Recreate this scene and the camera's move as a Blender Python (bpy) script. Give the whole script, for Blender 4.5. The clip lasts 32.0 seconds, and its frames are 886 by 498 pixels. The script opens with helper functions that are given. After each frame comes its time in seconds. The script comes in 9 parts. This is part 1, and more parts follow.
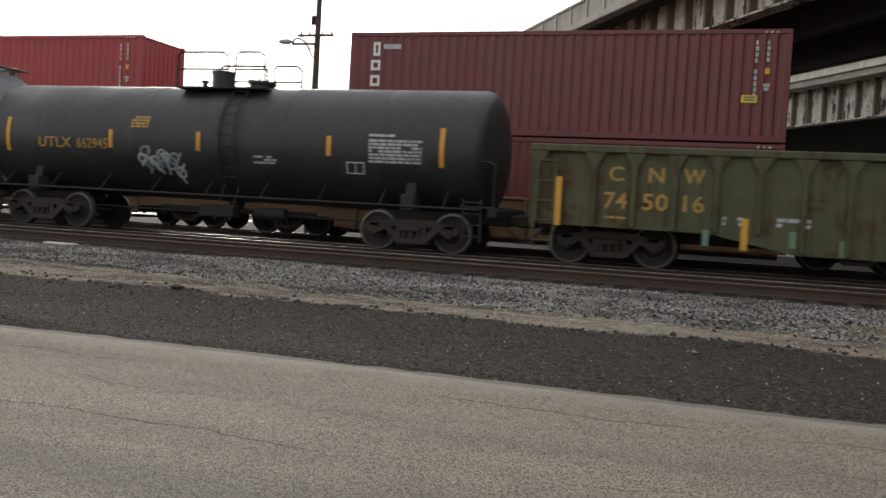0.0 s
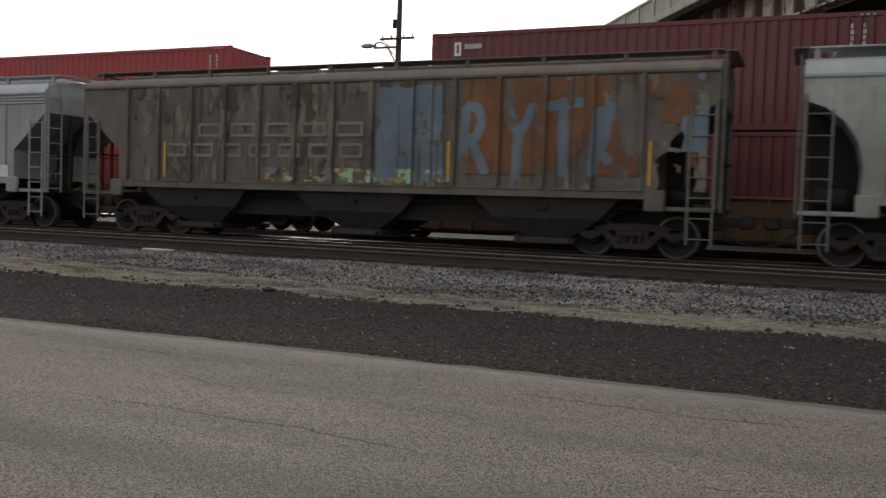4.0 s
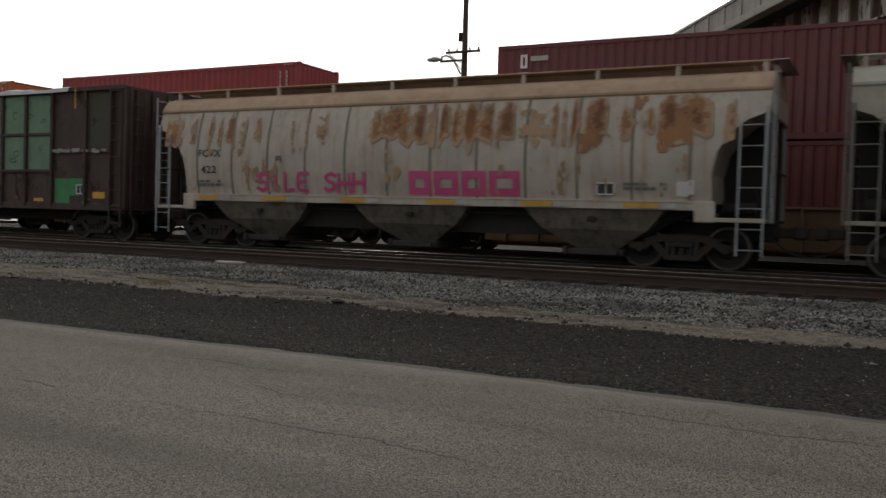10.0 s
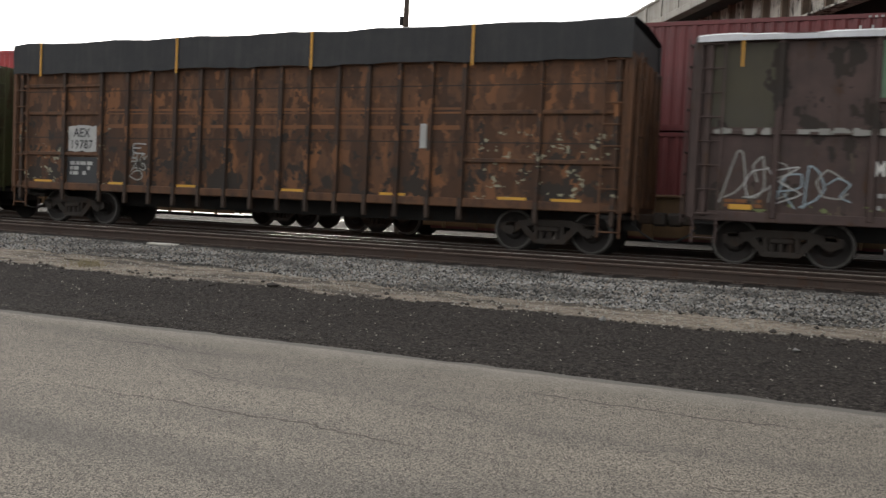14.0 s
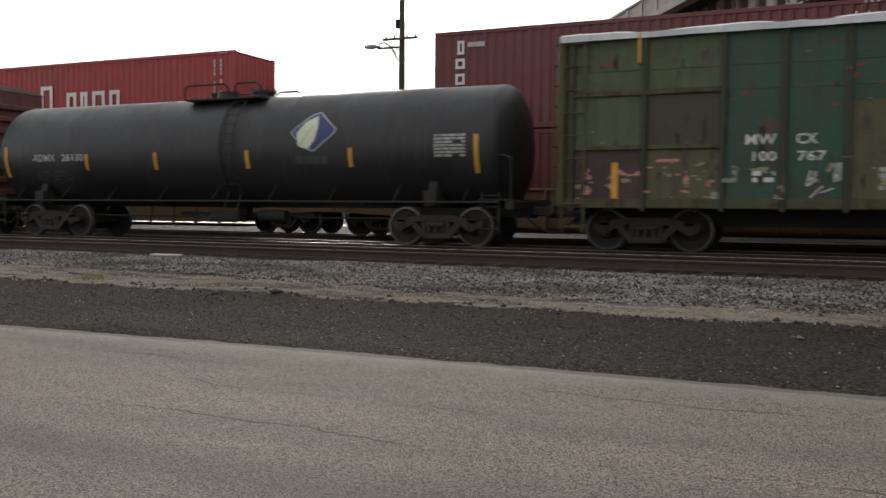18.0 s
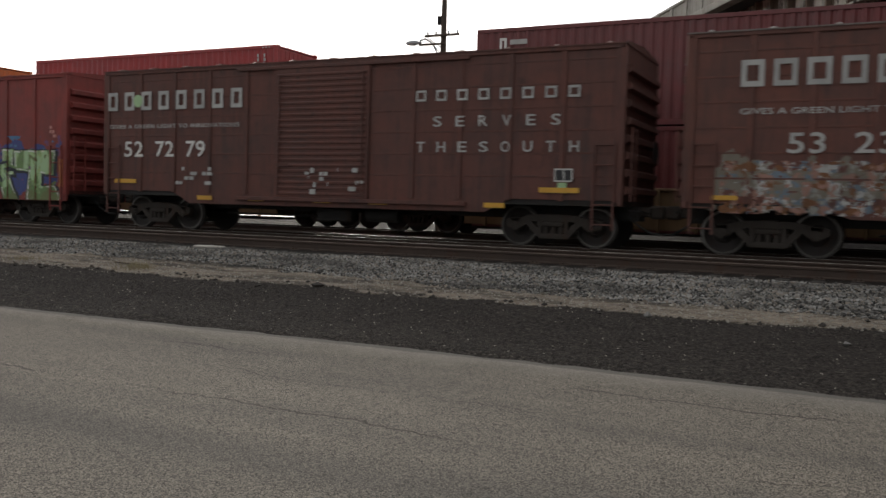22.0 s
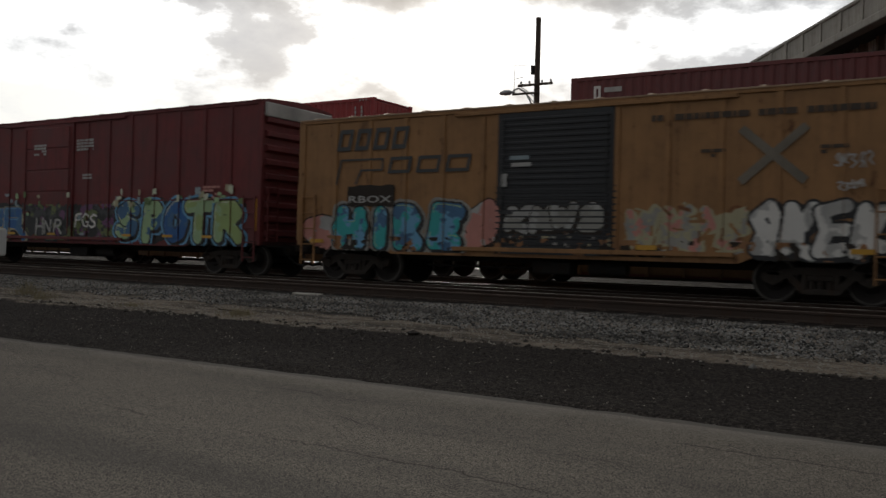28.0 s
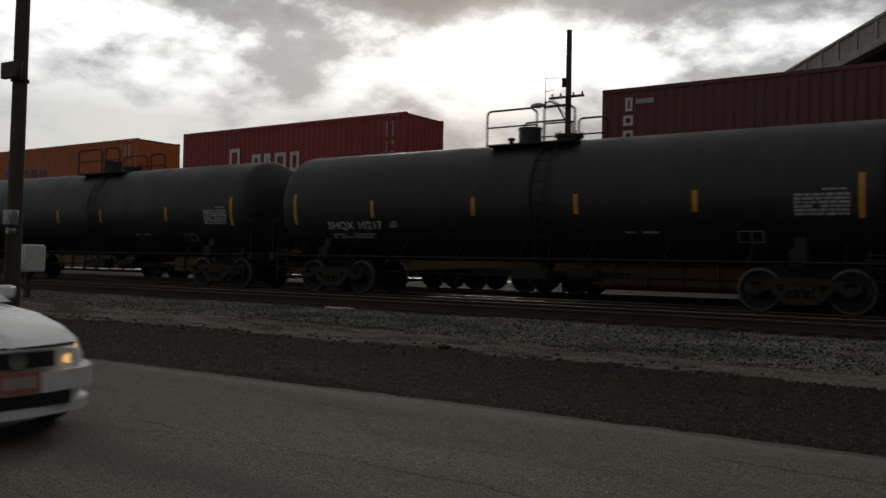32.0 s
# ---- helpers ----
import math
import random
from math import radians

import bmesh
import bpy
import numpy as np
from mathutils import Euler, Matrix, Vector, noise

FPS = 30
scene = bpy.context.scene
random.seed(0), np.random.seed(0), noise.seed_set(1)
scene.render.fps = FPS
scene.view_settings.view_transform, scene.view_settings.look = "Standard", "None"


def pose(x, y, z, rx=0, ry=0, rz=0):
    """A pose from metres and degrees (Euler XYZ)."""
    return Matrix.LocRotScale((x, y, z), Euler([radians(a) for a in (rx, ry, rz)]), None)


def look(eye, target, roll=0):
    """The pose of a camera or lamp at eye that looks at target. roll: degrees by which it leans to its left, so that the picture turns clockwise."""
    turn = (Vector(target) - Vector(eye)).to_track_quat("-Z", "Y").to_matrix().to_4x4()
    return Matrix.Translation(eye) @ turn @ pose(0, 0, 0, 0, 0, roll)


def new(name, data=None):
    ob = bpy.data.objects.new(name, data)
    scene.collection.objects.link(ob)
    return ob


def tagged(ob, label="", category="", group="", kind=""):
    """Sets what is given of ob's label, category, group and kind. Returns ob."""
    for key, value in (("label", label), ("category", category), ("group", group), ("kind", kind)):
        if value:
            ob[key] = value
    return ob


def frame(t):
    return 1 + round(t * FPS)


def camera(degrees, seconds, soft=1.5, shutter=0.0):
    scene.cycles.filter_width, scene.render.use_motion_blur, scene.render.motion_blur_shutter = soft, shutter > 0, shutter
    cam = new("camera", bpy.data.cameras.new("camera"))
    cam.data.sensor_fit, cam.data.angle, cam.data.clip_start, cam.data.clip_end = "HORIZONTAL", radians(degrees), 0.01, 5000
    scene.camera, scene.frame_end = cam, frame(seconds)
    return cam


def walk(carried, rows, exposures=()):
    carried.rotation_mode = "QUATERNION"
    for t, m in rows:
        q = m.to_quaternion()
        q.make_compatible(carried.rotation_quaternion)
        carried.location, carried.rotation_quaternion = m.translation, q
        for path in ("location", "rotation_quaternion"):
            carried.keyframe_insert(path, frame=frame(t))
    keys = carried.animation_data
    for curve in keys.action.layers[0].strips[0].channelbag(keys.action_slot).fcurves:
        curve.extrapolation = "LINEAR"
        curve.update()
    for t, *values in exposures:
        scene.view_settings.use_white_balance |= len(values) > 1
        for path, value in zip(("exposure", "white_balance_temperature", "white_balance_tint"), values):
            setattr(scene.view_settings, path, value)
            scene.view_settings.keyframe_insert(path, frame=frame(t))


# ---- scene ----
# ---- camera and its walk ----
cam = camera(53.9, 32.0, soft=1.5, shutter=0.25)
# seconds, x, y, z, yaw to the left of +y, pitch, roll
PATH = [
    (0, 0.024, 0.051, 1.356, 17.62, -2.22, -3.33),
    (0.5, 0.029, 0.067, 1.347, 18.03, -2.70, -2.91),
    (1, 0.031, 0.060, 1.352, 19.10, -3.13, -2.67),
    (1.5, 0.025, 0.056, 1.355, 20.82, -3.13, -1.82),
    (2, 0.016, 0.033, 1.353, 22.89, -2.50, -1.64),
    (2.5, 0.014, 0.027, 1.356, 24.72, -2.30, -1.51),
    (3, 0.015, 0.037, 1.355, 24.95, -2.40, -1.59),
    (3.5, 0.017, 0.035, 1.353, 24.16, -2.44, -1.74),
    (5.5, 0.021, 0.031, 1.354, 21.55, -2.75, -2.17),
    (6, 0.029, 0.034, 1.352, 22.05, -2.85, -1.99),
    (6.5, 0.023, 0.009, 1.357, 23.12, -2.81, -2.04),
    (7, 0.000, 0.008, 1.345, 23.45, -2.60, -2.28),
    (7.5, -0.016, 0.006, 1.351, 23.44, -2.63, -2.34),
    (8, -0.022, -0.009, 1.354, 24.66, -2.39, -2.36),
    (8.5, -0.010, 0.003, 1.355, 26.56, -2.01, -2.16),
    (9, -0.006, 0.000, 1.358, 27.40, -1.84, -2.03),
    (9.5, 0.003, 0.016, 1.351, 27.57, -1.75, -1.76),
    (10, 0.001, 0.005, 1.360, 27.41, -1.86, -1.70),
    (10.5, -0.005, 0.011, 1.366, 26.98, -1.97, -1.74),
    (11, 0.003, 0.010, 1.354, 26.33, -1.95, -1.84),
    (11.5, -0.003, 0.002, 1.356, 25.35, -2.10, -2.24),
    (12, 0.000, 0.018, 1.359, 24.78, -2.29, -2.40),
    (12.5, 0.000, 0.036, 1.353, 24.93, -2.60, -2.25),
    (13, 0.002, 0.028, 1.350, 24.87, -2.71, -2.30),
    (13.5, 0.006, 0.030, 1.349, 24.07, -2.66, -2.38),
    (15.5, -0.034, 0.000, 1.340, 22.01, -2.85, -3.63),
    (16, -0.060, -0.030, 1.347, 19.85, -3.26, -5.12),
    (16.5, -0.065, -0.018, 1.336, 13.99, -4.41, -7.14),
    (17, -0.023, -0.000, 1.343, 17.39, -2.84, -5.39),
    (17.5, 0.078, 0.057, 1.338, 20.44, -3.33, -1.39),
    (18, 0.064, 0.049, 1.336, 23.68, -2.57, -0.51),
    (18.5, 0.027, 0.026, 1.332, 25.02, -2.54, -0.89),
    (19, 0.041, 0.004, 1.345, 26.58, -1.85, -0.83),
    (19.5, 0.030, -0.016, 1.350, 26.75, -1.64, -0.87),
    (20, 0.024, -0.044, 1.355, 26.26, -1.20, -1.26),
    (20.5, 0.012, -0.054, 1.351, 25.53, -0.88, -1.84),
    (21, 0.023, -0.041, 1.357, 25.30, -1.64, -1.96),
    (21.5, 0.003, -0.021, 1.344, 25.43, -2.58, -1.79),
    (22, 0.002, -0.022, 1.339, 26.04, -2.83, -1.58),
    (22.5, -0.008, -0.010, 1.341, 26.91, -2.93, -1.35),
    (23, -0.012, -0.009, 1.344, 27.46, -2.90, -1.27),
    (23.5, 0.002, -0.020, 1.343, 28.17, -2.87, -1.20),
    (24, 0.010, -0.031, 1.352, 28.61, -2.62, -0.98),
    (24.5, 0.004, -0.024, 1.344, 28.78, -2.34, -0.91),
    (25, -0.002, -0.020, 1.341, 28.83, -2.27, -0.91),
    (25.5, -0.015, -0.033, 1.340, 28.75, -1.88, -1.39),
    (26, -0.031, -0.049, 1.333, 28.39, -1.28, -2.03),
    (26.5, -0.056, -0.079, 1.339, 28.71, -1.24, -2.07),
    (28.5, -0.006, -0.032, 1.349, 33.04, 0.51, -1.24),
    (29, 0.016, -0.037, 1.351, 33.39, 0.53, -1.09),
    (29.5, 0.002, -0.026, 1.344, 33.45, 0.38, -1.12),
    (30, -0.008, -0.019, 1.351, 33.55, 0.32, -1.05),
    (30.5, -0.009, -0.026, 1.343, 33.80, 0.50, -0.91),
    (31, -0.006, -0.020, 1.364, 34.03, 0.53, -0.82),
    (31.5, -0.011, -0.012, 1.349, 34.14, 0.75, -0.97),
    (32, 0.001, -0.009, 1.347, 34.31, 0.99, -1.13),
]
walk(cam, [(t, pose(x, y, z, 90 + p, r, w)) for t, x, y, z, w, p, r in PATH],
     exposures=[(0, 2.95), (1, 3.45), (1.5, 3.35), (2, 3.1), (2.5, 2.75), (3, 2.5), (3.5, 2.45), (6, 2.75), (7, 2.55), (8, 2.5), (9, 2.15), (10, 1.9), (11, 1.9), (12, 2.1),
                (13, 2.95), (15.5, 3.2), (16, 3.35), (16.5, 3.8), (17, 4.0), (17.5, 3.3), (18, 2.7), (19, 2.65), (20, 2.35), (21, 1.75), (22, 2.35), (23, 2.4), (26.5, 1.9), (28.5, 1.0), (30, 0.9), (32, 0.6)])

# ---- sky and sun ----
SUN_AZ, SUN_EL = -34.0, 17.0
SUN_DIR = (math.sin(radians(SUN_AZ)) * math.cos(radians(SUN_EL)), math.cos(radians(SUN_AZ)) * math.cos(radians(SUN_EL)), math.sin(radians(SUN_EL)))


class Nodes:
    """Short hand for building a node tree."""

    def __init__(self, tree):
        self.t = tree
        self.t.nodes.clear()

    def n(self, kind, **kw):
        node = self.t.nodes.new(kind)
        for key, value in kw.items():
            if key == "op":
                node.operation = value
            elif key == "vals":
                for i, v in value.items():
                    node.inputs[i].default_value = v
        return node

    def link(self, a, b):
        self.t.links.new(a, b)

    def math(self, op, a, b=None, clamp=False):
        node = self.t.nodes.new("ShaderNodeMath")
        node.operation, node.use_clamp = op, clamp
        for i, v in ((0, a), (1, b)):
            if v is None:
                continue
            if isinstance(v, (int, float)):
                node.inputs[i].default_value = v
            else:
                self.link(v, node.inputs[i])
        return node.outputs[0]

    def ramp(self, value, lo, hi, a=0.0, b=1.0):
        node = self.t.nodes.new("ShaderNodeMapRange")
        node.clamp = True
        self.link(value, node.inputs[0])
        for i, v in ((1, lo), (2, hi), (3, a), (4, b)):
            node.inputs[i].default_value = v
        return node.outputs[0]

    def mix(self, fac, a, b, mode="MIX"):
        node = self.t.nodes.new("ShaderNodeMix")
        node.data_type, node.blend_type = "RGBA", mode
        for i, v in ((0, fac), (6, a), (7, b)):
            if isinstance(v, (int, float)):
                node.inputs[i].default_value = v
            elif isinstance(v, (tuple, list)):
                node.inputs[i].default_value = (*v[:3], 1)
            else:
                self.link(v, node.inputs[i])
        return node.outputs[2]

    def noise(self, vec, scale, detail=4.0, rough=0.55, distort=0.0):
        node = self.t.nodes.new("ShaderNodeTexNoise")
        if vec is not None:
            self.link(vec, node.inputs["Vector"])
        node.inputs["Scale"].default_value = scale
        node.inputs["Detail"].default_value = detail
        node.inputs["Roughness"].default_value = rough
        node.inputs["Distortion"].default_value = distort
        return node.outputs["Fac"]

    def scaled(self, vec, sx, sy, sz, off=None):
        node = self.t.nodes.new("ShaderNodeMapping")
        self.link(vec, node.inputs["Vector"])
        node.inputs["Scale"].default_value = (sx, sy, sz)
        if off is not None:
            self.link(off, node.inputs["Location"])
        return node.outputs[0]


world = bpy.data.worlds.new("overcast_sky")
scene.world = world
world.use_nodes = True
w = Nodes(world.node_tree)
sky = w.n("ShaderNodeTexSky")
sky.sky_type, sky.sun_disc = "NISHITA", False
sky.sun_elevation, sky.sun_rotation = radians(SUN_EL), radians(SUN_AZ % 360)
sky.air_density, sky.dust_density = 1.5, 3.0
way = w.n("ShaderNodeTexCoord").outputs["Generated"]
sep = w.n("ShaderNodeSeparateXYZ")
w.link(way, sep.inputs[0])
dot = w.n("ShaderNodeVectorMath")
dot.operation = "DOT_PRODUCT"
w.link(way, dot.inputs[0])
dot.inputs[1].default_value = SUN_DIR
glow = w.math("POWER", w.ramp(dot.outputs["Value"], 0.10, 1.0), 1.7)
puffy = w.scaled(way, 1.0, 1.0, 2.1)
big = w.noise(puffy, 2.6, 4, 0.5, 0.0)
small = w.noise(puffy, 7.5, 10, 0.60, 0.0)
lumps = w.math("ADD", w.math("MULTIPLY", big, 0.52), w.math("MULTIPLY", small, 0.48))
thin = w.ramp(lumps, 0.60, 0.40)
breaks = w.ramp(lumps, 0.525, 0.435)
# thin, torn cloud low in front of the sun, a thicker grey deck above it
torn = w.math("ADD", sep.outputs[2], w.math("MULTIPLY", w.math("SUBTRACT", small, 0.5), 0.10))
low = w.math("MULTIPLY", w.ramp(torn, 0.295, 0.255), w.ramp(torn, 0.15, 0.225, 0.28, 1.0))
level = w.math("ADD", w.math("MULTIPLY", thin, 0.10), 0.11)
level = w.math("ADD", level, w.math("MULTIPLY", glow, w.math("ADD", w.math("MULTIPLY", thin, 0.05), 0.06)))
level = w.math("ADD", level, w.math("MULTIPLY", w.math("MULTIPLY", glow, low), w.math("ADD", w.math("MULTIPLY", breaks, 0.62), 0.10)))
level = w.math("MULTIPLY", level, w.ramp(sep.outputs[2], 0.25, 0.6, 1.0, 0.85))
level = w.math("MULTIPLY", level, w.ramp(dot.outputs["Value"], -0.9, 0.3, 0.74, 1.0))
tint = w.mix(thin, (0.95, 0.98, 1.05), (1.0, 1.0, 0.965))
cloud = w.n("ShaderNodeVectorMath")
cloud.operation = "SCALE"
w.link(tint, cloud.inputs[0])
w.link(level, cloud.inputs["Scale"])
blue = w.n("ShaderNodeVectorMath")
blue.operation = "SCALE"
w.link(sky.outputs[0], blue.inputs[0])
blue.inputs["Scale"].default_value = 0.02
both = w.mix(0.93, blue.outputs[0], cloud.outputs[0])
back = w.n("ShaderNodeBackground")
w.link(both, back.inputs[0])
back.inputs[1].default_value = 1.0
w.link(back.outputs[0], w.n("ShaderNodeOutputWorld").inputs[0])

sun = new("sun", bpy.data.lights.new("sun", "SUN"))
sun.data.energy, sun.data.angle, sun.data.color = 0.35, radians(14), (1.0, 0.93, 0.82)
sun.matrix_world = look((0, 0, 0), tuple(-c for c in SUN_DIR))


# ---- materials ----
def material(name):
    m = bpy.data.materials.new(name)
    m.use_nodes = True
    k = Nodes(m.node_tree)
    bsdf, out = k.n("ShaderNodeBsdfPrincipled"), k.n("ShaderNodeOutputMaterial")
    k.link(bsdf.outputs[0], out.inputs[0])
    return m, k, bsdf


def put_bump(k, bsdf, height, strength, dist=0.01):
    b = k.n("ShaderNodeBump")
    b.inputs["Strength"].default_value, b.inputs["Distance"].default_value = strength, dist
    k.link(height, b.inputs["Height"])
    k.link(b.outputs[0], bsdf.inputs["Normal"])


def coords(k, shift=True):
    tc = k.n("ShaderNodeTexCoord").outputs["Object"]
    if not shift:
        return tc
    rnd = k.math("MULTIPLY", k.n("ShaderNodeObjectInfo").outputs["Random"], 40.0)
    add = k.n("ShaderNodeVectorMath")
    add.operation = "ADD"
    k.link(tc, add.inputs[0])
    k.link(rnd, add.inputs[1])
    return add.outputs[0]


def paint(name, base, rough=0.6, metal=0.0, var=0.18, dirt=(0.06, 0.05, 0.04), dirt_amt=0.35, streak=0.4, rust=None, rust_amt=0.0,
          bump=0.12, scale=1.0, shift=True):
    """Weathered paint or metal: mottled base, vertical streaks of dirt, patches of rust, fine relief."""
    m, k, bsdf = material(name)
    v = coords(k, shift)
    n1 = k.noise(v, 0.9 * scale, 6, 0.6)
    n2 = k.noise(v, 34 * scale, 3)
    st = k.noise(k.scaled(v, 7 * scale, 7 * scale, 0.45 * scale), 1.0, 5, 0.65)
    col = k.mix(k.ramp(n1, 0.3, 0.7), tuple(c * (1 - var) for c in base), tuple(min(1, c * (1 + var)) for c in base))
    mask = k.math("MULTIPLY", k.ramp(st, 0.48, 0.78), streak)
    mask = k.math("ADD", mask, k.math("MULTIPLY", k.ramp(k.noise(v, 2.3 * scale, 8, 0.7), 0.47, 0.75), dirt_amt), clamp=True)
    col = k.mix(mask, col, dirt)
    if rust:
        r = k.math("ADD", k.math("MULTIPLY", k.noise(v, 1.7 * scale, 9, 0.72, 0.4), 0.6), k.math("MULTIPLY", st, 0.4))
        fac = k.ramp(r, 0.66 - 0.28 * rust_amt, 0.72 - 0.24 * rust_amt)
        shade = k.mix(n2, tuple(c * 0.55 for c in rust), rust)
        col = k.mix(fac, col, shade)
        ro = k.ramp(fac, 0, 1, rough, 0.9)
        k.link(ro, bsdf.inputs["Roughness"])
    else:
        k.link(k.ramp(n1, 0.3, 0.7, max(0.05, rough - 0.12), min(1, rough + 0.12)), bsdf.inputs["Roughness"])
    k.link(col, bsdf.inputs["Base Color"])
    bsdf.inputs["Metallic"].default_value = metal
    put_bump(k, bsdf, k.math("ADD", n2, k.math("MULTIPLY", n1, 2.0)), bump)
    return m


RUST = (0.17, 0.07, 0.03)
M_FRAME = paint("grimy_underframe_steel", (0.020, 0.018, 0.017), 0.8, dirt=(0.035, 0.028, 0.022), rust=(0.04, 0.024, 0.016), rust_amt=0.5)
M_TRUCK = paint("rusty_truck_casting", (0.042, 0.033, 0.027), 0.85, dirt=(0.016, 0.013, 0.011), dirt_amt=0.5, rust=(0.062, 0.038, 0.026), rust_amt=0.5)
M_WHEEL = paint("worn_wheel_steel", (0.024, 0.019, 0.017), 0.8, 0.0, dirt=(0.016, 0.013, 0.011), rust=(0.04, 0.022, 0.015), rust_amt=0.4)
M_TREAD = paint("worn_tread_steel", (0.14, 0.13, 0.12), 0.5, 0.6, dirt_amt=0.1, streak=0.1)
M_BLACK = paint("black_tank_paint", (0.019, 0.019, 0.021), 0.5, var=0.25, dirt=(0.06, 0.055, 0.05), dirt_amt=0.25, streak=0.35, bump=0.05)
M_LIGHTGREY = paint("grey_hopper_paint", (0.315, 0.315, 0.285), 0.55, dirt=(0.17, 0.15, 0.12), dirt_amt=0.4, streak=0.55, bump=0.06)
M_BLUEGREY = paint("blue_grey_hopper_paint", (0.315, 0.325, 0.305), 0.55, dirt=(0.19, 0.175, 0.15), dirt_amt=0.3, streak=0.5, bump=0.06)
M_BEIGE = paint("beige_grey_hopper_paint", (0.35, 0.32, 0.25), 0.55, dirt=(0.2, 0.16, 0.12), dirt_amt=0.3, streak=0.45, bump=0.06)
M_CREAM = paint("cream_hopper_paint_with_rust", (0.50, 0.45, 0.38), 0.6, dirt=(0.3, 0.17, 0.09), dirt_amt=0.25, streak=0.55, bump=0.06)
M_RUSTROOF = paint("rust_stained_roof", (0.42, 0.30, 0.2), 0.7, dirt=(0.3, 0.13, 0.06), dirt_amt=0.5, streak=0.3)
M_ROOFGREY = paint("pale_grey_roof_paint", (0.36, 0.38, 0.39), 0.5, dirt=(0.22, 0.21, 0.19), dirt_amt=0.25, streak=0.15, bump=0.05)
M_ROOFBEIGE = paint("pale_beige_roof_paint", (0.42, 0.40, 0.34), 0.5, dirt=(0.24, 0.2, 0.16), dirt_amt=0.25, streak=0.15, bump=0.05)
M_SEAM = paint("grimy_weld_seam", (0.20, 0.18, 0.15), 0.7, dirt=(0.10, 0.085, 0.07), dirt_amt=0.4, streak=0.3)
M_RUNG = paint("grimy_grey_ladder_paint", (0.17, 0.16, 0.14), 0.65, dirt=(0.06, 0.05, 0.045), dirt_amt=0.5, streak=0.4)
# outlet colours: dirt, plus the shade under the car body painted in
M_UNDER = paint("grimy_shaded_outlet_steel", (0.050, 0.044, 0.038), 0.8, dirt=(0.022, 0.019, 0.016), dirt_amt=0.6, streak=0.5)
M_CREAMUNDER = paint("grimy_shaded_cream_outlet_paint", (0.17, 0.145, 0.115), 0.8, dirt=(0.03, 0.026, 0.022), dirt_amt=0.9, streak=0.6)
M_BROWNHOP = paint("brown_grey_hopper_paint", (0.145, 0.118, 0.096), 0.7, var=0.3, dirt=(0.075, 0.06, 0.048), dirt_amt=0.5, streak=0.6, rust=RUST, rust_amt=0.25)
M_OLIVE = paint("olive_green_gondola_paint", (0.075, 0.078, 0.030), 0.65, dirt=(0.04, 0.032, 0.02), dirt_amt=0.55, streak=0.7, rust=(0.085, 0.045, 0.022), rust_amt=0.55)
M_BLUEPATCH = paint("dark_slate_panel_paint", (0.026, 0.029, 0.032), 0.65, dirt=(0.05, 0.04, 0.03), dirt_amt=0.4)
M_BROWNGON = paint("dark_brown_gondola_paint", (0.068, 0.041, 0.035), 0.7, var=0.3, dirt=(0.03, 0.025, 0.02), dirt_amt=0.4, streak=0.4, rust=(0.09, 0.05, 0.03), rust_amt=0.4)
M_GREENPATCH = paint("pale_green_panel_paint", (0.16, 0.27, 0.17), 0.6, dirt=(0.08, 0.1, 0.06), dirt_amt=0.3, streak=0.35)
M_OLIVEPATCH = paint("olive_panel_paint", (0.060, 0.052, 0.031), 0.65, dirt=(0.05, 0.04, 0.03), dirt_amt=0.4, streak=0.5)
M_GRASSPATCH = paint("bright_green_panel_paint", (0.05, 0.25, 0.09), 0.6, dirt=(0.05, 0.08, 0.04), dirt_amt=0.3)
M_TEAL = paint("teal_green_panel_paint", (0.032, 0.080, 0.050), 0.6, dirt=(0.035, 0.032, 0.022), dirt_amt=0.5, streak=0.6)
M_MOSS = paint("moss_green_panel_paint", (0.085, 0.11, 0.05), 0.65, dirt=(0.05, 0.035, 0.02), dirt_amt=0.5, streak=0.6)
M_MOSSPOST = paint("grimy_green_post_paint", (0.045, 0.052, 0.028), 0.7, dirt=(0.03, 0.022, 0.016), dirt_amt=0.6, streak=0.6, rust=(0.10, 0.05, 0.025), rust_amt=0.35)
M_TANPATCH = paint("tan_green_panel_paint", (0.11, 0.098, 0.048), 0.65, dirt=(0.05, 0.035, 0.02), dirt_amt=0.5, streak=0.6)
M_ORANGERUST = paint("orange_rusty_gondola_paint", (0.12, 0.052, 0.022), 0.75, dirt=(0.02, 0.015, 0.012), dirt_amt=0.9, streak=0.6, rust=(0.10, 0.045, 0.02), rust_amt=0.4)
M_DARKPOST = paint("blackened_post_paint", (0.050, 0.030, 0.020), 0.75, dirt=(0.02, 0.015, 0.012), dirt_amt=0.5, streak=0.4, rust=(0.09, 0.042, 0.02), rust_amt=0.3)
M_TARP = paint("black_tarp", (0.03, 0.03, 0.032), 0.8, dirt=(0.07, 0.065, 0.06), dirt_amt=0.3, bump=0.3)
M_WHITETARP = paint("white_tarp_edge", (0.62, 0.62, 0.64), 0.7, dirt=(0.35, 0.33, 0.31), dirt_amt=0.4, bump=0.3)
M_BROWNBOX = paint("oxide_brown_boxcar_paint", (0.135, 0.050, 0.036), 0.7, var=0.28, dirt=(0.045, 0.026, 0.022), dirt_amt=0.5, streak=0.75, bump=0.08)
M_BROWNBOX2 = paint("dark_oxide_boxcar_paint", (0.118, 0.044, 0.033), 0.7, var=0.28, dirt=(0.042, 0.025, 0.022), dirt_amt=0.5, streak=0.75, bump=0.08)
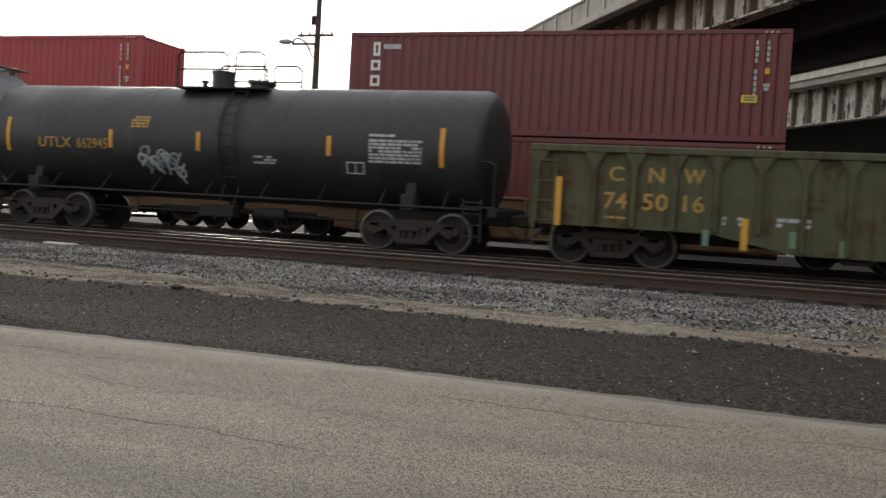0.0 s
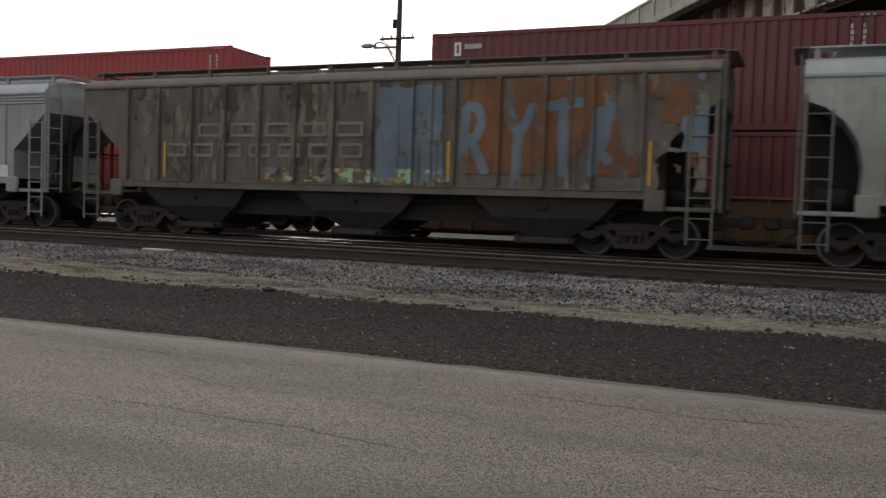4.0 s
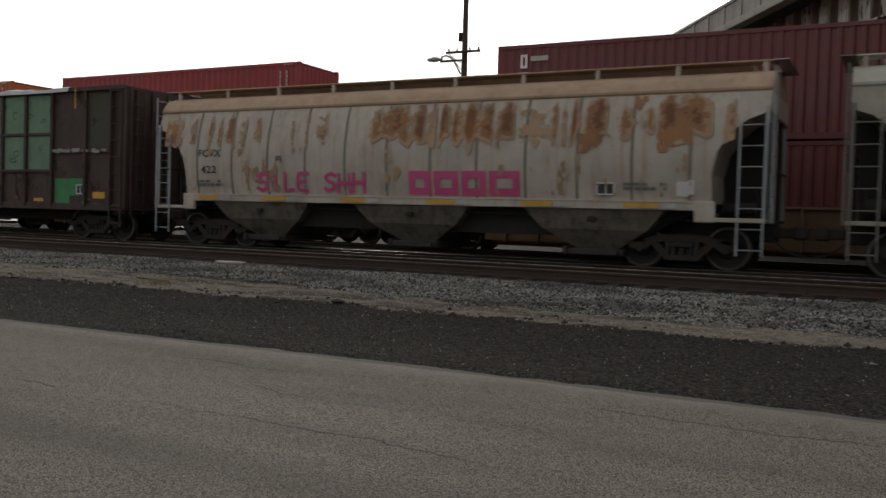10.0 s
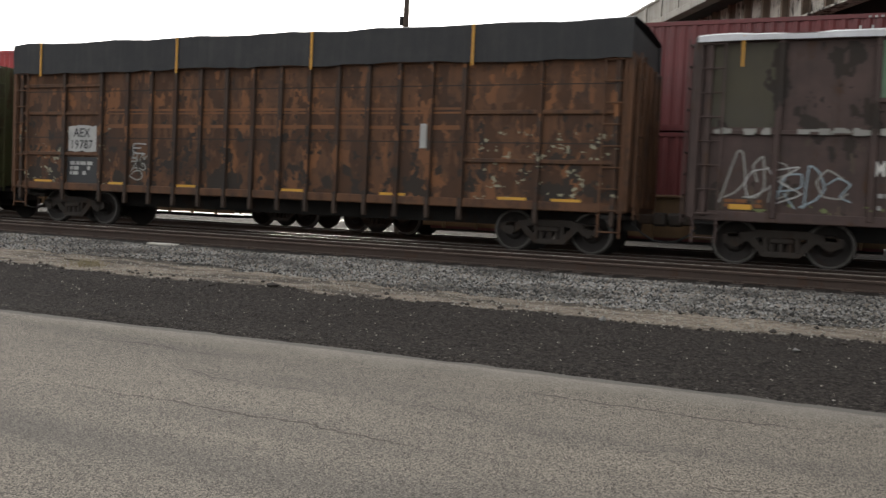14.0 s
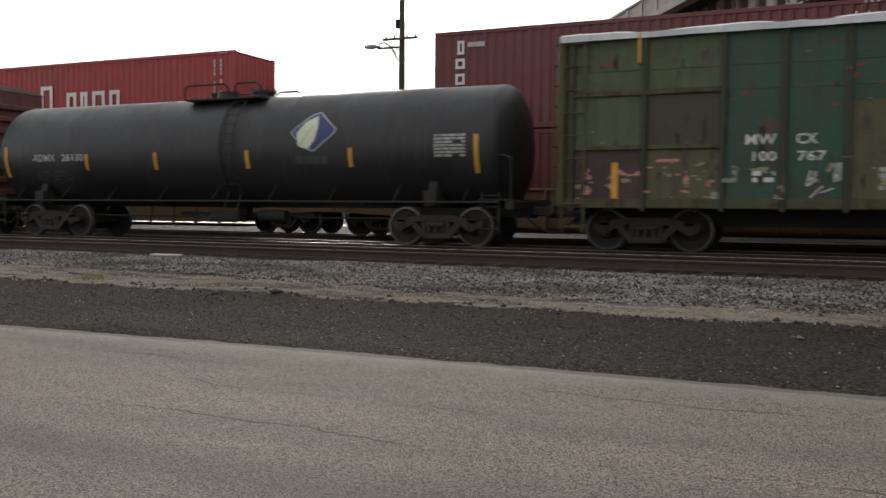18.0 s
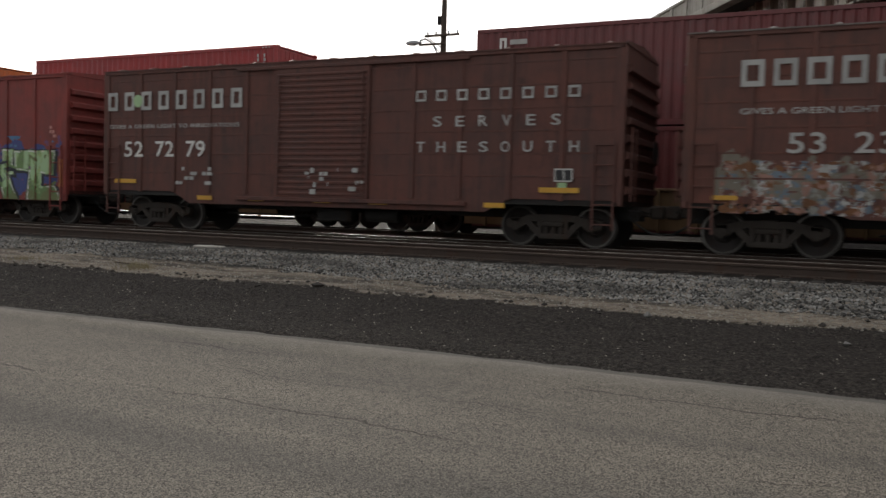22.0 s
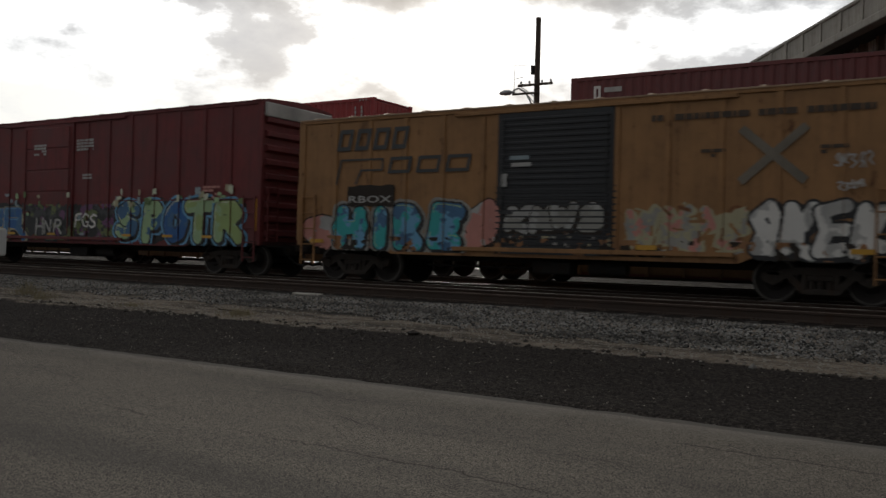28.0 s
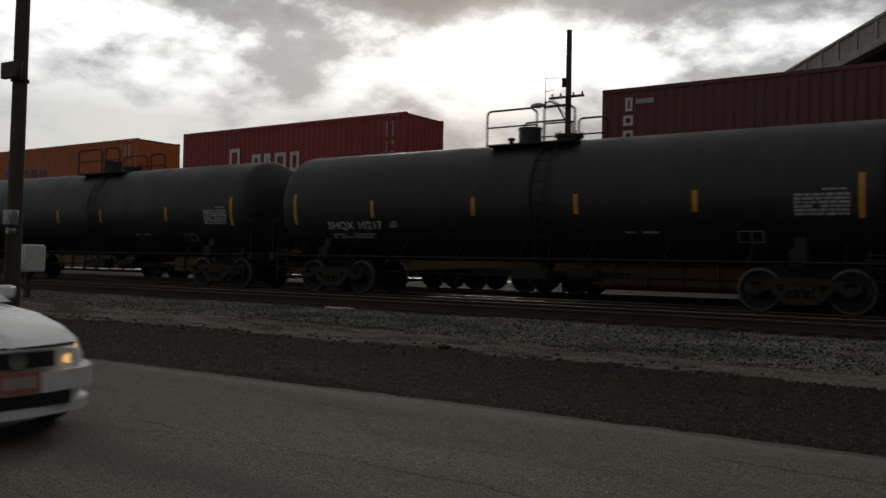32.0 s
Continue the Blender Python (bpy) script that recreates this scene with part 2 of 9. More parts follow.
M_REDBOX = paint("red_boxcar_paint", (0.24, 0.046, 0.038), 0.7, var=0.25, dirt=(0.10, 0.032, 0.027), dirt_amt=0.4, streak=0.65, bump=0.06)
M_DEEPRED = paint("deep_red_boxcar_paint", (0.165, 0.030, 0.031), 0.65, var=0.25, dirt=(0.07, 0.022, 0.022), dirt_amt=0.4, streak=0.65, bump=0.06)
M_YELLOW = paint("yellow_boxcar_paint", (0.50, 0.305, 0.095), 0.55, dirt=(0.22, 0.12, 0.05), dirt_amt=0.35, streak=0.4, rust=(0.22, 0.09, 0.03), rust_amt=0.12)
M_OCHRE = paint("faded_ochre_boxcar_paint", (0.33, 0.165, 0.06), 0.6, dirt=(0.14, 0.07, 0.03), dirt_amt=0.45, streak=0.5, rust=(0.13, 0.055, 0.025), rust_amt=0.35)
M_DARKDOOR = paint("dark_steel_door_paint", (0.028, 0.03, 0.034), 0.6, dirt=(0.06, 0.055, 0.05), dirt_amt=0.3, streak=0.4)
M_SILVERROOF = paint("galvanised_roof", (0.17, 0.145, 0.13), 0.6, 0.2, dirt=(0.13, 0.08, 0.06), dirt_amt=0.5)
M_REFLEX = paint("yellow_reflective_tape", (0.62, 0.33, 0.03), 0.4, var=0.1, dirt=(0.2, 0.12, 0.03), dirt_amt=0.25, streak=0.1, bump=0.0)
M_LABEL = paint("yellow_sticker", (0.62, 0.50, 0.06), 0.5, var=0.1, dirt_amt=0.15, streak=0.1, bump=0.0)
M_YBAR = paint("orange_yellow_safety_bar", (0.66, 0.32, 0.03), 0.45, var=0.1, dirt=(0.25, 0.14, 0.04), dirt_amt=0.2, bump=0.0)
M_CONTRED = paint("maroon_container_paint", (0.155, 0.034, 0.034), 0.5, dirt=(0.08, 0.03, 0.028), dirt_amt=0.3, streak=0.35, bump=0.05)
M_CONTRED2 = paint("bright_red_container_paint", (0.34, 0.038, 0.038), 0.5, dirt=(0.16, 0.04, 0.036), dirt_amt=0.2, streak=0.2, bump=0.05)
M_CONTORANGE = paint("orange_container_paint", (0.50, 0.125, 0.025), 0.5, dirt=(0.22, 0.08, 0.03), dirt_amt=0.25, streak=0.3, bump=0.05)
M_CONTBLUE = paint("blue_container_paint", (0.03, 0.07, 0.2), 0.5)
M_WELL = paint("tan_well_car_paint", (0.16, 0.092, 0.042), 0.65, dirt=(0.1, 0.06, 0.03), dirt_amt=0.5, streak=0.5)
M_BRIDGEWHITE = paint("peeling_white_girder_paint", (0.60, 0.57, 0.50), 0.75, dirt=(0.16, 0.12, 0.09), dirt_amt=0.35, streak=0.5, rust=(0.05, 0.040, 0.035), rust_amt=0.62, bump=0.25, scale=0.8)
M_BRIDGERUST = paint("rusty_girder_edge", (0.20, 0.155, 0.115), 0.8, dirt=(0.06, 0.045, 0.035), dirt_amt=0.6, streak=0.6, bump=0.2)
M_CONCRETE = paint("weathered_concrete", (0.33, 0.31, 0.27), 0.85, dirt=(0.14, 0.12, 0.10), dirt_amt=0.45, streak=0.55, bump=0.3)
M_PALECONC = paint("pale_weathered_concrete", (0.50, 0.48, 0.42), 0.85, dirt=(0.2, 0.17, 0.13), dirt_amt=0.4, streak=0.5, bump=0.3)
# near-black holds the shade under the viaduct: decks, inner girders, abutment
M_DARKSTEEL = paint("shade_dark_bridge_steel", (0.028, 0.027, 0.027), 0.85, dirt=(0.055, 0.05, 0.045), dirt_amt=0.3)
M_POLE = paint("creosoted_pole_wood", (0.075, 0.055, 0.042), 0.85, dirt=(0.03, 0.024, 0.02), dirt_amt=0.4, streak=0.7, scale=2.0, bump=0.4)
M_GALV = paint("galvanised_steel", (0.33, 0.34, 0.35), 0.45, 0.6, dirt=(0.15, 0.14, 0.13), dirt_amt=0.2)
M_CABINET = paint("white_cabinet_paint", (0.66, 0.66, 0.64), 0.5, dirt=(0.35, 0.32, 0.28), dirt_amt=0.2, streak=0.3)
M_WIRE = paint("black_cable", (0.02, 0.02, 0.02), 0.7, bump=0.0)
M_TAN = paint("tan_building_wall", (0.50, 0.36, 0.17), 0.8, dirt=(0.25, 0.17, 0.08), dirt_amt=0.3)
M_ROOFDARK = paint("dark_roof_sheet", (0.09, 0.085, 0.08), 0.8)
M_TIE = paint("creosoted_tie_wood", (0.026, 0.020, 0.016), 0.9, dirt=(0.055, 0.046, 0.038), dirt_amt=0.4, bump=0.4, scale=3.0)
M_RAILSIDE = paint("rusty_rail_web", (0.055, 0.036, 0.027), 0.85, dirt=(0.035, 0.026, 0.021), dirt_amt=0.4, rust=(0.075, 0.042, 0.027), rust_amt=0.5)
M_RAILHEAD = paint("rusty_rail_head", (0.22, 0.165, 0.13), 0.55, 0.3, var=0.3, dirt=(0.06, 0.042, 0.033), dirt_amt=0.6, streak=0.2, scale=2.0)
M_RAILBRIGHT = paint("worn_bright_rail_head", (0.30, 0.28, 0.26), 0.45, 0.7, dirt=(0.08, 0.06, 0.05), dirt_amt=0.5, streak=0.2, scale=2.0)
M_RAILDUST = paint("dusty_rail_head", (0.50, 0.46, 0.40), 0.7, 0.0, var=0.5, dirt=(0.075, 0.055, 0.045), dirt_amt=1.6, streak=0.3, scale=3.5)


def plain(name, col, rough=0.55, var=0.12):
    return paint(name, col, rough, var=var, dirt=tuple(c * 0.45 for c in col), dirt_amt=0.22, streak=0.2, bump=0.02)


P_WHITE = plain("white_lettering", (0.72, 0.70, 0.66))
P_GREYWHITE = plain("faded_white_lettering", (0.42, 0.41, 0.39), var=0.3)
P_BLACK = plain("black_lettering", (0.02, 0.02, 0.022))
P_DGREY = plain("dark_grey_lettering", (0.055, 0.058, 0.06))
P_YELLOW = plain("faded_yellow_lettering", (0.42, 0.25, 0.05), var=0.25)
P_PINK = plain("pink_spray_paint", (0.62, 0.09, 0.24))
P_SALMON = plain("salmon_spray_paint", (0.55, 0.24, 0.20))
P_RED = plain("red_shield_paint", (0.62, 0.17, 0.13))
P_NAVY = plain("navy_shield_paint", (0.04, 0.05, 0.16))
P_CREAM = plain("cream_leaf_paint", (0.62, 0.64, 0.48))
P_LIME = plain("lime_spray_paint", (0.34, 0.45, 0.17))
P_LGREEN = plain("light_green_spray_paint", (0.36, 0.52, 0.28))
P_BLUE = plain("blue_spray_paint", (0.03, 0.13, 0.36))
P_SKY = plain("sky_blue_spray_paint", (0.16, 0.40, 0.62))
P_CYAN = plain("turquoise_spray_paint", (0.04, 0.42, 0.42))
P_ROYAL = plain("royal_blue_spray_paint", (0.04, 0.055, 0.20))
P_PURPLE = plain("plum_spray_paint", (0.16, 0.06, 0.15))
P_TAN = plain("tan_spray_paint", (0.42, 0.38, 0.24))
P_PALEBLUE = plain("pale_blue_fade_paint", (0.25, 0.29, 0.32), var=0.35)
P_RUSTSTREAK = plain("rust_streak_stain", (0.30, 0.15, 0.07), 0.8, var=0.35)
P_DARKRUST = plain("dark_rust_stain", (0.19, 0.085, 0.04), 0.8, var=0.35)
P_DUSTPINK = plain("dusty_pink_spray_paint", (0.32, 0.17, 0.13), var=0.3)
P_FAINT = plain("faint_grey_lettering", (0.17, 0.165, 0.15), var=0.3)
P_DUSTBLUE = plain("dusty_blue_faded_paint", (0.145, 0.185, 0.225), 0.7, var=0.35)
P_ASH = plain("ash_grey_spray_paint", (0.30, 0.29, 0.26), var=0.3)
P_GREYBLUE = plain("grey_blue_spray_paint", (0.30, 0.37, 0.40), var=0.25)
P_BURNT = plain("burnt_brown_stain", (0.070, 0.034, 0.018), 0.85, var=0.35)
P_OLDORANGE = plain("faded_orange_stripe", (0.185, 0.078, 0.031), 0.75, var=0.35)
P_REDOXIDE = plain("red_oxide_primer", (0.20, 0.062, 0.034), 0.75, var=0.3)
P_LEAFDARK = plain("deep_green_spray_paint", (0.13, 0.21, 0.075), var=0.3)
P_GHOSTRED = plain("worn_pink_lettering", (0.27, 0.15, 0.14), var=0.3)
P_INK = plain("blue_black_spray_paint", (0.012, 0.014, 0.022))
P_GHOST = plain("ghost_of_old_lettering", (0.21, 0.185, 0.155), var=0.35)
P_UMBER = plain("umber_stain", (0.085, 0.062, 0.046), 0.8, var=0.35)
P_KHAKIGREY = plain("dusty_grey_stain", (0.20, 0.175, 0.14), 0.85, var=0.3)
P_RUSTFILM = plain("thin_rust_film", (0.40, 0.27, 0.17), 0.8, var=0.3)
P_OLIVE = plain("olive_spray_paint", (0.14, 0.17, 0.06))
P_KHAKI = plain("khaki_spray_paint", (0.30, 0.28, 0.19))
P_STEEL = plain("steel_blue_spray_paint", (0.06, 0.16, 0.30))
P_BROWNSTAIN = plain("dark_grime_stain", (0.035, 0.026, 0.02), 0.85, var=0.3)


def ground_material():
    m, k, bsdf = material("cinders_dirt_and_ballast")
    v = coords(k, False)
    s = k.n("ShaderNodeSeparateXYZ")
    k.link(v, s.inputs[0])
    wob = k.math("MULTIPLY", k.math("SUBTRACT", k.noise(v, 0.55, 5, 0.6), 0.5), 1.5)
    wob = k.math("ADD", wob, k.math("MULTIPLY", k.math("SUBTRACT", k.noise(v, 4.0, 4, 0.6), 0.5), 0.5))
    y = k.math("ADD", s.outputs[1], wob)
    fine = k.noise(v, 36, 5, 0.8)
    mid = k.noise(v, 9, 5, 0.7)
    grit = k.n("ShaderNodeTexVoronoi")
    k.link(v, grit.inputs["Vector"])
    grit.inputs["Scale"].default_value = 46
    bits = k.n("ShaderNodeSeparateColor")
    k.link(grit.outputs["Color"], bits.inputs[0])
    cinder = k.mix(k.ramp(fine, 0.36, 0.64), (0.009, 0.008, 0.007), (0.110, 0.092, 0.079))
    cinder = k.mix(k.ramp(k.noise(v, 19, 4, 0.7), 0.46, 0.58, 0.0, 0.75), cinder, (0.011, 0.009, 0.008))
    cinder = k.mix(k.ramp(bits.outputs[0], 0.982, 0.995, 0.0, 0.7), cinder, (0.20, 0.18, 0.16))
    dirt = k.mix(k.ramp(mid, 0.34, 0.66), (0.17, 0.135, 0.102), (0.42, 0.35, 0.275))
    dirt = k.mix(k.ramp(fine, 0.52, 0.72), dirt, (0.07, 0.06, 0.05))
    dirt = k.mix(k.ramp(bits.outputs[0], 0.86, 0.93, 0.0, 0.8), dirt, (0.33, 0.31, 0.28))
    dirt = k.mix(k.ramp(k.noise(k.scaled(v, 0.45, 1.8, 1), 1.5, 5, 0.7), 0.40, 0.54, 0.85, 0.0), dirt, (0.075, 0.064, 0.055))
    vor = k.n("ShaderNodeTexVoronoi")
    k.link(v, vor.inputs["Vector"])
    vor.inputs["Scale"].default_value = 26
    hue = k.n("ShaderNodeSeparateColor")
    k.link(vor.outputs["Color"], hue.inputs[0])
    # dark base and darker cell edges paint in the shade between stones
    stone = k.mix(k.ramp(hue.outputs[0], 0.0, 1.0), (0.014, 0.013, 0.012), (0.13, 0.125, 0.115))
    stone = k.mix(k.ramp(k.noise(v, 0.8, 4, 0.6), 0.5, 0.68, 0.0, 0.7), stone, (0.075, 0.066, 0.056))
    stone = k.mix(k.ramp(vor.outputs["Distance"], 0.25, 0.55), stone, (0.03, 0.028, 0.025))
    # one near-black tone for all ground from the near track to the yard
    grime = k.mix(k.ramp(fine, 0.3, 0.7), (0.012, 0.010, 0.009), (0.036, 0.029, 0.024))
    yard = k.mix(k.ramp(mid, 0.3, 0.7), (0.30, 0.28, 0.24), (0.42, 0.40, 0.36))
    col = k.mix(k.ramp(y, 10.0, 10.15), cinder, dirt)
    late = k.ramp(s.outputs[0], -12.0, -3.0, 0.35, -0.35)
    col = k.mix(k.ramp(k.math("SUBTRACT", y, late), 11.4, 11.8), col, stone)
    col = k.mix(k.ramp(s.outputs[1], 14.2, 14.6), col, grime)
    col = k.mix(k.ramp(y, 45.0, 48.0), col, yard)
    k.link(col, bsdf.inputs["Base Color"])
    k.link(k.ramp(y, 44.0, 48.0, 0.9, 0.32), bsdf.inputs["Roughness"])
    k.link(k.ramp(y, 44.0, 48.0, 0.12, 0.6), bsdf.inputs["Specular IOR Level"])
    put_bump(k, bsdf, k.math("ADD", fine, k.math("MULTIPLY", mid, 1.6)), 0.9, 0.03)
    return m


def asphalt_material():
    m, k, bsdf = material("worn_asphalt")
    v = coords(k, False)
    s = k.n("ShaderNodeSeparateXYZ")
    k.link(v, s.inputs[0])
    vor = k.n("ShaderNodeTexVoronoi")
    k.link(v, vor.inputs["Vector"])
    vor.inputs["Scale"].default_value = 135
    chips = k.n("ShaderNodeSeparateColor")
    k.link(vor.outputs["Color"], chips.inputs[0])
    fine = k.noise(v, 105, 3, 0.8)
    pits = k.noise(v, 26, 4, 0.75)
    large = k.noise(k.scaled(v, 0.25, 1.0, 1.0), 0.9, 5, 0.6)
    col = k.mix(k.ramp(chips.outputs[0], 0.1, 0.95), (0.030, 0.025, 0.020), (0.340, 0.295, 0.240))
    col = k.mix(k.ramp(fine, 0.36, 0.48, 0.85, 0.0), col, (0.035, 0.031, 0.027))
    col = k.mix(k.ramp(fine, 0.56, 0.70, 0.0, 0.75), col, (0.36, 0.33, 0.29))
    col = k.mix(k.ramp(large, 0.42, 0.68, 0.0, 0.45), col, (0.062, 0.057, 0.053))
    col = k.mix(k.ramp(pits, 0.27, 0.34, 0.75, 0.0), col, (0.035, 0.031, 0.027))
    col = k.mix(k.ramp(pits, 0.68, 0.76, 0.0, 0.5), col, (0.33, 0.31, 0.28))
    edge = k.math("ADD", s.outputs[1], k.math("MULTIPLY", k.noise(v, 1.6, 5, 0.6), 0.8))
    col = k.mix(k.ramp(edge, 6.9, 7.4, 0.0, 0.42), col, (0.33, 0.30, 0.255))
    lip = k.math("ADD", s.outputs[1], k.math("MULTIPLY", k.ramp(s.outputs[0], -13.0, -4.0), -0.25))
    lip = k.math("ADD", lip, k.math("MULTIPLY", k.math("SUBTRACT", k.noise(k.scaled(v, 0.5, 1.0, 1.0), 1.8, 5, 0.65), 0.5), 0.22))
    col = k.mix(k.ramp(lip, 6.72, 6.76, 0.0, 0.7), col, (0.095, 0.087, 0.080))
    band = k.math("ADD", s.outputs[1], k.math("MULTIPLY", k.noise(k.scaled(v, 0.3, 0.3, 1), 1.0, 3), 0.5))
    worn = k.math("MULTIPLY", k.ramp(band, 3.4, 3.75), k.ramp(band, 4.3, 3.9))
    col = k.mix(k.math("MULTIPLY", worn, 0.45), col, (0.05, 0.047, 0.045))
    line = None
    for yc, sway, width, seed in ((6.2, 0.40, 0.018, 3.0), (4.55, 0.6, 0.014, 9.0), (5.4, 0.5, 0.010, 14.0)):
        shifted = k.n("ShaderNodeVectorMath")
        shifted.operation = "ADD"
        k.link(v, shifted.inputs[0])
        shifted.inputs[1].default_value = (seed, seed * 2, 0)
        sv = shifted.outputs[0]
        bend = k.math("MULTIPLY", k.math("SUBTRACT", k.noise(k.scaled(sv, 1, 0.1, 1), 0.5, 7, 0.62), 0.5), sway * 2)
        off = k.math("ABSOLUTE", k.math("SUBTRACT", k.math("ADD", s.outputs[1], bend), yc))
        one = k.math("MULTIPLY", k.ramp(off, width * 0.4, width, 1.0, 0.0), k.ramp(k.noise(sv, 0.45, 3), 0.48, 0.55))
        line = one if line is None else k.math("MAXIMUM", line, one)
    col = k.mix(k.math("MULTIPLY", line, 0.85), col, (0.03, 0.025, 0.02))
    k.link(col, bsdf.inputs["Base Color"])
    bsdf.inputs["Roughness"].default_value = 0.88
    bsdf.inputs["Specular IOR Level"].default_value = 0.2
    put_bump(k, bsdf, k.math("SUBTRACT", k.math("MULTIPLY", chips.outputs[1], 0.7), line), 0.45, 0.006)
    return m


def stone_material():
    m, k, bsdf = material("crushed_grey_stone")
    v = coords(k, False)
    rnd = k.n("ShaderNodeNewGeometry").outputs["Random Per Island"]
    col = k.mix(k.ramp(rnd, 0.15, 1.0), (0.013, 0.012, 0.011), (0.36, 0.345, 0.32))
    col = k.mix(k.ramp(k.math("FRACT", k.math("MULTIPLY", rnd, 17.3)), 0.7, 0.9), col, (0.24, 0.2, 0.16))
    col = k.mix(k.ramp(k.noise(v, 1.1, 4), 0.5, 0.72, 0, 0.6), col, (0.085, 0.075, 0.063))
    col = k.mix(k.ramp(k.noise(k.scaled(v, 0.35, 1.0, 1.0), 0.9, 5, 0.6), 0.50, 0.64, 0, 0.75), col, (0.035, 0.031, 0.027))
    k.link(col, bsdf.inputs["Base Color"])
    bsdf.inputs["Roughness"].default_value = 0.85
    put_bump(k, bsdf, k.noise(v, 90, 3), 0.3)
    return m


M_GROUND, M_ASPHALT, M_STONE = ground_material(), asphalt_material(), stone_material()


# ---- mesh tools ----
class Shape:
    """Collects vertices and faces, then becomes one mesh."""

    def __init__(self):
        self.v, self.f = [], []

    def add(self, verts, faces):
        o = len(self.v)
        self.v.extend(verts)
        self.f.extend([tuple(i + o for i in f) for f in faces])
        return self

    def box(self, x0, x1, y0, y1, z0, z1, c=0.0):
        if c <= 0:
            vs = [(x, y, z) for x in (x0, x1) for y in (y0, y1) for z in (z0, z1)]
            return self.add(vs, [(0, 1, 3, 2), (4, 6, 7, 5), (0, 4, 5, 1), (2, 3, 7, 6), (0, 2, 6, 4), (1, 5, 7, 3)])
        c = min(c, (x1 - x0) * 0.45, (y1 - y0) * 0.45, (z1 - z0) * 0.45)
        lo, hi = (x0, y0, z0), (x1, y1, z1)
        idx, vs = {}, []
        for sx in (0, 1):
            for sy in (0, 1):
                for sz in (0, 1):
                    corner = [(lo, hi)[s][a] for a, s in enumerate((sx, sy, sz))]
                    for a in range(3):
                        p = list(corner)
                        for b in range(3):
                            if b != a:
                                p[b] += c if (sx, sy, sz)[b] == 0 else -c
                        idx[(sx, sy, sz, a)] = len(vs)
                        vs.append(tuple(p))
        fs = []
        for a in range(3):
            b, d = (a + 1) % 3, (a + 2) % 3
            for s in (0, 1):
                ring = []
                for sb, sd in ((0, 0), (1, 0), (1, 1), (0, 1)):
                    key = [0, 0, 0]
                    key[a], key[b], key[d] = s, sb, sd
                    ring.append(idx[(*key, a)])
                fs.append(tuple(ring) if s else tuple(reversed(ring)))
            for sb in (0, 1):
                for sd in (0, 1):
                    k0, k1 = [0, 0, 0], [0, 0, 0]
                    k0[a], k0[b], k0[d] = 0, sb, sd
                    k1[a], k1[b], k1[d] = 1, sb, sd
                    q = (idx[(*k0, b)], idx[(*k1, b)], idx[(*k1, d)], idx[(*k0, d)])
                    fs.append(q if sb != sd else tuple(reversed(q)))
        for sx in (0, 1):
            for sy in (0, 1):
                for sz in (0, 1):
                    q = tuple(idx[(sx, sy, sz, a)] for a in range(3))
                    fs.append(q if (sx + sy + sz) % 2 else tuple(reversed(q)))
        return self.add(vs, fs)

    def prism(self, pts, axis, a, b):
        """A polygon in the two other axes (in the order x, y, z), drawn out from a to b along axis."""
        n = len(pts)
        area = sum(pts[i][0] * pts[(i + 1) % n][1] - pts[(i + 1) % n][0] * pts[i][1] for i in range(n))
        if (area < 0) != (axis == 1):
            pts = list(reversed(pts))

        def at(p, h):
            q = list(p)
            q.insert(axis, h)
            return tuple(q)

        a, b = min(a, b), max(a, b)
        vs = [at(p, a) for p in pts] + [at(p, b) for p in pts]
        fs = [tuple(reversed(range(n))), tuple(range(n, 2 * n))]
        fs += [(i, (i + 1) % n, n + (i + 1) % n, n + i) for i in range(n)]
        return self.add(vs, fs)

    def cyl(self, p, q, r, n=10, r2=None):
        p, q = Vector(p), Vector(q)
        d = (q - p).normalized()
        u = d.orthogonal().normalized()
        t = d.cross(u)
        r2 = r if r2 is None else r2
        vs = []
        for c, rr in ((p, r), (q, r2)):
            for i in range(n):
                a = 2 * math.pi * i / n
                vs.append(tuple(c + (u * math.cos(a) + t * math.sin(a)) * rr))
        fs = [(i, (i + 1) % n, n + (i + 1) % n, n + i) for i in range(n)]
        fs += [tuple(reversed(range(n))), tuple(range(n, 2 * n))]
        return self.add(vs, fs)

    def tube(self, pts, r, n=8):
        for a, b in zip(pts, pts[1:]):
            self.cyl(a, b, r, n)
        return self

    def lathe(self, prof, n=24, axis="x", c=(0, 0, 0)):
        """Turns a profile of (distance along the axis, radius) round the axis through c."""
        vs, fs = [], []
        for h, r in prof:
            for i in range(n):
                a = 2 * math.pi * i / n
                if axis == "x":
                    vs.append((c[0] + h, c[1] + r * math.cos(a), c[2] + r * math.sin(a)))
                elif axis == "y":
                    vs.append((c[0] + r * math.sin(a), c[1] + h, c[2] + r * math.cos(a)))
                else:
                    vs.append((c[0] + r * math.cos(a), c[1] + r * math.sin(a), c[2] + h))
        for j in range(len(prof) - 1):
            for i in range(n):
                fs.append((j * n + i, j * n + (i + 1) % n, (j + 1) * n + (i + 1) % n, (j + 1) * n + i))
        fs.append(tuple(reversed(range(n))))
        fs.append(tuple(range((len(prof) - 1) * n, len(prof) * n)))
        return self.add(vs, fs)

    def mesh(self, name, mat, smooth=True):
        me = bpy.data.meshes.new(name)
        me.from_pydata(self.v, [], self.f)
        if smooth:
            me.shade_smooth()
            me.set_sharp_from_angle(angle=radians(38))
        me.materials.append(mat)
        return me


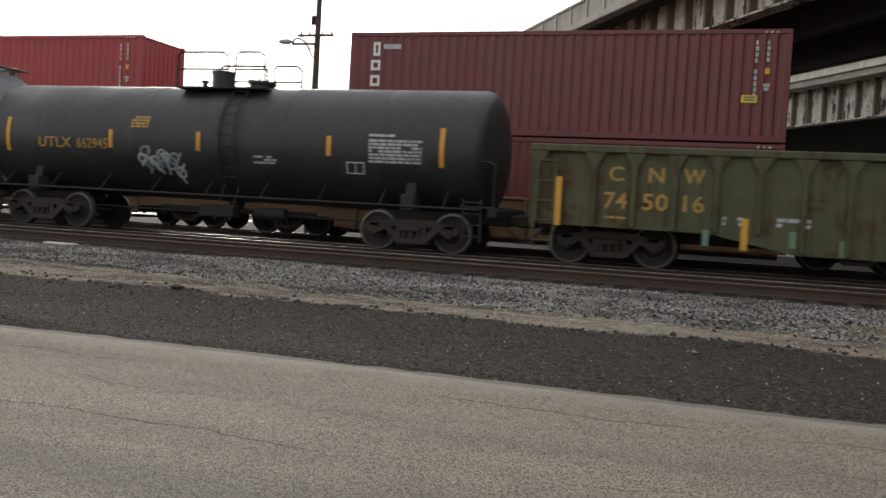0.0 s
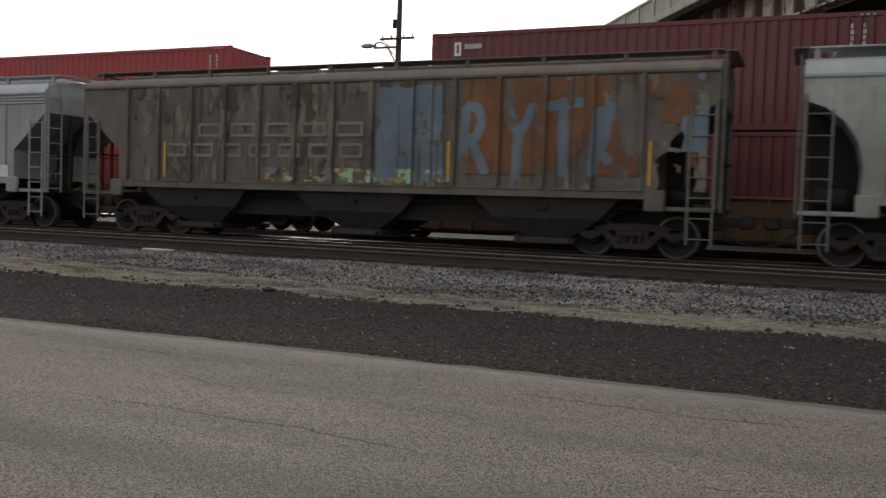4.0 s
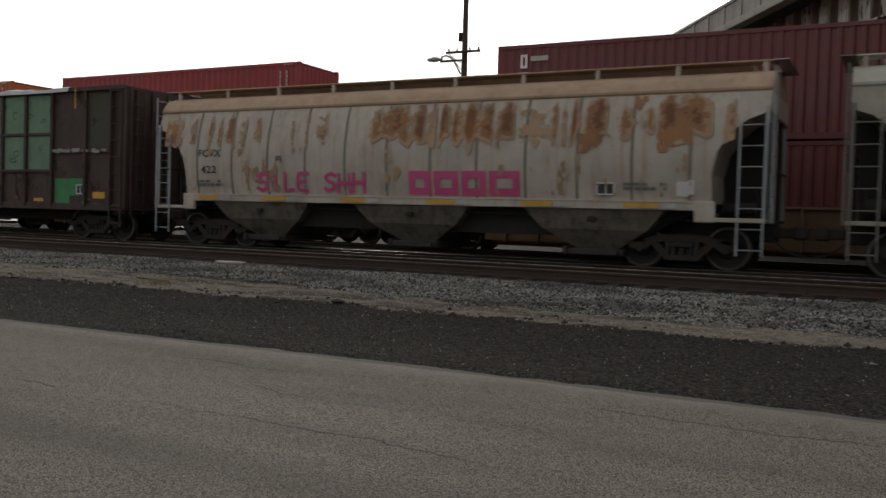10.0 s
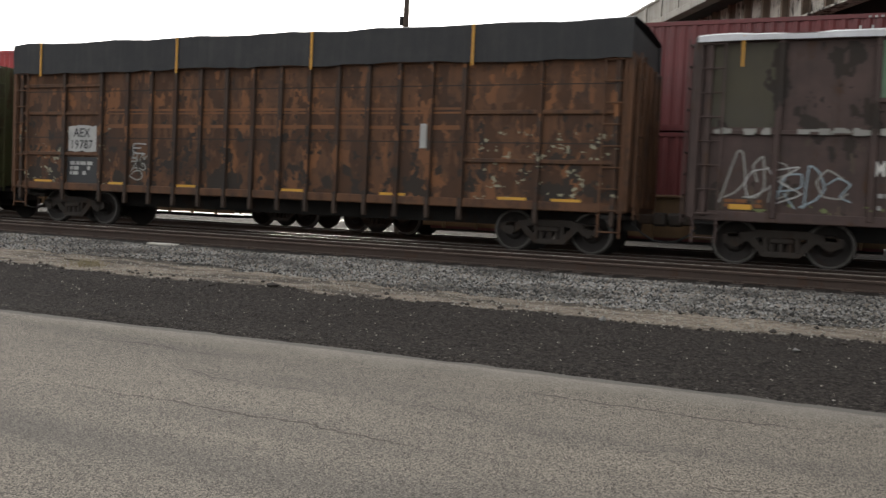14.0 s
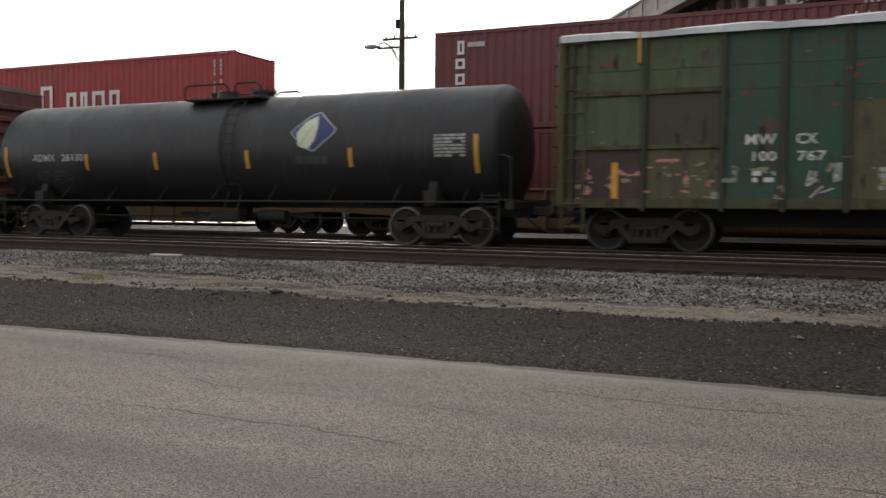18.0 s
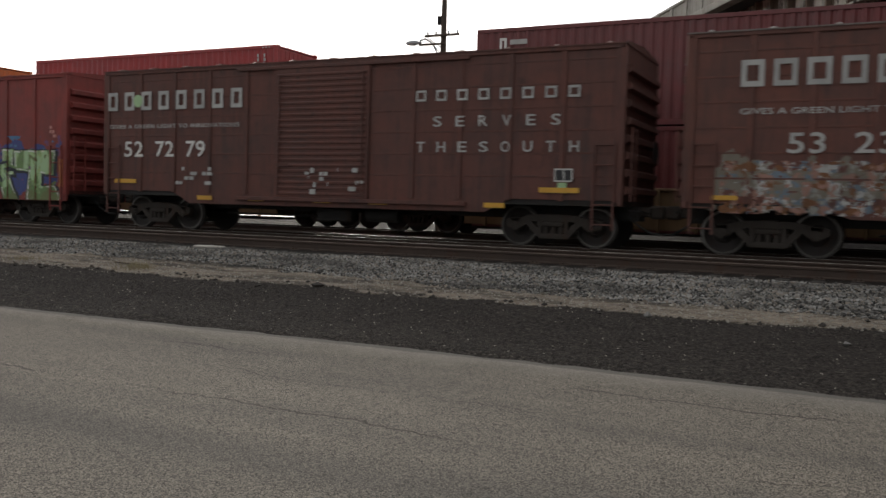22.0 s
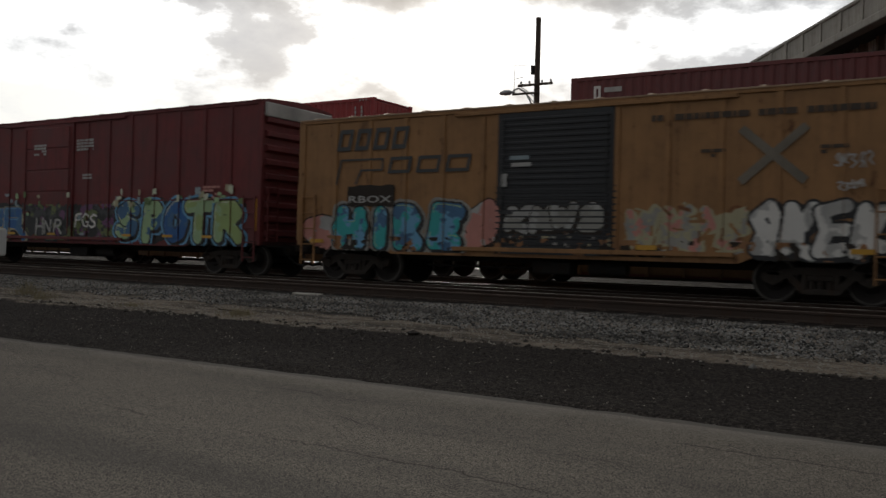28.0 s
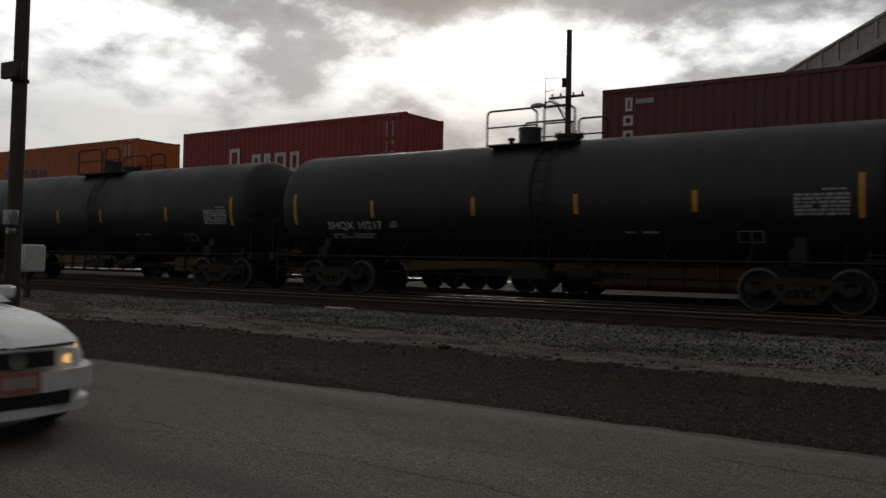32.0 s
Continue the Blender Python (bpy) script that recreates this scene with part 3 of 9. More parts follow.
def part(name, shape, mat, parent=None, label="", at=None):
    """Links a shape (or a ready mesh) as one mesh object under a thing or a part."""
    me = shape if isinstance(shape, bpy.types.Mesh) else shape.mesh(name, mat)
    ob = new(name, me)
    if parent is not None:
        ob.parent = parent
    if at is not None:
        ob.matrix_local = at
    if label:
        ob["label"] = label
    return ob


def thing(name, label, category, group="", at=None):
    ob = new(name)
    ob.empty_display_size = 0.3
    if at is not None:
        ob.matrix_world = at
    return tagged(ob, label, category, group)


# ---- lettering ----
WORDS = ["C", "N", "W", "74", "50", "16", "UTLX", "662945", "CHTT", "721551", "CMO", "20475", "21415", "BUILDING", "AMERICA", "FCTX", "422",
         "MWCX", "102085", "AEX", "19787", "MW", "CX", "100", "767", "ADMX", "26130", "GIVES A GREEN LIGHT TO INNOVATIONS",
         "53", "23", "18", "52", "72", "79", "S", "E", "R", "V", "T", "H", "O", "U", "FGS", "HNR", "SHQX 10217", "RBOX", "CP", "218332", "X"]


def letter_meshes():
    """The flat outlines of all words, as (points, faces)."""
    made, jobs = {}, []
    for word in WORDS:
        cu = bpy.data.curves.new("word", "FONT")
        cu.body, cu.size, cu.offset, cu.resolution_u = word, 1.0, 0.012, 3
        cu.space_character = 1.05
        jobs.append((word, new("word", cu)))
    bpy.context.view_layer.update()
    dg = bpy.context.evaluated_depsgraph_get()
    for word, ob in jobs:
        me = bpy.data.meshes.new_from_object(ob.evaluated_get(dg))
        vs = np.array([v.co[:2] for v in me.vertices])
        fs = [tuple(p.vertices) for p in me.polygons]
        made[word] = (vs, fs)
        bpy.data.meshes.remove(me)
    for word, ob in jobs:
        cu = ob.data
        bpy.data.objects.remove(ob)
        bpy.data.curves.remove(cu)
    return made


LETTERS = letter_meshes()


def on_side(u, v, depth, bend):
    """A point of a car's near side: flat at depth, or bowed: radius, height of the axis, how far the axis lies behind the middle."""
    if bend is None:
        return (u, -depth, v)
    r, zc = bend[:2]
    back = bend[2] if len(bend) > 2 else 0.0
    return (u, back - math.sqrt(max(0.01, (r + depth) ** 2 - (v - zc) ** 2)), v)


def lettering(parent, word, x0, x1, z0, z1, mat, depth, bend=None, name="lettering", label=""):
    vs, fs = LETTERS[word]
    lo, hi = vs.min(axis=0), vs.max(axis=0)
    q = (vs - lo) / (hi - lo)
    s = Shape()
    s.add([on_side(x0 + a * (x1 - x0), z0 + b * (z1 - z0), depth, bend) for a, b in q], fs)
    return part(name, s.mesh(name, mat, False), mat, parent, label)


def bars(parent, x0, x1, z0, z1, rows, mat, depth, bend=None, name="small_print", seed=0, dense=0.8):
    """Rows of short bars: print too small to read."""
    rg = random.Random(seed + int(x0 * 100))
    s = Shape()
    step = (z1 - z0) / rows
    for i in range(rows):
        za, zb = z1 - (i + 0.72) * step, z1 - i * step
        x = x0
        while x < x1 - 0.02:
            wd = min(rg.uniform(0.05, 0.22), x1 - x)
            if rg.random() < dense:
                q = [(x, za), (x + wd, za), (x + wd, zb), (x, zb)]
                s.add([on_side(a, b, depth, bend) for a, b in q], [(0, 1, 2, 3)])
            x += wd + 0.03
    return part(name, s.mesh(name, mat, False), mat, parent) if s.v else None


def panel(parent, x0, x1, z0, z1, mat, depth, bend=None, name="painted_patch", ragged=0.0, seed=0, label=""):
    rg = random.Random(seed)
    n = 1 if not ragged else 8
    top = [(x0 + (x1 - x0) * i / n, z1 + (rg.uniform(-ragged, ragged) if ragged else 0)) for i in range(n + 1)]
    bot = [(x0 + (x1 - x0) * i / n, z0 + (rg.uniform(-ragged, ragged) if ragged else 0)) for i in range(n + 1)]
    s = Shape()
    m = 1 if bend is None else max(1, int((z1 - z0) / 0.09))
    for i in range(n):
        for j in range(m):
            q = []
            for (ax, az), (bx, bz), f in ((bot[i], top[i], j / m), (bot[i + 1], top[i + 1], j / m), (bot[i + 1], top[i + 1], (j + 1) / m), (bot[i], top[i], (j + 1) / m)):
                q.append((ax + (bx - ax) * f, az + (bz - az) * f))
            s.add([on_side(a, b, depth, bend) for a, b in q], [(0, 1, 2, 3)])
    return part(name, s.mesh(name, mat, False), mat, parent, label)


def curved_field(parent, pts, mat, depth, bend, name, label=""):
    """A convex outline laid on a tank's shell, cut into thin level strips."""
    zs = sorted(p[1] for p in pts)
    n = 16
    rows = []
    for j in range(n + 1):
        z = zs[0] + (zs[-1] - zs[0]) * (j / n * 0.998 + 0.001)
        xs = []
        for (ax, az), (bx, bz) in zip(pts, pts[1:] + pts[:1]):
            if (az < z) != (bz < z):
                xs.append(ax + (bx - ax) * (z - az) / (bz - az))
        rows.append((min(xs), max(xs), z))
    s = Shape()
    for (a, b, z), (c, d, t) in zip(rows, rows[1:]):
        s.add([on_side(u, v, depth, bend) for u, v in ((a, z), (b, z), (d, t), (c, t))], [(0, 1, 2, 3)])
    return part(name, s.mesh(name, mat, False), mat, parent, label)


def name_block(parent, x0, x1, z0, z1, mat, depth, bend=None, name="name_block", t=None, slant=0.0):
    """One plain block in place of a letter of a painted company name: hollow where it is tall, solid where it is low."""
    wd, ht = x1 - x0, z1 - z0
    t = t or min(0.27 * wd, 0.20 * ht)
    quads = ((0, 0, wd, t), (0, ht - t, wd, ht), (0, t, t, ht - t), (wd - t, t, wd, ht - t)) if ht > 0.2 else ((0, 0, wd, ht), )
    s = Shape()
    for p, q, r, v in quads:
        s.add([on_side(x0 + u + slant * h, z0 + h, depth, bend) for u, h in ((p, q), (r, q), (r, v), (p, v))], [(0, 1, 2, 3)])
    return part(name, s.mesh(name, mat, False), mat, parent)


def blocks(parent, count, x0, x1, z0, z1, mat, depth, name="name_block", slant=0.0, gap=0.28):
    """A painted company name, as one plain block a letter."""
    cell = (x1 - x0) / (count - gap)
    for i in range(count):
        name_block(parent, x0 + i * cell, x0 + i * cell + cell * (1 - gap), z0, z1, mat, depth, None, name, None, slant)


def stroke(s, pts, wd, depth, bend=None):
    """A sprayed line of a given width along points."""
    for i, ((x0, z0), (x1, z1)) in enumerate(zip(pts, pts[1:])):
        d = math.hypot(x1 - x0, z1 - z0) or 1e-6
        nx, nz = -(z1 - z0) / d * wd / 2, (x1 - x0) / d * wd / 2
        ex, ez = (x1 - x0) / d * wd * 0.35, (z1 - z0) / d * wd * 0.35
        q = [(x0 - ex - nx, z0 - ez - nz), (x1 + ex - nx, z1 + ez - nz), (x1 + ex + nx, z1 + ez + nz), (x0 - ex + nx, z0 - ez + nz)]
        if (q[1][0] - q[0][0]) * (q[2][1] - q[0][1]) - (q[2][0] - q[0][0]) * (q[1][1] - q[0][1]) < 0:
            q.reverse()
        s.add([on_side(a, b, depth + 0.0006 * (i % 7), bend) for a, b in q], [(0, 1, 2, 3)])


GLYPH = {"N": ["0,0 .1,1 .8,.05 .9,1"], "E": ["1,.95 .1,1 0,.05 .95,0", ".05,.5 .8,.55"], "K": ["0,1 .1,0", ".9,1 .1,.5 1,.05"], "S": ["1,.85 .6,1 .1,.8 .3,.55 .85,.4 .8,.1 .3,0 0,.15"],
         "T": ["0,.95 1,1", ".5,1 .45,0"], "R": ["0,0 .1,1 .7,1 .9,.75 .6,.5 .1,.48", ".4,.48 1,0"], "I": [".4,1 .5,0"], "L": [".1,1 0,0 .9,.05"], "H": [".05,1 0,0", ".9,1 .95,0", "0,.5 .95,.5"],
         "O": [".5,1 .1,.8 0,.4 .3,0 .8,.1 1,.5 .8,.9 .5,1"], "A": ["0,0 .45,1 .95,0", ".2,.35 .8,.4"], "M": ["0,0 .15,1 .5,.3 .85,1 1,0"], "Z": ["0,.95 1,1 .1,.05 1,0"], "V": ["0,1 .4,0 1,1"],
         "C": ["1,.85 .5,1 0,.6 .2,.1 .7,0 1,.2"], "B": ["0,0 .05,1 .7,.9 .7,.6 .1,.5 .9,.35 .8,.05 0,0"], "X": ["0,1 1,0", "1,1 0,0"], "Y": ["0,1 .5,.5 1,1", ".5,.5 .4,-.2"], "W": ["0,1 .25,0 .5,.7 .75,0 1,1"],
         "U": ["0,1 .05,.2 .4,0 .8,.15 .95,1"], "P": ["0,0 .1,1 .7,1 .95,.75 .6,.45 .1,.45"], "F": ["1,1 .1,.95 0,0", ".05,.5 .8,.55"], "G": ["1,.85 .5,1 0,.6 .2,.1 .8,0 1,.4 .6,.4"],
         "D": ["0,0 .05,1 .6,.95 1,.55 .7,.1 0,0"], "1": ["0,0 .3,1 .5,.35 1,.95", ".2,.3 .9,.2"], "2": ["0,.8 .5,1 .9,.7 .35,.35 1,0"], "3": ["0,.25 .5,0 1,.3 .7,.95 .2,.8 .5,.45"], "4": ["0,1 .2,.1 .8,.2 1,.9", "0,.5 .6,.65"], "5": [".1,0 0,.7 .6,1 1,.6 .45,.5 .9,0"],
         "6": ["0,.9 1,1 .2,.55 1,.4 .1,0"], "7": [".3,1 0,.4 .7,.5 .4,0", ".6,1 1,.1"], "8": ["0,.1 .4,.95 .6,.2 1,.75"], "a": ["0,0 .35,1 .62,.5 1,.92", ".1,.32 .95,.16"], "b": [".1,1 0,.1 .55,0 .48,.52 1,.62 .88,1"], "d": ["0,.05 .1,.95 .55,.58 .42,.1 1,0", ".55,.58 1,.96"],
         "e": ["0,.9 .22,0 .5,.82 .72,.05 1,1"], "f": [".95,1 .1,.86 .28,.46 .92,.52", ".28,.46 0,0 .85,.1"], "g": ["1,.7 .6,1 .1,.75 .35,.4 .1,.05 .7,0 1,.3", ".35,.4 .8,.5"], "-": ["-.4,.1 1.4,.3"], "^": ["0,.2 .5,1 1,.3 .4,.1 .2,.8"], " ": []}


def rounded(pts):
    """Softens the corners of a hand-drawn line."""
    out = [pts[0]]
    for a, b, c in zip(pts, pts[1:], pts[2:]):
        out.append((b[0] * 0.7 + a[0] * 0.3, b[1] * 0.7 + a[1] * 0.3))
        out.append((b[0] * 0.9 + (a[0] + c[0]) * 0.05, b[1] * 0.9 + (a[1] + c[1]) * 0.05))
        out.append((b[0] * 0.7 + c[0] * 0.3, b[1] * 0.7 + c[1] * 0.3))
    return out + [pts[-1]]


def hand_word(parent, word, x0, x1, z0, z1, mat, seed, depth, bend=None, wd=0.05, wild=1.0, slots=None):
    """Letters sprayed by hand as single lines, each a little different."""
    rg = random.Random(seed)
    s = Shape()
    cell = (x1 - x0) / len(word)
    n = 0
    for i, ch in enumerate(word):
        xa, xw = (x0 + i * cell, cell * 0.80) if slots is None else slots[i]
        ht = (z1 - z0) * rg.uniform(1 - 0.3 * wild, 1.0)
        zb = z0 + rg.uniform(0, 1) * (z1 - z0 - ht)
        sl = rg.uniform(-0.1, 0.3) * wild * xw
        for line in GLYPH[ch]:
            pts = []
            for pair in line.split():
                u, v = (float(q) for q in pair.split(","))
                pts.append((xa + (u + rg.uniform(-0.1, 0.1) * wild) * xw + sl * v, zb + (v + rg.uniform(-0.08, 0.08) * wild) * ht))
            stroke(s, rounded(pts), wd * rg.uniform(0.85, 1.15), depth + 0.0009 * (n % 5), bend)
            n += 1
    return part("sprayed_tag", s.mesh("sprayed_tag", mat, False), mat, parent)


def scribble(parent, x0, x1, z0, z1, mat, count, seed, depth, bend=None, wd=0.045):
    """An unreadable sprayed tag: letter-like marks crowded and crossed, with a line under them."""
    rg = random.Random(seed)
    keys = "12345678^-"
    word = "".join(rg.choice(keys) for _ in range(count))
    hand_word(parent, word, x0, x1, z0, z1, mat, seed, depth, bend, wd, 2.4)


# ---- spray paint ----
RIBS = []  # the posts of the car that is being painted: from, to, how far they stand out


def value_noise(u, v, seed):
    table = np.random.default_rng(seed).random((64, 64))
    iu, iv = np.floor(u).astype(int), np.floor(v).astype(int)
    fu, fv = u - iu, v - iv
    fu, fv = fu * fu * (3 - 2 * fu), fv * fv * (3 - 2 * fv)
    a, b = table[iu % 64, iv % 64], table[(iu + 1) % 64, iv % 64]
    c, d = table[iu % 64, (iv + 1) % 64], table[(iu + 1) % 64, (iv + 1) % 64]
    return (a * (1 - fu) + b * fu) * (1 - fv) + (c * (1 - fu) + d * fu) * fv


class Canvas:
    """A stretch of a car's side that is sprayed over in small strips of colour."""

    def __init__(self, x0, x1, z0, z1, step=0.02):
        self.step, self.x0, self.z0 = step, x0, z0
        self.box = (x0, x1, z0, z1)
        self.u, self.v = np.meshgrid(np.arange(x0 + step / 2, x1, step), np.arange(z0 + step / 2, z1, step))
        self.c = np.full(self.u.shape, -1)
        self.mats = []

    def put(self, mask, mat):
        if mat not in self.mats:
            self.mats.append(mat)
        self.c[mask] = self.mats.index(mat)

    def blotch(self, size, seed, tall=1.0):
        u, v = self.u / size, self.v / (size * tall)
        return 0.55 * value_noise(u, v, seed) + 0.3 * value_noise(u * 2.6, v * 2.6, seed + 1) + 0.15 * value_noise(u * 6.1, v * 6.1, seed + 2)

    def cloud(self, box, mat, margin, size, seed):
        """A patch of colour with a torn edge."""
        x0, x1, z0, z1 = box
        e = np.minimum(np.minimum(self.u - x0, x1 - self.u), np.minimum(self.v - z0, z1 - self.v))
        self.put(e > margin * (self.blotch(size, seed) * 2 - 0.6), mat)

    def specks(self, box, mats, size, level, seed):
        """Blots of several colours strewn over a patch."""
        x0, x1, z0, z1 = box
        inside = (self.u > x0) & (self.u < x1) & (self.v > z0) & (self.v < z1)
        for i, m in enumerate(mats):
            self.put(inside & (self.blotch(size, seed + 7 * i) > level), m)

    def away(self, lines, square=False):
        d = np.full(self.u.shape, 9.0)
        px, pz = [p[0] for q in lines for p in q], [p[1] for q in lines for p in q]
        j0, j1 = (int(max(0, (e - self.x0) / self.step)) for e in (min(px) - 0.7, max(px) + 0.7))
        u, v, part_d = self.u[:, j0:j1], self.v[:, j0:j1], d[:, j0:j1]
        for pts in lines:
            for (ax, az), (bx, bz) in zip(pts, pts[1:]):
                dx, dz = bx - ax, bz - az
                t = np.clip(((u - ax) * dx + (v - az) * dz) / (dx * dx + dz * dz + 1e-9), 0, 1)
                eu, ev = u - ax - t * dx, v - az - t * dz
                np.minimum(part_d, np.maximum(abs(eu), abs(ev)) if square else np.hypot(eu, ev), out=part_d)
        return d

    def letters(self, word, box, wd, fills, outline, seed, halo=None, gleam=None, wild=0.5, soft=True, line=0.035, slots=None, drop=0.07):
        """Fat letters with an outline, a dropped shade and fills of two colours."""
        rg = random.Random(seed)
        x0, x1, z0, z1 = box
        cell = (x1 - x0) / len(word)
        fields = []
        for i, ch in enumerate(word):
            xa, xw = (x0 + i * cell + wd * 0.35, cell - wd * 0.55) if slots is None else slots[i]
            ht = (z1 - z0 - wd) * rg.uniform(1 - 0.18 * wild, 1.0)
            zb, sl = z0 + wd / 2 + rg.uniform(0, 1) * (z1 - z0 - wd - ht), rg.uniform(-0.12, 0.2) * wild * xw
            lines = []
            for text in GLYPH[ch]:
                pts = []
                for pair in text.split():
                    a, b = (float(q) for q in pair.split(","))
                    pts.append((xa + (a + rg.uniform(-0.1, 0.1) * wild) * xw + sl * b, zb + (b + rg.uniform(-0.06, 0.06) * wild) * ht))
                lines.append(rounded(pts) if soft else pts)
            swell = wd * (0.42 + 0.16 * self.blotch(0.5, seed + 40 + i))
            moved = [[(a + drop, b - drop * 0.7) for a, b in q] for q in lines]
            fields.append((self.away(lines) - swell, self.away(moved) - swell, i))
        if halo is not None:
            for f, g, i in fields:
                self.put(np.minimum(f, g) < 0.09 + 0.05 * self.blotch(0.3, seed + 3), halo)
        for f, g, i in fields:
            self.put((g < line) | (f < line), outline)
            b = self.blotch(0.38, seed + 5 * i)
            self.put(f < 0, fills[0])
            for k, m in enumerate(fills[1:]):
                self.put((f < 0) & (self.blotch(0.38, seed + 5 * i + 17 * k) > 0.54 + 0.03 * k), m)
            if gleam is not None:
                self.put((f < -0.035) & (f > -0.06) & (b > 0.42) & (g > f + 0.015), gleam)

    def slabs(self, shapes, fill, outline, gleam, seed, line=0.035, drop=0.09):
        """A square-cut letter of straight-edged slabs, with an outline and a dropped shade."""
        f = np.full(self.u.shape, 9.0)
        g = f.copy()
        wave = 0.07 * (self.blotch(0.22, seed) - 0.5)
        for pts in shapes:
            mx, mz = sum(q[0] for q in pts) / len(pts), sum(q[1] for q in pts) / len(pts)
            for out, dx, dz in ((f, 0.0, 0.0), (g, drop, -drop * 0.6)):
                d = np.full(self.u.shape, -9.0)
                for (ax, az), (bx, bz) in zip(pts, pts[1:] + pts[:1]):
                    nx, nz = bz - az, ax - bx
                    sign = 1.0 if (mx - ax) * nx + (mz - az) * nz < 0 else -1.0
                    np.maximum(d, sign * ((self.u - ax - dx) * nx + (self.v - az - dz) * nz) / math.hypot(nx, nz), out=d)
                np.minimum(out, d + wave, out=out)
        self.put((f < line) | (g < line), outline)
        self.put(f < 0, fill)
        self.put((f < -0.02) & (f > -0.05) & (self.blotch(0.3, seed + 9) > 0.5), gleam)

    def slashes(self, box, mats, count, seed, wd=0.03, reach=0.5):
        """Short straight strokes laid over a piece."""
        rg = random.Random(seed)
        x0, x1, z0, z1 = box
        for i in range(count):
            x, z = rg.uniform(x0, x1), rg.uniform(z0, z1)
            a = rg.choice((0.15, 0.9, 1.45, 2.3, -0.2)) + rg.uniform(-0.15, 0.15)
            r = reach * rg.uniform(0.3, 1.0)
            q = [(x, z), (min(x1, max(x0, x + r * math.cos(a))), min(z1, max(z0, z + r * math.sin(a))))]
            d = self.away([q], True)
            self.put(d < wd * rg.uniform(0.6, 1.3), rg.choice(mats))

    def rings(self, lines, bands):
        d = self.away(lines, True)
        for reach, mat in bands:
            self.put(d < reach, mat)

    def apply(self, parent, depth, name="sprayed_piece", label="", bend=None):
        """Each row becomes strips, which follow the posts of the side."""
        rib = np.zeros(self.c.shape[1])
        xs = self.u[0]
        for a, b, out in RIBS:
            rib[(xs > a - 0.005) & (xs < b + 0.005)] = out
        key = self.c * 1000 + (rib * 1000).astype(int)[None, :]
        vs, fs, idx = [], [], []
        n = key.shape[1]
        for r in range(key.shape[0]):
            row = key[r]
            cuts = [0] + (np.flatnonzero(np.diff(row)) + 1).tolist() + [n]
            za = self.z0 + r * self.step
            for a, b in zip(cuts, cuts[1:]):
                if self.c[r, a] < 0:
                    continue
                o, y = len(vs), -(depth + rib[a])
                xa, xb = self.x0 + a * self.step, self.x0 + b * self.step
                if bend is None:
                    vs += [(xa, y, za), (xb, y, za), (xb, y, za + self.step), (xa, y, za + self.step)]
                else:
                    vs += [on_side(u, v, depth, bend) for u, v in ((xa, za), (xb, za), (xb, za + self.step), (xa, za + self.step))]
                fs.append((o, o + 1, o + 2, o + 3))
                idx.append(int(self.c[r, a]))
        if not fs:
            return None
        me = Shape().add(vs, fs).mesh(name, self.mats[0], False)
        for m in self.mats[1:]:
            me.materials.append(m)
        me.polygons.foreach_set("material_index", idx)
        return part(name, me, None, parent, label)


def joined(name, pairs):
    """One mesh from several shapes, each with its own material."""
    s, mats, idx = Shape(), [], []
    for shape, mat in pairs:
        if mat not in mats:
            mats.append(mat)
        idx += [mats.index(mat)] * len(shape.f)
        s.add(shape.v, shape.f)
    me = s.mesh(name, mats[0])
    for m in mats[1:]:
        me.materials.append(m)
    me.polygons.foreach_set("material_index", idx)
    return me


# ---- ground, road and tracks ----
def ground_height(x, y):
    base = float(np.interp(y, [-60, 7.0, 7.3, 10.1, 11.3, 13.9, 16.7, 17.6, 18.6, 22.5, 31.0, 600], [-0.06, -0.06, 0.0, 0.15, 0.21, 0.355, 0.35, 0.26, 0.32, 0.30, 0.31, 0.31]))
    if 11.0 < y < 15.0:
        f = min(1.0, max(0.0, (x + 13.0) / 9.0))
        base -= 0.045 * f * f * (3 - 2 * f) * min(1.0, (y - 11.0) / 2.4) * min(1.0, max(0.0, (14.75 - y) / 0.35))
    if 7.2 < y < 14.2:
        base += 0.035 * noise.noise(Vector((x * 0.5, y * 0.9, 0))) + 0.02 * noise.noise(Vector((x * 2.2, y * 2.2, 3)))
        if 9.6 < y < 10.4:
            base += 0.03 * max(0.0, noise.noise(Vector((x * 3.1, y * 3.0, 7))))
    return base


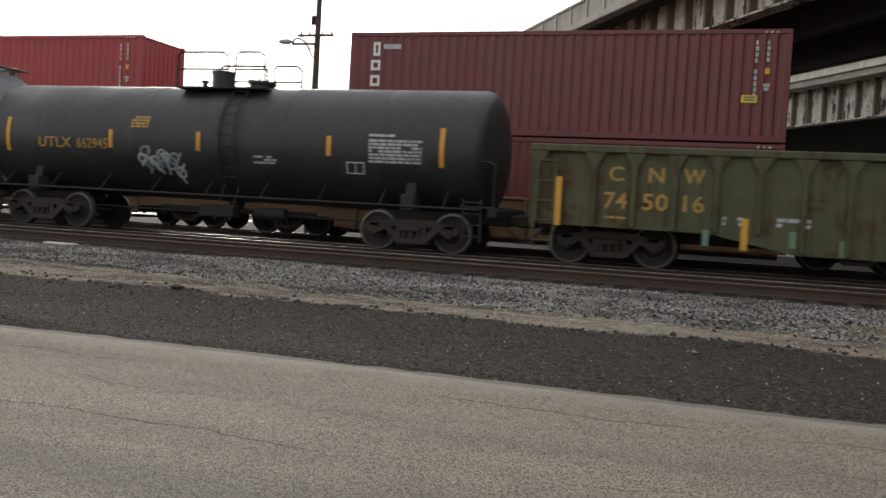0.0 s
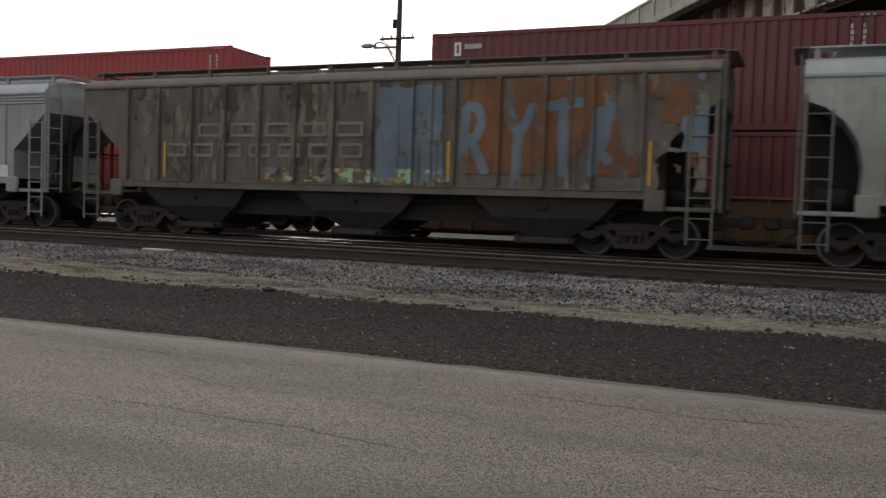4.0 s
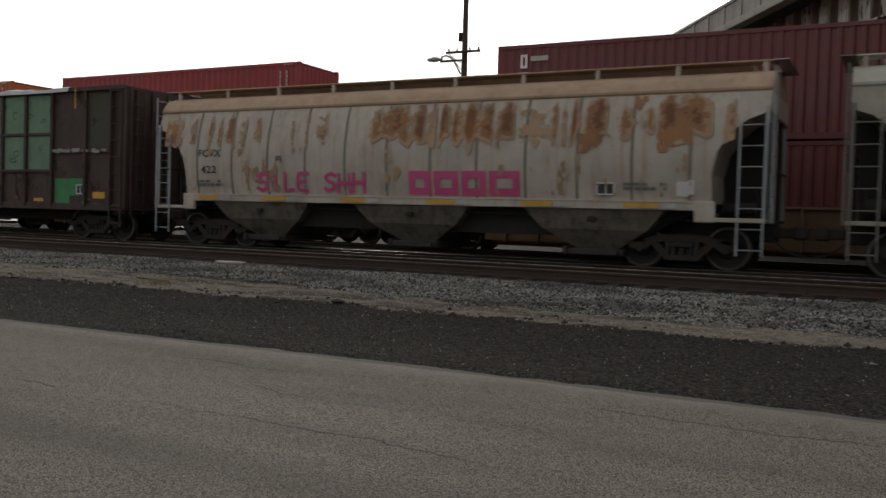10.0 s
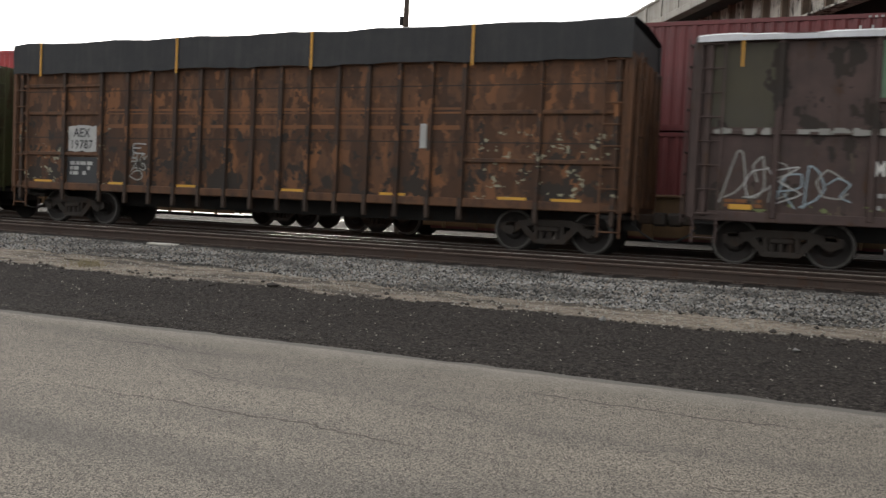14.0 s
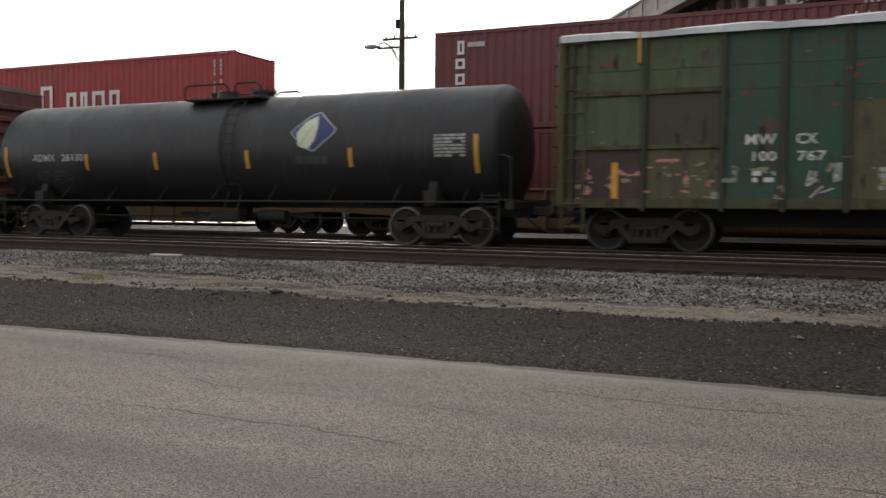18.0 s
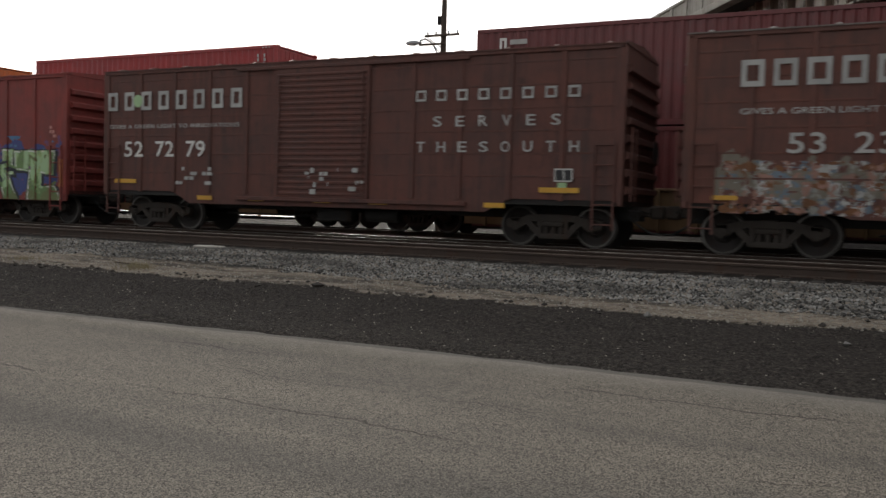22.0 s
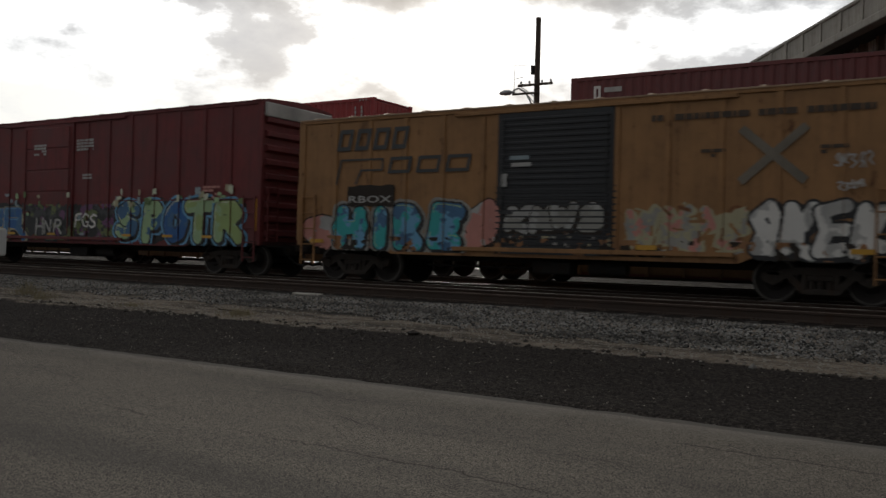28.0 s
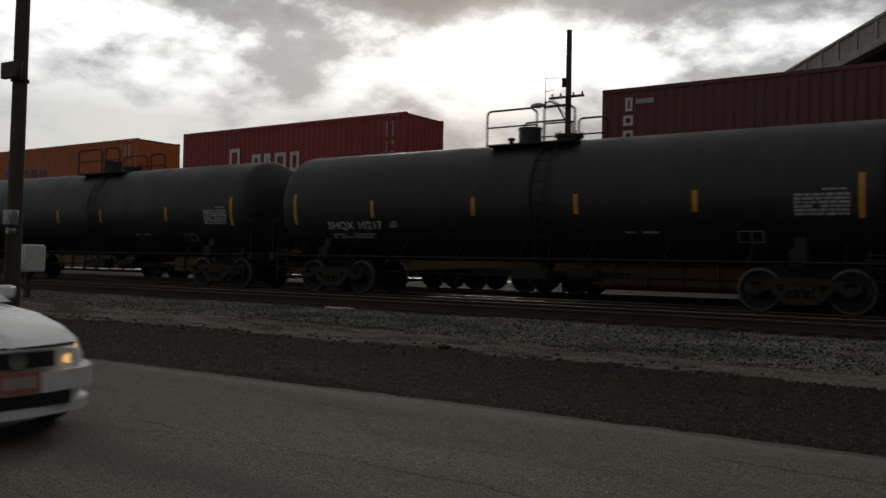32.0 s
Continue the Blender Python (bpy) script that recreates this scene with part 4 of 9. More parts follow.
def build_ground():
    xs = sorted(set([-900, -500, -250, -120, -70] + [round(-45 + 0.25 * i, 3) for i in range(240)] + [25, 60, 120, 300, 900]))
    ys = [-120, -40, -10, 0, 4, 6.6, 7.0] + [round(7.15 + 0.15 * i, 3) for i in range(48)] + [14.3, 14.45, 14.6, 14.75, 14.9, 15.4, 16.7, 17.6, 18.6, 20.5, 22.5, 25, 28, 31, 40, 60, 110, 300, 900, 2500]
    vs = [(x, y, ground_height(x, y)) for y in ys for x in xs]
    n = len(xs)
    fs = [(j * n + i, j * n + i + 1, (j + 1) * n + i + 1, (j + 1) * n + i) for j in range(len(ys) - 1) for i in range(n - 1)]
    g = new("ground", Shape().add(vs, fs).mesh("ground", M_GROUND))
    tagged(g, "dark cinder verge, pale dirt and grey ballast bed beside the tracks", "ground", kind="structure")
    # the road's ragged edge
    rg = random.Random(4)
    xs = [-400, -150, -60] + [round(-40 + 0.12 * i, 3) for i in range(460)] + [20, 60, 200, 400]
    pts = []
    for x in xs:
        e = 7.16 - 0.25 * min(1.0, max(0.0, (-4.0 - x) / 9.0)) + 0.05 * noise.noise(Vector((x * 0.8, 2, 0))) + 0.05 * noise.noise(Vector((x * 3.5, 5, 0))) + 0.012 * rg.uniform(-1, 1)
        pts.append((x, e))
    n = len(pts)
    rows = [(lambda x, e: (x, -14.0, 0.0)), (lambda x, e: (x, 2.0, 0.0)), (lambda x, e: (x, 6.6, 0.0)), (lambda x, e: (x, e - 0.03, -0.002)), (lambda x, e: (x, e, -0.03)), (lambda x, e: (x, e + 0.01, -0.12))]
    vs = [r(x, e) for r in rows for x, e in pts]
    fs = [(j * n + i, j * n + i + 1, (j + 1) * n + i + 1, (j + 1) * n + i) for j in range(len(rows) - 1) for i in range(n - 1)]
    r = new("road", Shape().add(vs, fs).mesh("road", M_ASPHALT))
    tagged(r, "worn grey asphalt road with a ragged pale edge", "road", kind="structure")


def rock_points(rg, n, size):
    """Points of a small angular stone: a squashed, jittered octahedron."""
    base = np.array([(1, 0, 0), (-1, 0, 0), (0, 1, 0), (0, -1, 0), (0, 0, 1), (0, 0, -1)], float)
    out = base[None] * (1 + 0.45 * (rg.random((n, 6, 1)) - 0.5))
    out = out + 0.35 * (rg.random((n, 6, 3)) - 0.5)
    out = out * (size[:, None, None] * (0.75 + 0.5 * rg.random((n, 1, 3))))
    a = rg.random(n) * 6.28
    c, s = np.cos(a)[:, None], np.sin(a)[:, None]
    x, y = out[:, :, 0] * c - out[:, :, 1] * s, out[:, :, 0] * s + out[:, :, 1] * c
    return np.stack([x * 1.15, y, out[:, :, 2] * 0.74], 2)


OCTA = [(0, 2, 4), (2, 1, 4), (1, 3, 4), (3, 0, 4), (2, 0, 5), (1, 2, 5), (3, 1, 5), (0, 3, 5)]


def stones(name, label, xs, ys, sizes, mat, seed):
    rg = np.random.default_rng(seed)
    pts = rock_points(rg, len(xs), sizes)
    zs = np.array([ground_height(x, y) for x, y in zip(xs, ys)])
    pts += np.stack([xs, ys, zs + sizes * 0.36], 1)[:, None, :]
    vs = pts.reshape(-1, 3).tolist()
    fs = [(a + 6 * i, b + 6 * i, c + 6 * i) for i in range(len(xs)) for a, b, c in OCTA]
    me = bpy.data.meshes.new(name)
    me.from_pydata(vs, [], fs)
    me.materials.append(mat)
    return tagged(new(name, me), label, "stones", kind="stuff")


def build_stones():
    rg = np.random.default_rng(11)
    n = 84000
    xs = -30 + 38 * rg.random(n) ** 0.85
    f = rg.random(n)
    ys = 10.9 + 3.55 * f ** 0.85
    low = np.array([noise.noise(Vector((x * 0.35, 9, 0))) for x in xs])
    ragged = np.array([noise.noise(Vector((x * 1.1, y * 2.2, 4))) for x, y in zip(xs, ys)])
    side = np.clip((xs + 12.0) / 9.0, 0.0, 1.0)
    keep = (ys > 11.75 - 0.80 * side + 0.6 * low + 0.65 * ragged) & (ys < 14.05 + 0.35 * side + 0.12 * ragged)
    xs, ys = xs[keep], ys[keep]
    stones("ballast", "grey crushed stone ballast on the shoulder of the track", xs, ys, rg.uniform(0.011, 0.030, len(xs)), M_STONE, 3)
    n = 2600
    xs, ys = -26 + 33 * rg.random(n), 10.0 + 1.6 * rg.random(n)
    stones("loose_gravel", "scattered pebbles on the pale dirt strip", xs, ys, rg.uniform(0.008, 0.022, n), M_PEBBLE, 5)
    n = 750
    xs, ys = -22 + 28 * rg.random(n), 7.3 + 2.9 * rg.random(n)
    stones("cinder_pebbles", "small pale pebbles on the dark cinders", xs, ys, rg.uniform(0.004, 0.012, n), M_PEBBLE, 6)
    n = 5000
    xs, ys = -24 + 30 * rg.random(n), 7.2 + 3.0 * rg.random(n)
    stones("cinders", "dark cinder lumps on the verge", xs, ys, rg.uniform(0.006, 0.016, n), M_CINDER, 7)
    n = 900
    xs = -18 + 23 * rg.random(n)
    ys = 10.6 + 0.26 * rg.standard_normal(n) + 0.15 * np.sin(xs * 0.7)
    stones("dirt_gravel", "pale broken stones strewn along the dirt strip", xs, ys, rg.uniform(0.005, 0.015, n), M_PEBBLE, 12)
    n = 190
    xs = -16 + 20 * rg.random(n)
    ys = 10.05 + 0.22 * rg.standard_normal(n)
    stones("cinder_clods", "dark clods along the edge of the cinders", xs, ys, rg.uniform(0.012, 0.038, n), M_CINDER, 8)
    n = 1500
    xs = -26 + 33 * rg.random(n)
    ys = 17.0 + 0.8 * rg.random(n)
    stones("debris_between_tracks", "pale stones lying between the two tracks", xs, ys, rg.uniform(0.015, 0.04, n), M_STONE, 9)


M_PEBBLE = paint("pale_pebble", (0.36, 0.33, 0.28), 0.9, dirt=(0.2, 0.17, 0.14), dirt_amt=0.3, bump=0.0)
M_CINDER = paint("cinder_lump", (0.044, 0.036, 0.030), 0.95, dirt=(0.06, 0.05, 0.045), dirt_amt=0.4)
M_WEED = paint("dry_weed", (0.27, 0.225, 0.13), 0.9, dirt=(0.08, 0.07, 0.03), dirt_amt=0.4, bump=0.0)
M_PLANK = paint("pale_weathered_board", (0.48, 0.45, 0.4), 0.85, dirt=(0.25, 0.22, 0.18), dirt_amt=0.4)


def rail_profile(yc, top):
    h, b, w2 = 0.17, 0.07, 0.036
    return [(yc - b, top - h), (yc + b, top - h), (yc + b, top - h + 0.012), (yc + 0.012, top - h + 0.03), (yc + 0.010, top - 0.045), (yc + w2, top - 0.035),
            (yc + w2, top - 0.006), (yc + w2 - 0.008, top), (yc - w2 + 0.008, top), (yc - w2, top - 0.006), (yc - w2, top - 0.035), (yc - 0.010, top - 0.045), (yc - 0.012, top - h + 0.03), (yc - b, top - h + 0.012)]


def build_track(yc, top, x0, x1, label, tie_from, tie_to):
    t = thing("railway_track", label, "railway track", "tracks of the yard")
    t["kind"] = "structure"
    for side in (-1, 1):
        y = yc + side * 0.753
        web = Shape().prism(rail_profile(y, top), 0, x0, x1)
        head = Shape().box(x0, x1, y - 0.030, y + 0.030, top - 0.001, top + 0.003)
        crown = M_RAILBRIGHT if yc > 17 else (M_RAILHEAD if side < 0 else M_RAILDUST)
        part("rail", joined("rail", [(web, M_RAILSIDE), (head, crown)]), None, t)
    rg = random.Random(int(yc * 10))
    meshes = []
    for i in range(5):
        s = Shape().box(-0.115 + rg.uniform(-0.01, 0.01), 0.115, -1.3 + rg.uniform(-0.05, 0.03), 1.3 + rg.uniform(-0.03, 0.05), -0.17, 0.0, 0.018)
        meshes.append(s.mesh("tie", M_TIE))
    plate = Shape().box(-0.09, 0.09, -0.19, 0.19, 0.0, 0.016, 0.004)
    for sy in (-0.12, 0.12):
        plate.box(-0.05, -0.02, sy - 0.012, sy + 0.012, 0.016, 0.05)
        plate.box(0.02, 0.05, sy - 0.012, sy + 0.012, 0.016, 0.05)
    plate_mesh = plate.mesh("tie_plate", M_RAILSIDE)
    x = tie_from
    near = yc < 17
    while x < tie_to:
        tie = part("tie", meshes[rg.randrange(5)], None, t, at=pose(x, yc + rg.uniform(-0.04, 0.04), top - 0.188, 0, rg.uniform(-0.5, 0.5), rg.uniform(-1.2, 1.2)))
        if near and -20 < x < 5:
            part("tie_plate", plate_mesh, None, tie, at=pose(0, -0.753, 0.0005))
        x += 0.53 + rg.uniform(-0.03, 0.03)
    return t


build_ground()
build_track(15.66, 0.53, -160, 60, "rusty rails on dark wooden ties, empty", -34, 9)
build_track(19.50, 0.49, -160, 60, "rails under the moving freight train", -34, 9)
build_track(25.40, 0.49, -160, 60, "rails under the standing container train", -40, 9)


# ---- containers on well cars ----
def container(x0, x1, y0, z0, mat, label, ht=2.896, wd=2.438):
    c = thing("shipping_container", label, "container", "stacked shipping containers", pose((x0 + x1) / 2, y0 + wd / 2, z0))
    L, W = (x1 - x0) / 2, wd / 2
    for sy in (-1, 1):
        s = Shape()
        # trapezoid corrugations
        x, pts = -L + 0.16, []
        while x < L - 0.14:
            pts += [(x, 0), (x + 0.07, 0), (x + 0.138, 0.036), (x + 0.208, 0.036)]
            x += 0.276
        vs, fs = [], []
        for px, py in pts:
            vs += [(min(px, L - 0.12), sy * (W - 0.012 - py), 0.14), (min(px, L - 0.12), sy * (W - 0.012 - py), ht - 0.11)]
        for i in range(len(pts) - 1):
            q = (2 * i, 2 * i + 2, 2 * i + 3, 2 * i + 1)
            fs.append(q if sy < 0 else tuple(reversed(q)))
        s.add(vs, fs)
        part("corrugated_side", s.mesh("corrugated_side", mat, False), mat, c)
        part("bottom_rail", Shape().box(-L + 0.12, L - 0.12, sy * (W - 0.03) - 0.03, sy * (W - 0.03) + 0.03, 0.0, 0.16, 0.008), mat, c)
        part("top_rail", Shape().box(-L + 0.12, L - 0.12, sy * (W - 0.03) - 0.03, sy * (W - 0.03) + 0.03, ht - 0.12, ht - 0.004, 0.008), mat, c)
    part("roof", Shape().box(-L + 0.06, L - 0.06, -W + 0.05, W - 0.05, ht - 0.07, ht - 0.02), mat, c)
    part("floor", Shape().box(-L + 0.06, L - 0.06, -W + 0.05, W - 0.05, 0.03, 0.12), mat, c)
    for sx in (-1, 1):
        e = Shape()
        e.box(sx * (L - 0.05) - 0.03, sx * (L - 0.05) + 0.03, -W + 0.1, W - 0.1, 0.12, ht - 0.11)
        wall = part("end_wall", e, mat, c)
        rib = Shape().box(sx * (L - 0.02) - 0.014, sx * (L - 0.02) + 0.014, 0, 0.11, 0.16, ht - 0.16, 0.005).mesh("end_rib", mat)
        for j in range(9):
            part("end_rib", rib, None, wall, at=pose(0, -W + 0.22 + j * 0.25, 0))
        for sy in (-1, 1):
            part("corner_post", Shape().box(sx * (L - 0.08) - 0.08, sx * (L - 0.08) + 0.08, sy * (W - 0.08) - 0.08, sy * (W - 0.08) + 0.08, 0.12, ht - 0.12, 0.012), mat, c)
            for z in (0.0, ht - 0.12):
                part("corner_casting", Shape().box(sx * (L - 0.089) - 0.089, sx * (L - 0.089) + 0.089, sy * (W - 0.081) - 0.083, sy * (W - 0.081) + 0.083, z, z + 0.118, 0.01), mat, c)
    return c


def marks(c, L, y, seed, mat):
    """The painted code columns near a container's end, as bars."""
    rg = random.Random(seed)
    for i in range(11):
        if i in (4, 10):
            continue
        z = 2.60 - i * 0.150
        part("code_bar", Shape().box(L - 0.88, L - 0.88 + rg.uniform(0.06, 0.09), y - 0.004, y, z - 0.115, z), mat, c)
    for i in range(4):
        z = 2.60 - i * 0.145
        part("code_bar", Shape().box(L - 0.60, L - 0.60 + rg.uniform(0.06, 0.09), y - 0.004, y, z - 0.11, z), mat, c)
    part("code_bar", Shape().box(L - 0.64, L - 0.48, y - 0.004, y, 1.42, 1.50), mat, c)
    part("code_bar", Shape().box(L - 0.62, L - 0.50, y - 0.004, y, 1.32, 1.40), mat, c)
    part("yellow_label", Shape().box(L - 0.62, L - 0.50, y - 0.004, y, 1.74, 1.90), M_REFLEX, c)
    for i in range(3):
        part("code_bar", Shape().box(L - 0.40 - 0.14 * i, L - 0.33 - 0.14 * i, y + 0.002, y + 0.004, 2.79, 2.84), mat, c)


def well_car(x0, x1, y0):
    c = thing("well_car", "tan well car of a standing container train", "rail car", "well cars", pose((x0 + x1) / 2, y0 + 1.22, 0.49))
    L = (x1 - x0) / 2
    for sy in (-1, 1):
        s = Shape().box(-L - 0.5, L + 0.5, sy * 1.32 - 0.06, sy * 1.32 + 0.06, 0.92, 1.48, 0.03)
        s.box(-L - 0.2, L + 0.2, sy * 1.30 - 0.03, sy * 1.30 + 0.03, 0.35, 0.95)
        s.box(-L - 0.5, L + 0.5, sy * 1.36 - 0.08, sy * 1.36 + 0.08, 1.40, 1.48, 0.02)
        for i in range(12):
            x = -L + (i + 0.5) * 2 * L / 12
            s.box(x - 0.04, x + 0.04, sy * 1.40 - 0.05, sy * 1.40 + 0.05, 0.30, 1.42, 0.01)
        part("side_sill", s, M_WELL, c)
    part("well_floor", Shape().box(-L, L, -1.2, 1.2, 0.2, 0.27), M_FRAME, c)
    for sx in (-1, 1):
        e = Shape().prism([(sx * (L + 0.1), 1.48), (sx * (L + 1.2), 1.48), (sx * (L + 3.0), 1.05), (sx * (L + 3.4), 1.05), (sx * (L + 3.4), 0.75), (sx * (L + 0.1), 0.6)], 1, -1.3, 1.3)
        part("end_platform", e, M_WELL, c)
        truck(c, sx * (L + 1.9), keyed=False)


def truck_meshes():
    s = Shape()
    for sy in (-1, 1):
        y0, y1 = sy * 0.99 - 0.075, sy * 0.99 + 0.075
        arch = [(-1.12, 0.60), (-0.80, 0.64), (-0.45, 0.72), (0.45, 0.72), (0.80, 0.64), (1.12, 0.60), (1.12, 0.46), (1.02, 0.40), (0.76, 0.40), (0.62, 0.52),
                (0.40, 0.58), (-0.40, 0.58), (-0.62, 0.52), (-0.76, 0.40), (-1.02, 0.40), (-1.12, 0.46)]
        s.prism(arch, 1, y0, y1)
        s.prism([(-0.66, 0.52), (-0.50, 0.56), (-0.26, 0.30), (0.26, 0.30), (0.50, 0.56), (0.66, 0.52), (0.34, 0.19), (-0.34, 0.19)], 1, y0 + 0.01, y1 - 0.01)
        for x in (-0.30, 0.30):
            s.box(x - 0.05, x + 0.05, y0, y1, 0.28, 0.60, 0.012)
        for x in (-0.17, 0.0, 0.17):
            s.cyl((x, sy * 1.0, 0.29), (x, sy * 1.0, 0.47), 0.062, 10)
            for zz in (0.32, 0.37, 0.42):
                s.cyl((x, sy * 1.0, zz), (x, sy * 1.0, zz + 0.02), 0.075, 10)
        for x in (-0.889, 0.889):
            s.box(x - 0.13, x + 0.13, y0, y1, 0.52, 0.64, 0.02)
        s.box(-0.24, 0.24, sy * 0.99 - 0.11, sy * 0.99 + 0.11, 0.46, 0.57, 0.02)
    s.box(-0.19, 0.19, -1.05, 1.05, 0.46, 0.74, 0.04)
    s.cyl((0, 0, 0.7), (0, 0, 0.86), 0.19, 16)
    for x in (-0.36, 0.36):
        s.box(x - 0.05, x + 0.05, -0.85, 0.85, 0.36, 0.48, 0.015)
    body = s.mesh("truck_frame", M_TRUCK)
    w1, tr, cap = Shape(), Shape(), Shape()
    for sy in (-1, 1):
        prof = [(sy * 0.655, 0.10), (sy * 0.66, 0.40), (sy * 0.66, 0.485), (sy * 0.69, 0.485), (sy * 0.70, 0.462)]
        tread = [(sy * 0.70, 0.462), (sy * 0.795, 0.452), (sy * 0.80, 0.445), (sy * 0.80, 0.405)]
        face = [(sy * 0.80, 0.405), (sy * 0.775, 0.385), (sy * 0.745, 0.33), (sy * 0.735, 0.22), (sy * 0.79, 0.17), (sy * 0.80, 0.10)]
        for shp, pr in ((w1, prof), (tr, tread), (w1, face)):
            n, vs, fs = 30, [], []
            for h, r in pr:
                for i in range(n):
                    a = 2 * math.pi * i / n
                    vs.append((r * math.sin(a), h, r * math.cos(a)))
            for j in range(len(pr) - 1):
                for i in range(n):
                    q = (j * n + i, j * n + (i + 1) % n, (j + 1) * n + (i + 1) % n, (j + 1) * n + i)
                    fs.append(q if sy > 0 else tuple(reversed(q)))
            shp.add(vs, fs)
        for i in range(3):
            a = 2.1 * i
            w1.cyl((0.28 * math.sin(a), sy * 0.74, 0.28 * math.cos(a)), (0.28 * math.sin(a), sy * 0.752, 0.28 * math.cos(a)), 0.03, 6)
        cap.cyl((0, sy * 0.8, 0), (0, sy * 1.09, 0), 0.105, 14)
        for i in range(3):
            a = 2.094 * i
            cap.cyl((0.06 * math.sin(a), sy * 1.09, 0.06 * math.cos(a)), (0.06 * math.sin(a), sy * 1.115, 0.06 * math.cos(a)), 0.022, 6)
    w1.cyl((0, -0.8, 0), (0, 0.8, 0), 0.085, 12)
    wheels = joined("wheelset", [(w1, M_WHEEL), (tr, M_TREAD), (cap, M_TRUCK)])
    return body, wheels


TRUCK_BODY, WHEELSET = truck_meshes()
TURNING = []


def truck(car, x, keyed=True):
    t = part("truck", TRUCK_BODY, None, car, "rusty cast-steel truck with two axles", at=pose(x, 0, 0))
    for dx in (-0.889, 0.889):
        ws = part("wheelset", WHEELSET, None, t, at=pose(dx, 0, 0.457))
        if keyed:
            TURNING.append((ws, car, dx))
    return t


def build_containers():
    c = container(-10.71, 1.48, 23.9, 3.70, M_CONTRED, "maroon corrugated shipping container with white code marks, stacked on another")
    marks(c, 6.095, -1.222, 1, P_GREYWHITE)
    lab = part("yellow_label", Shape().box(4.94, 5.34, -1.228, -1.222, 1.00, 1.20, 0.002), M_LABEL, c)
    for i, (a, b) in enumerate(((5.0, 5.28), (5.02, 5.26))):
        part("label_bar", Shape().box(a, b, -1.231, -1.228, 1.13 - 0.07 * i, 1.16 - 0.07 * i), P_DGREY, lab)
    for x0, x1, z0, z1 in ((-5.36, -5.14, 2.20, 2.60), (-5.42, -5.12, 1.78, 2.08), (-5.42, -5.12, 1.32, 1.64)):
        name_block(c, x0, x1, z0, z1, P_WHITE, 1.226, None, "name_block", 0.08)
    part("white_bar", Shape().box(-5.04, -4.50, -1.226, -1.222, 2.40, 2.54), P_GREYWHITE, c)
    c = container(-10.71, 1.48, 23.9, 0.76, M_CONTRED, "maroon shipping container in the well of a rail car")
    marks(c, 6.095, -1.222, 2, P_GREYWHITE)
    well_car(-10.71, 1.48, 23.9)
    c = container(-31.02, -18.84, 25.03, 3.93, M_CONTRED2, "bright red shipping container with white lettering, stacked on another")
    marks(c, 6.09, -1.222, 3, P_GREYWHITE)
    for i, (x0, wd) in enumerate(((-3.1, 0.62), (-1.75, 0.50), (-1.05, 0.36), (-0.45, 0.62), (0.40, 0.50))):
        name_block(c, x0, x0 + wd, 0.95, 2.05 if i == 0 else 1.75, P_WHITE, 1.226, None, "name_block", 0.15)
    container(-31.02, -18.84, 25.03, 0.98, M_CONTRED2, "red shipping container in the well of a rail car")
    well_car(-31.02, -18.84, 25.0)
    c = container(-46.4, -34.23, 25.02, 3.98, M_CONTORANGE, "orange shipping container stacked on another")
    marks(c, 6.08, -1.222, 4, P_WHITE)
    for i in range(5):
        name_block(c, -5.0 + i * 0.8, -4.5 + i * 0.8, 1.0, 1.8, M_CONTBLUE, 1.226, None, "name_block", 0.14)
    container(-46.4, -34.23, 25.02, 1.04, M_CONTORANGE, "orange shipping container in the well of a rail car")
    well_car(-46.4, -34.23, 25.0)
    container(-62.5, -50.3, 25.05, 3.98, M_CONTORANGE, "orange shipping container far along the train")
    container(-62.5, -50.3, 25.05, 1.04, M_CONTRED, "maroon shipping container far along the train")
    well_car(-62.5, -50.3, 25.0)


# ---- viaduct ----
BR_N = radians(57.0)


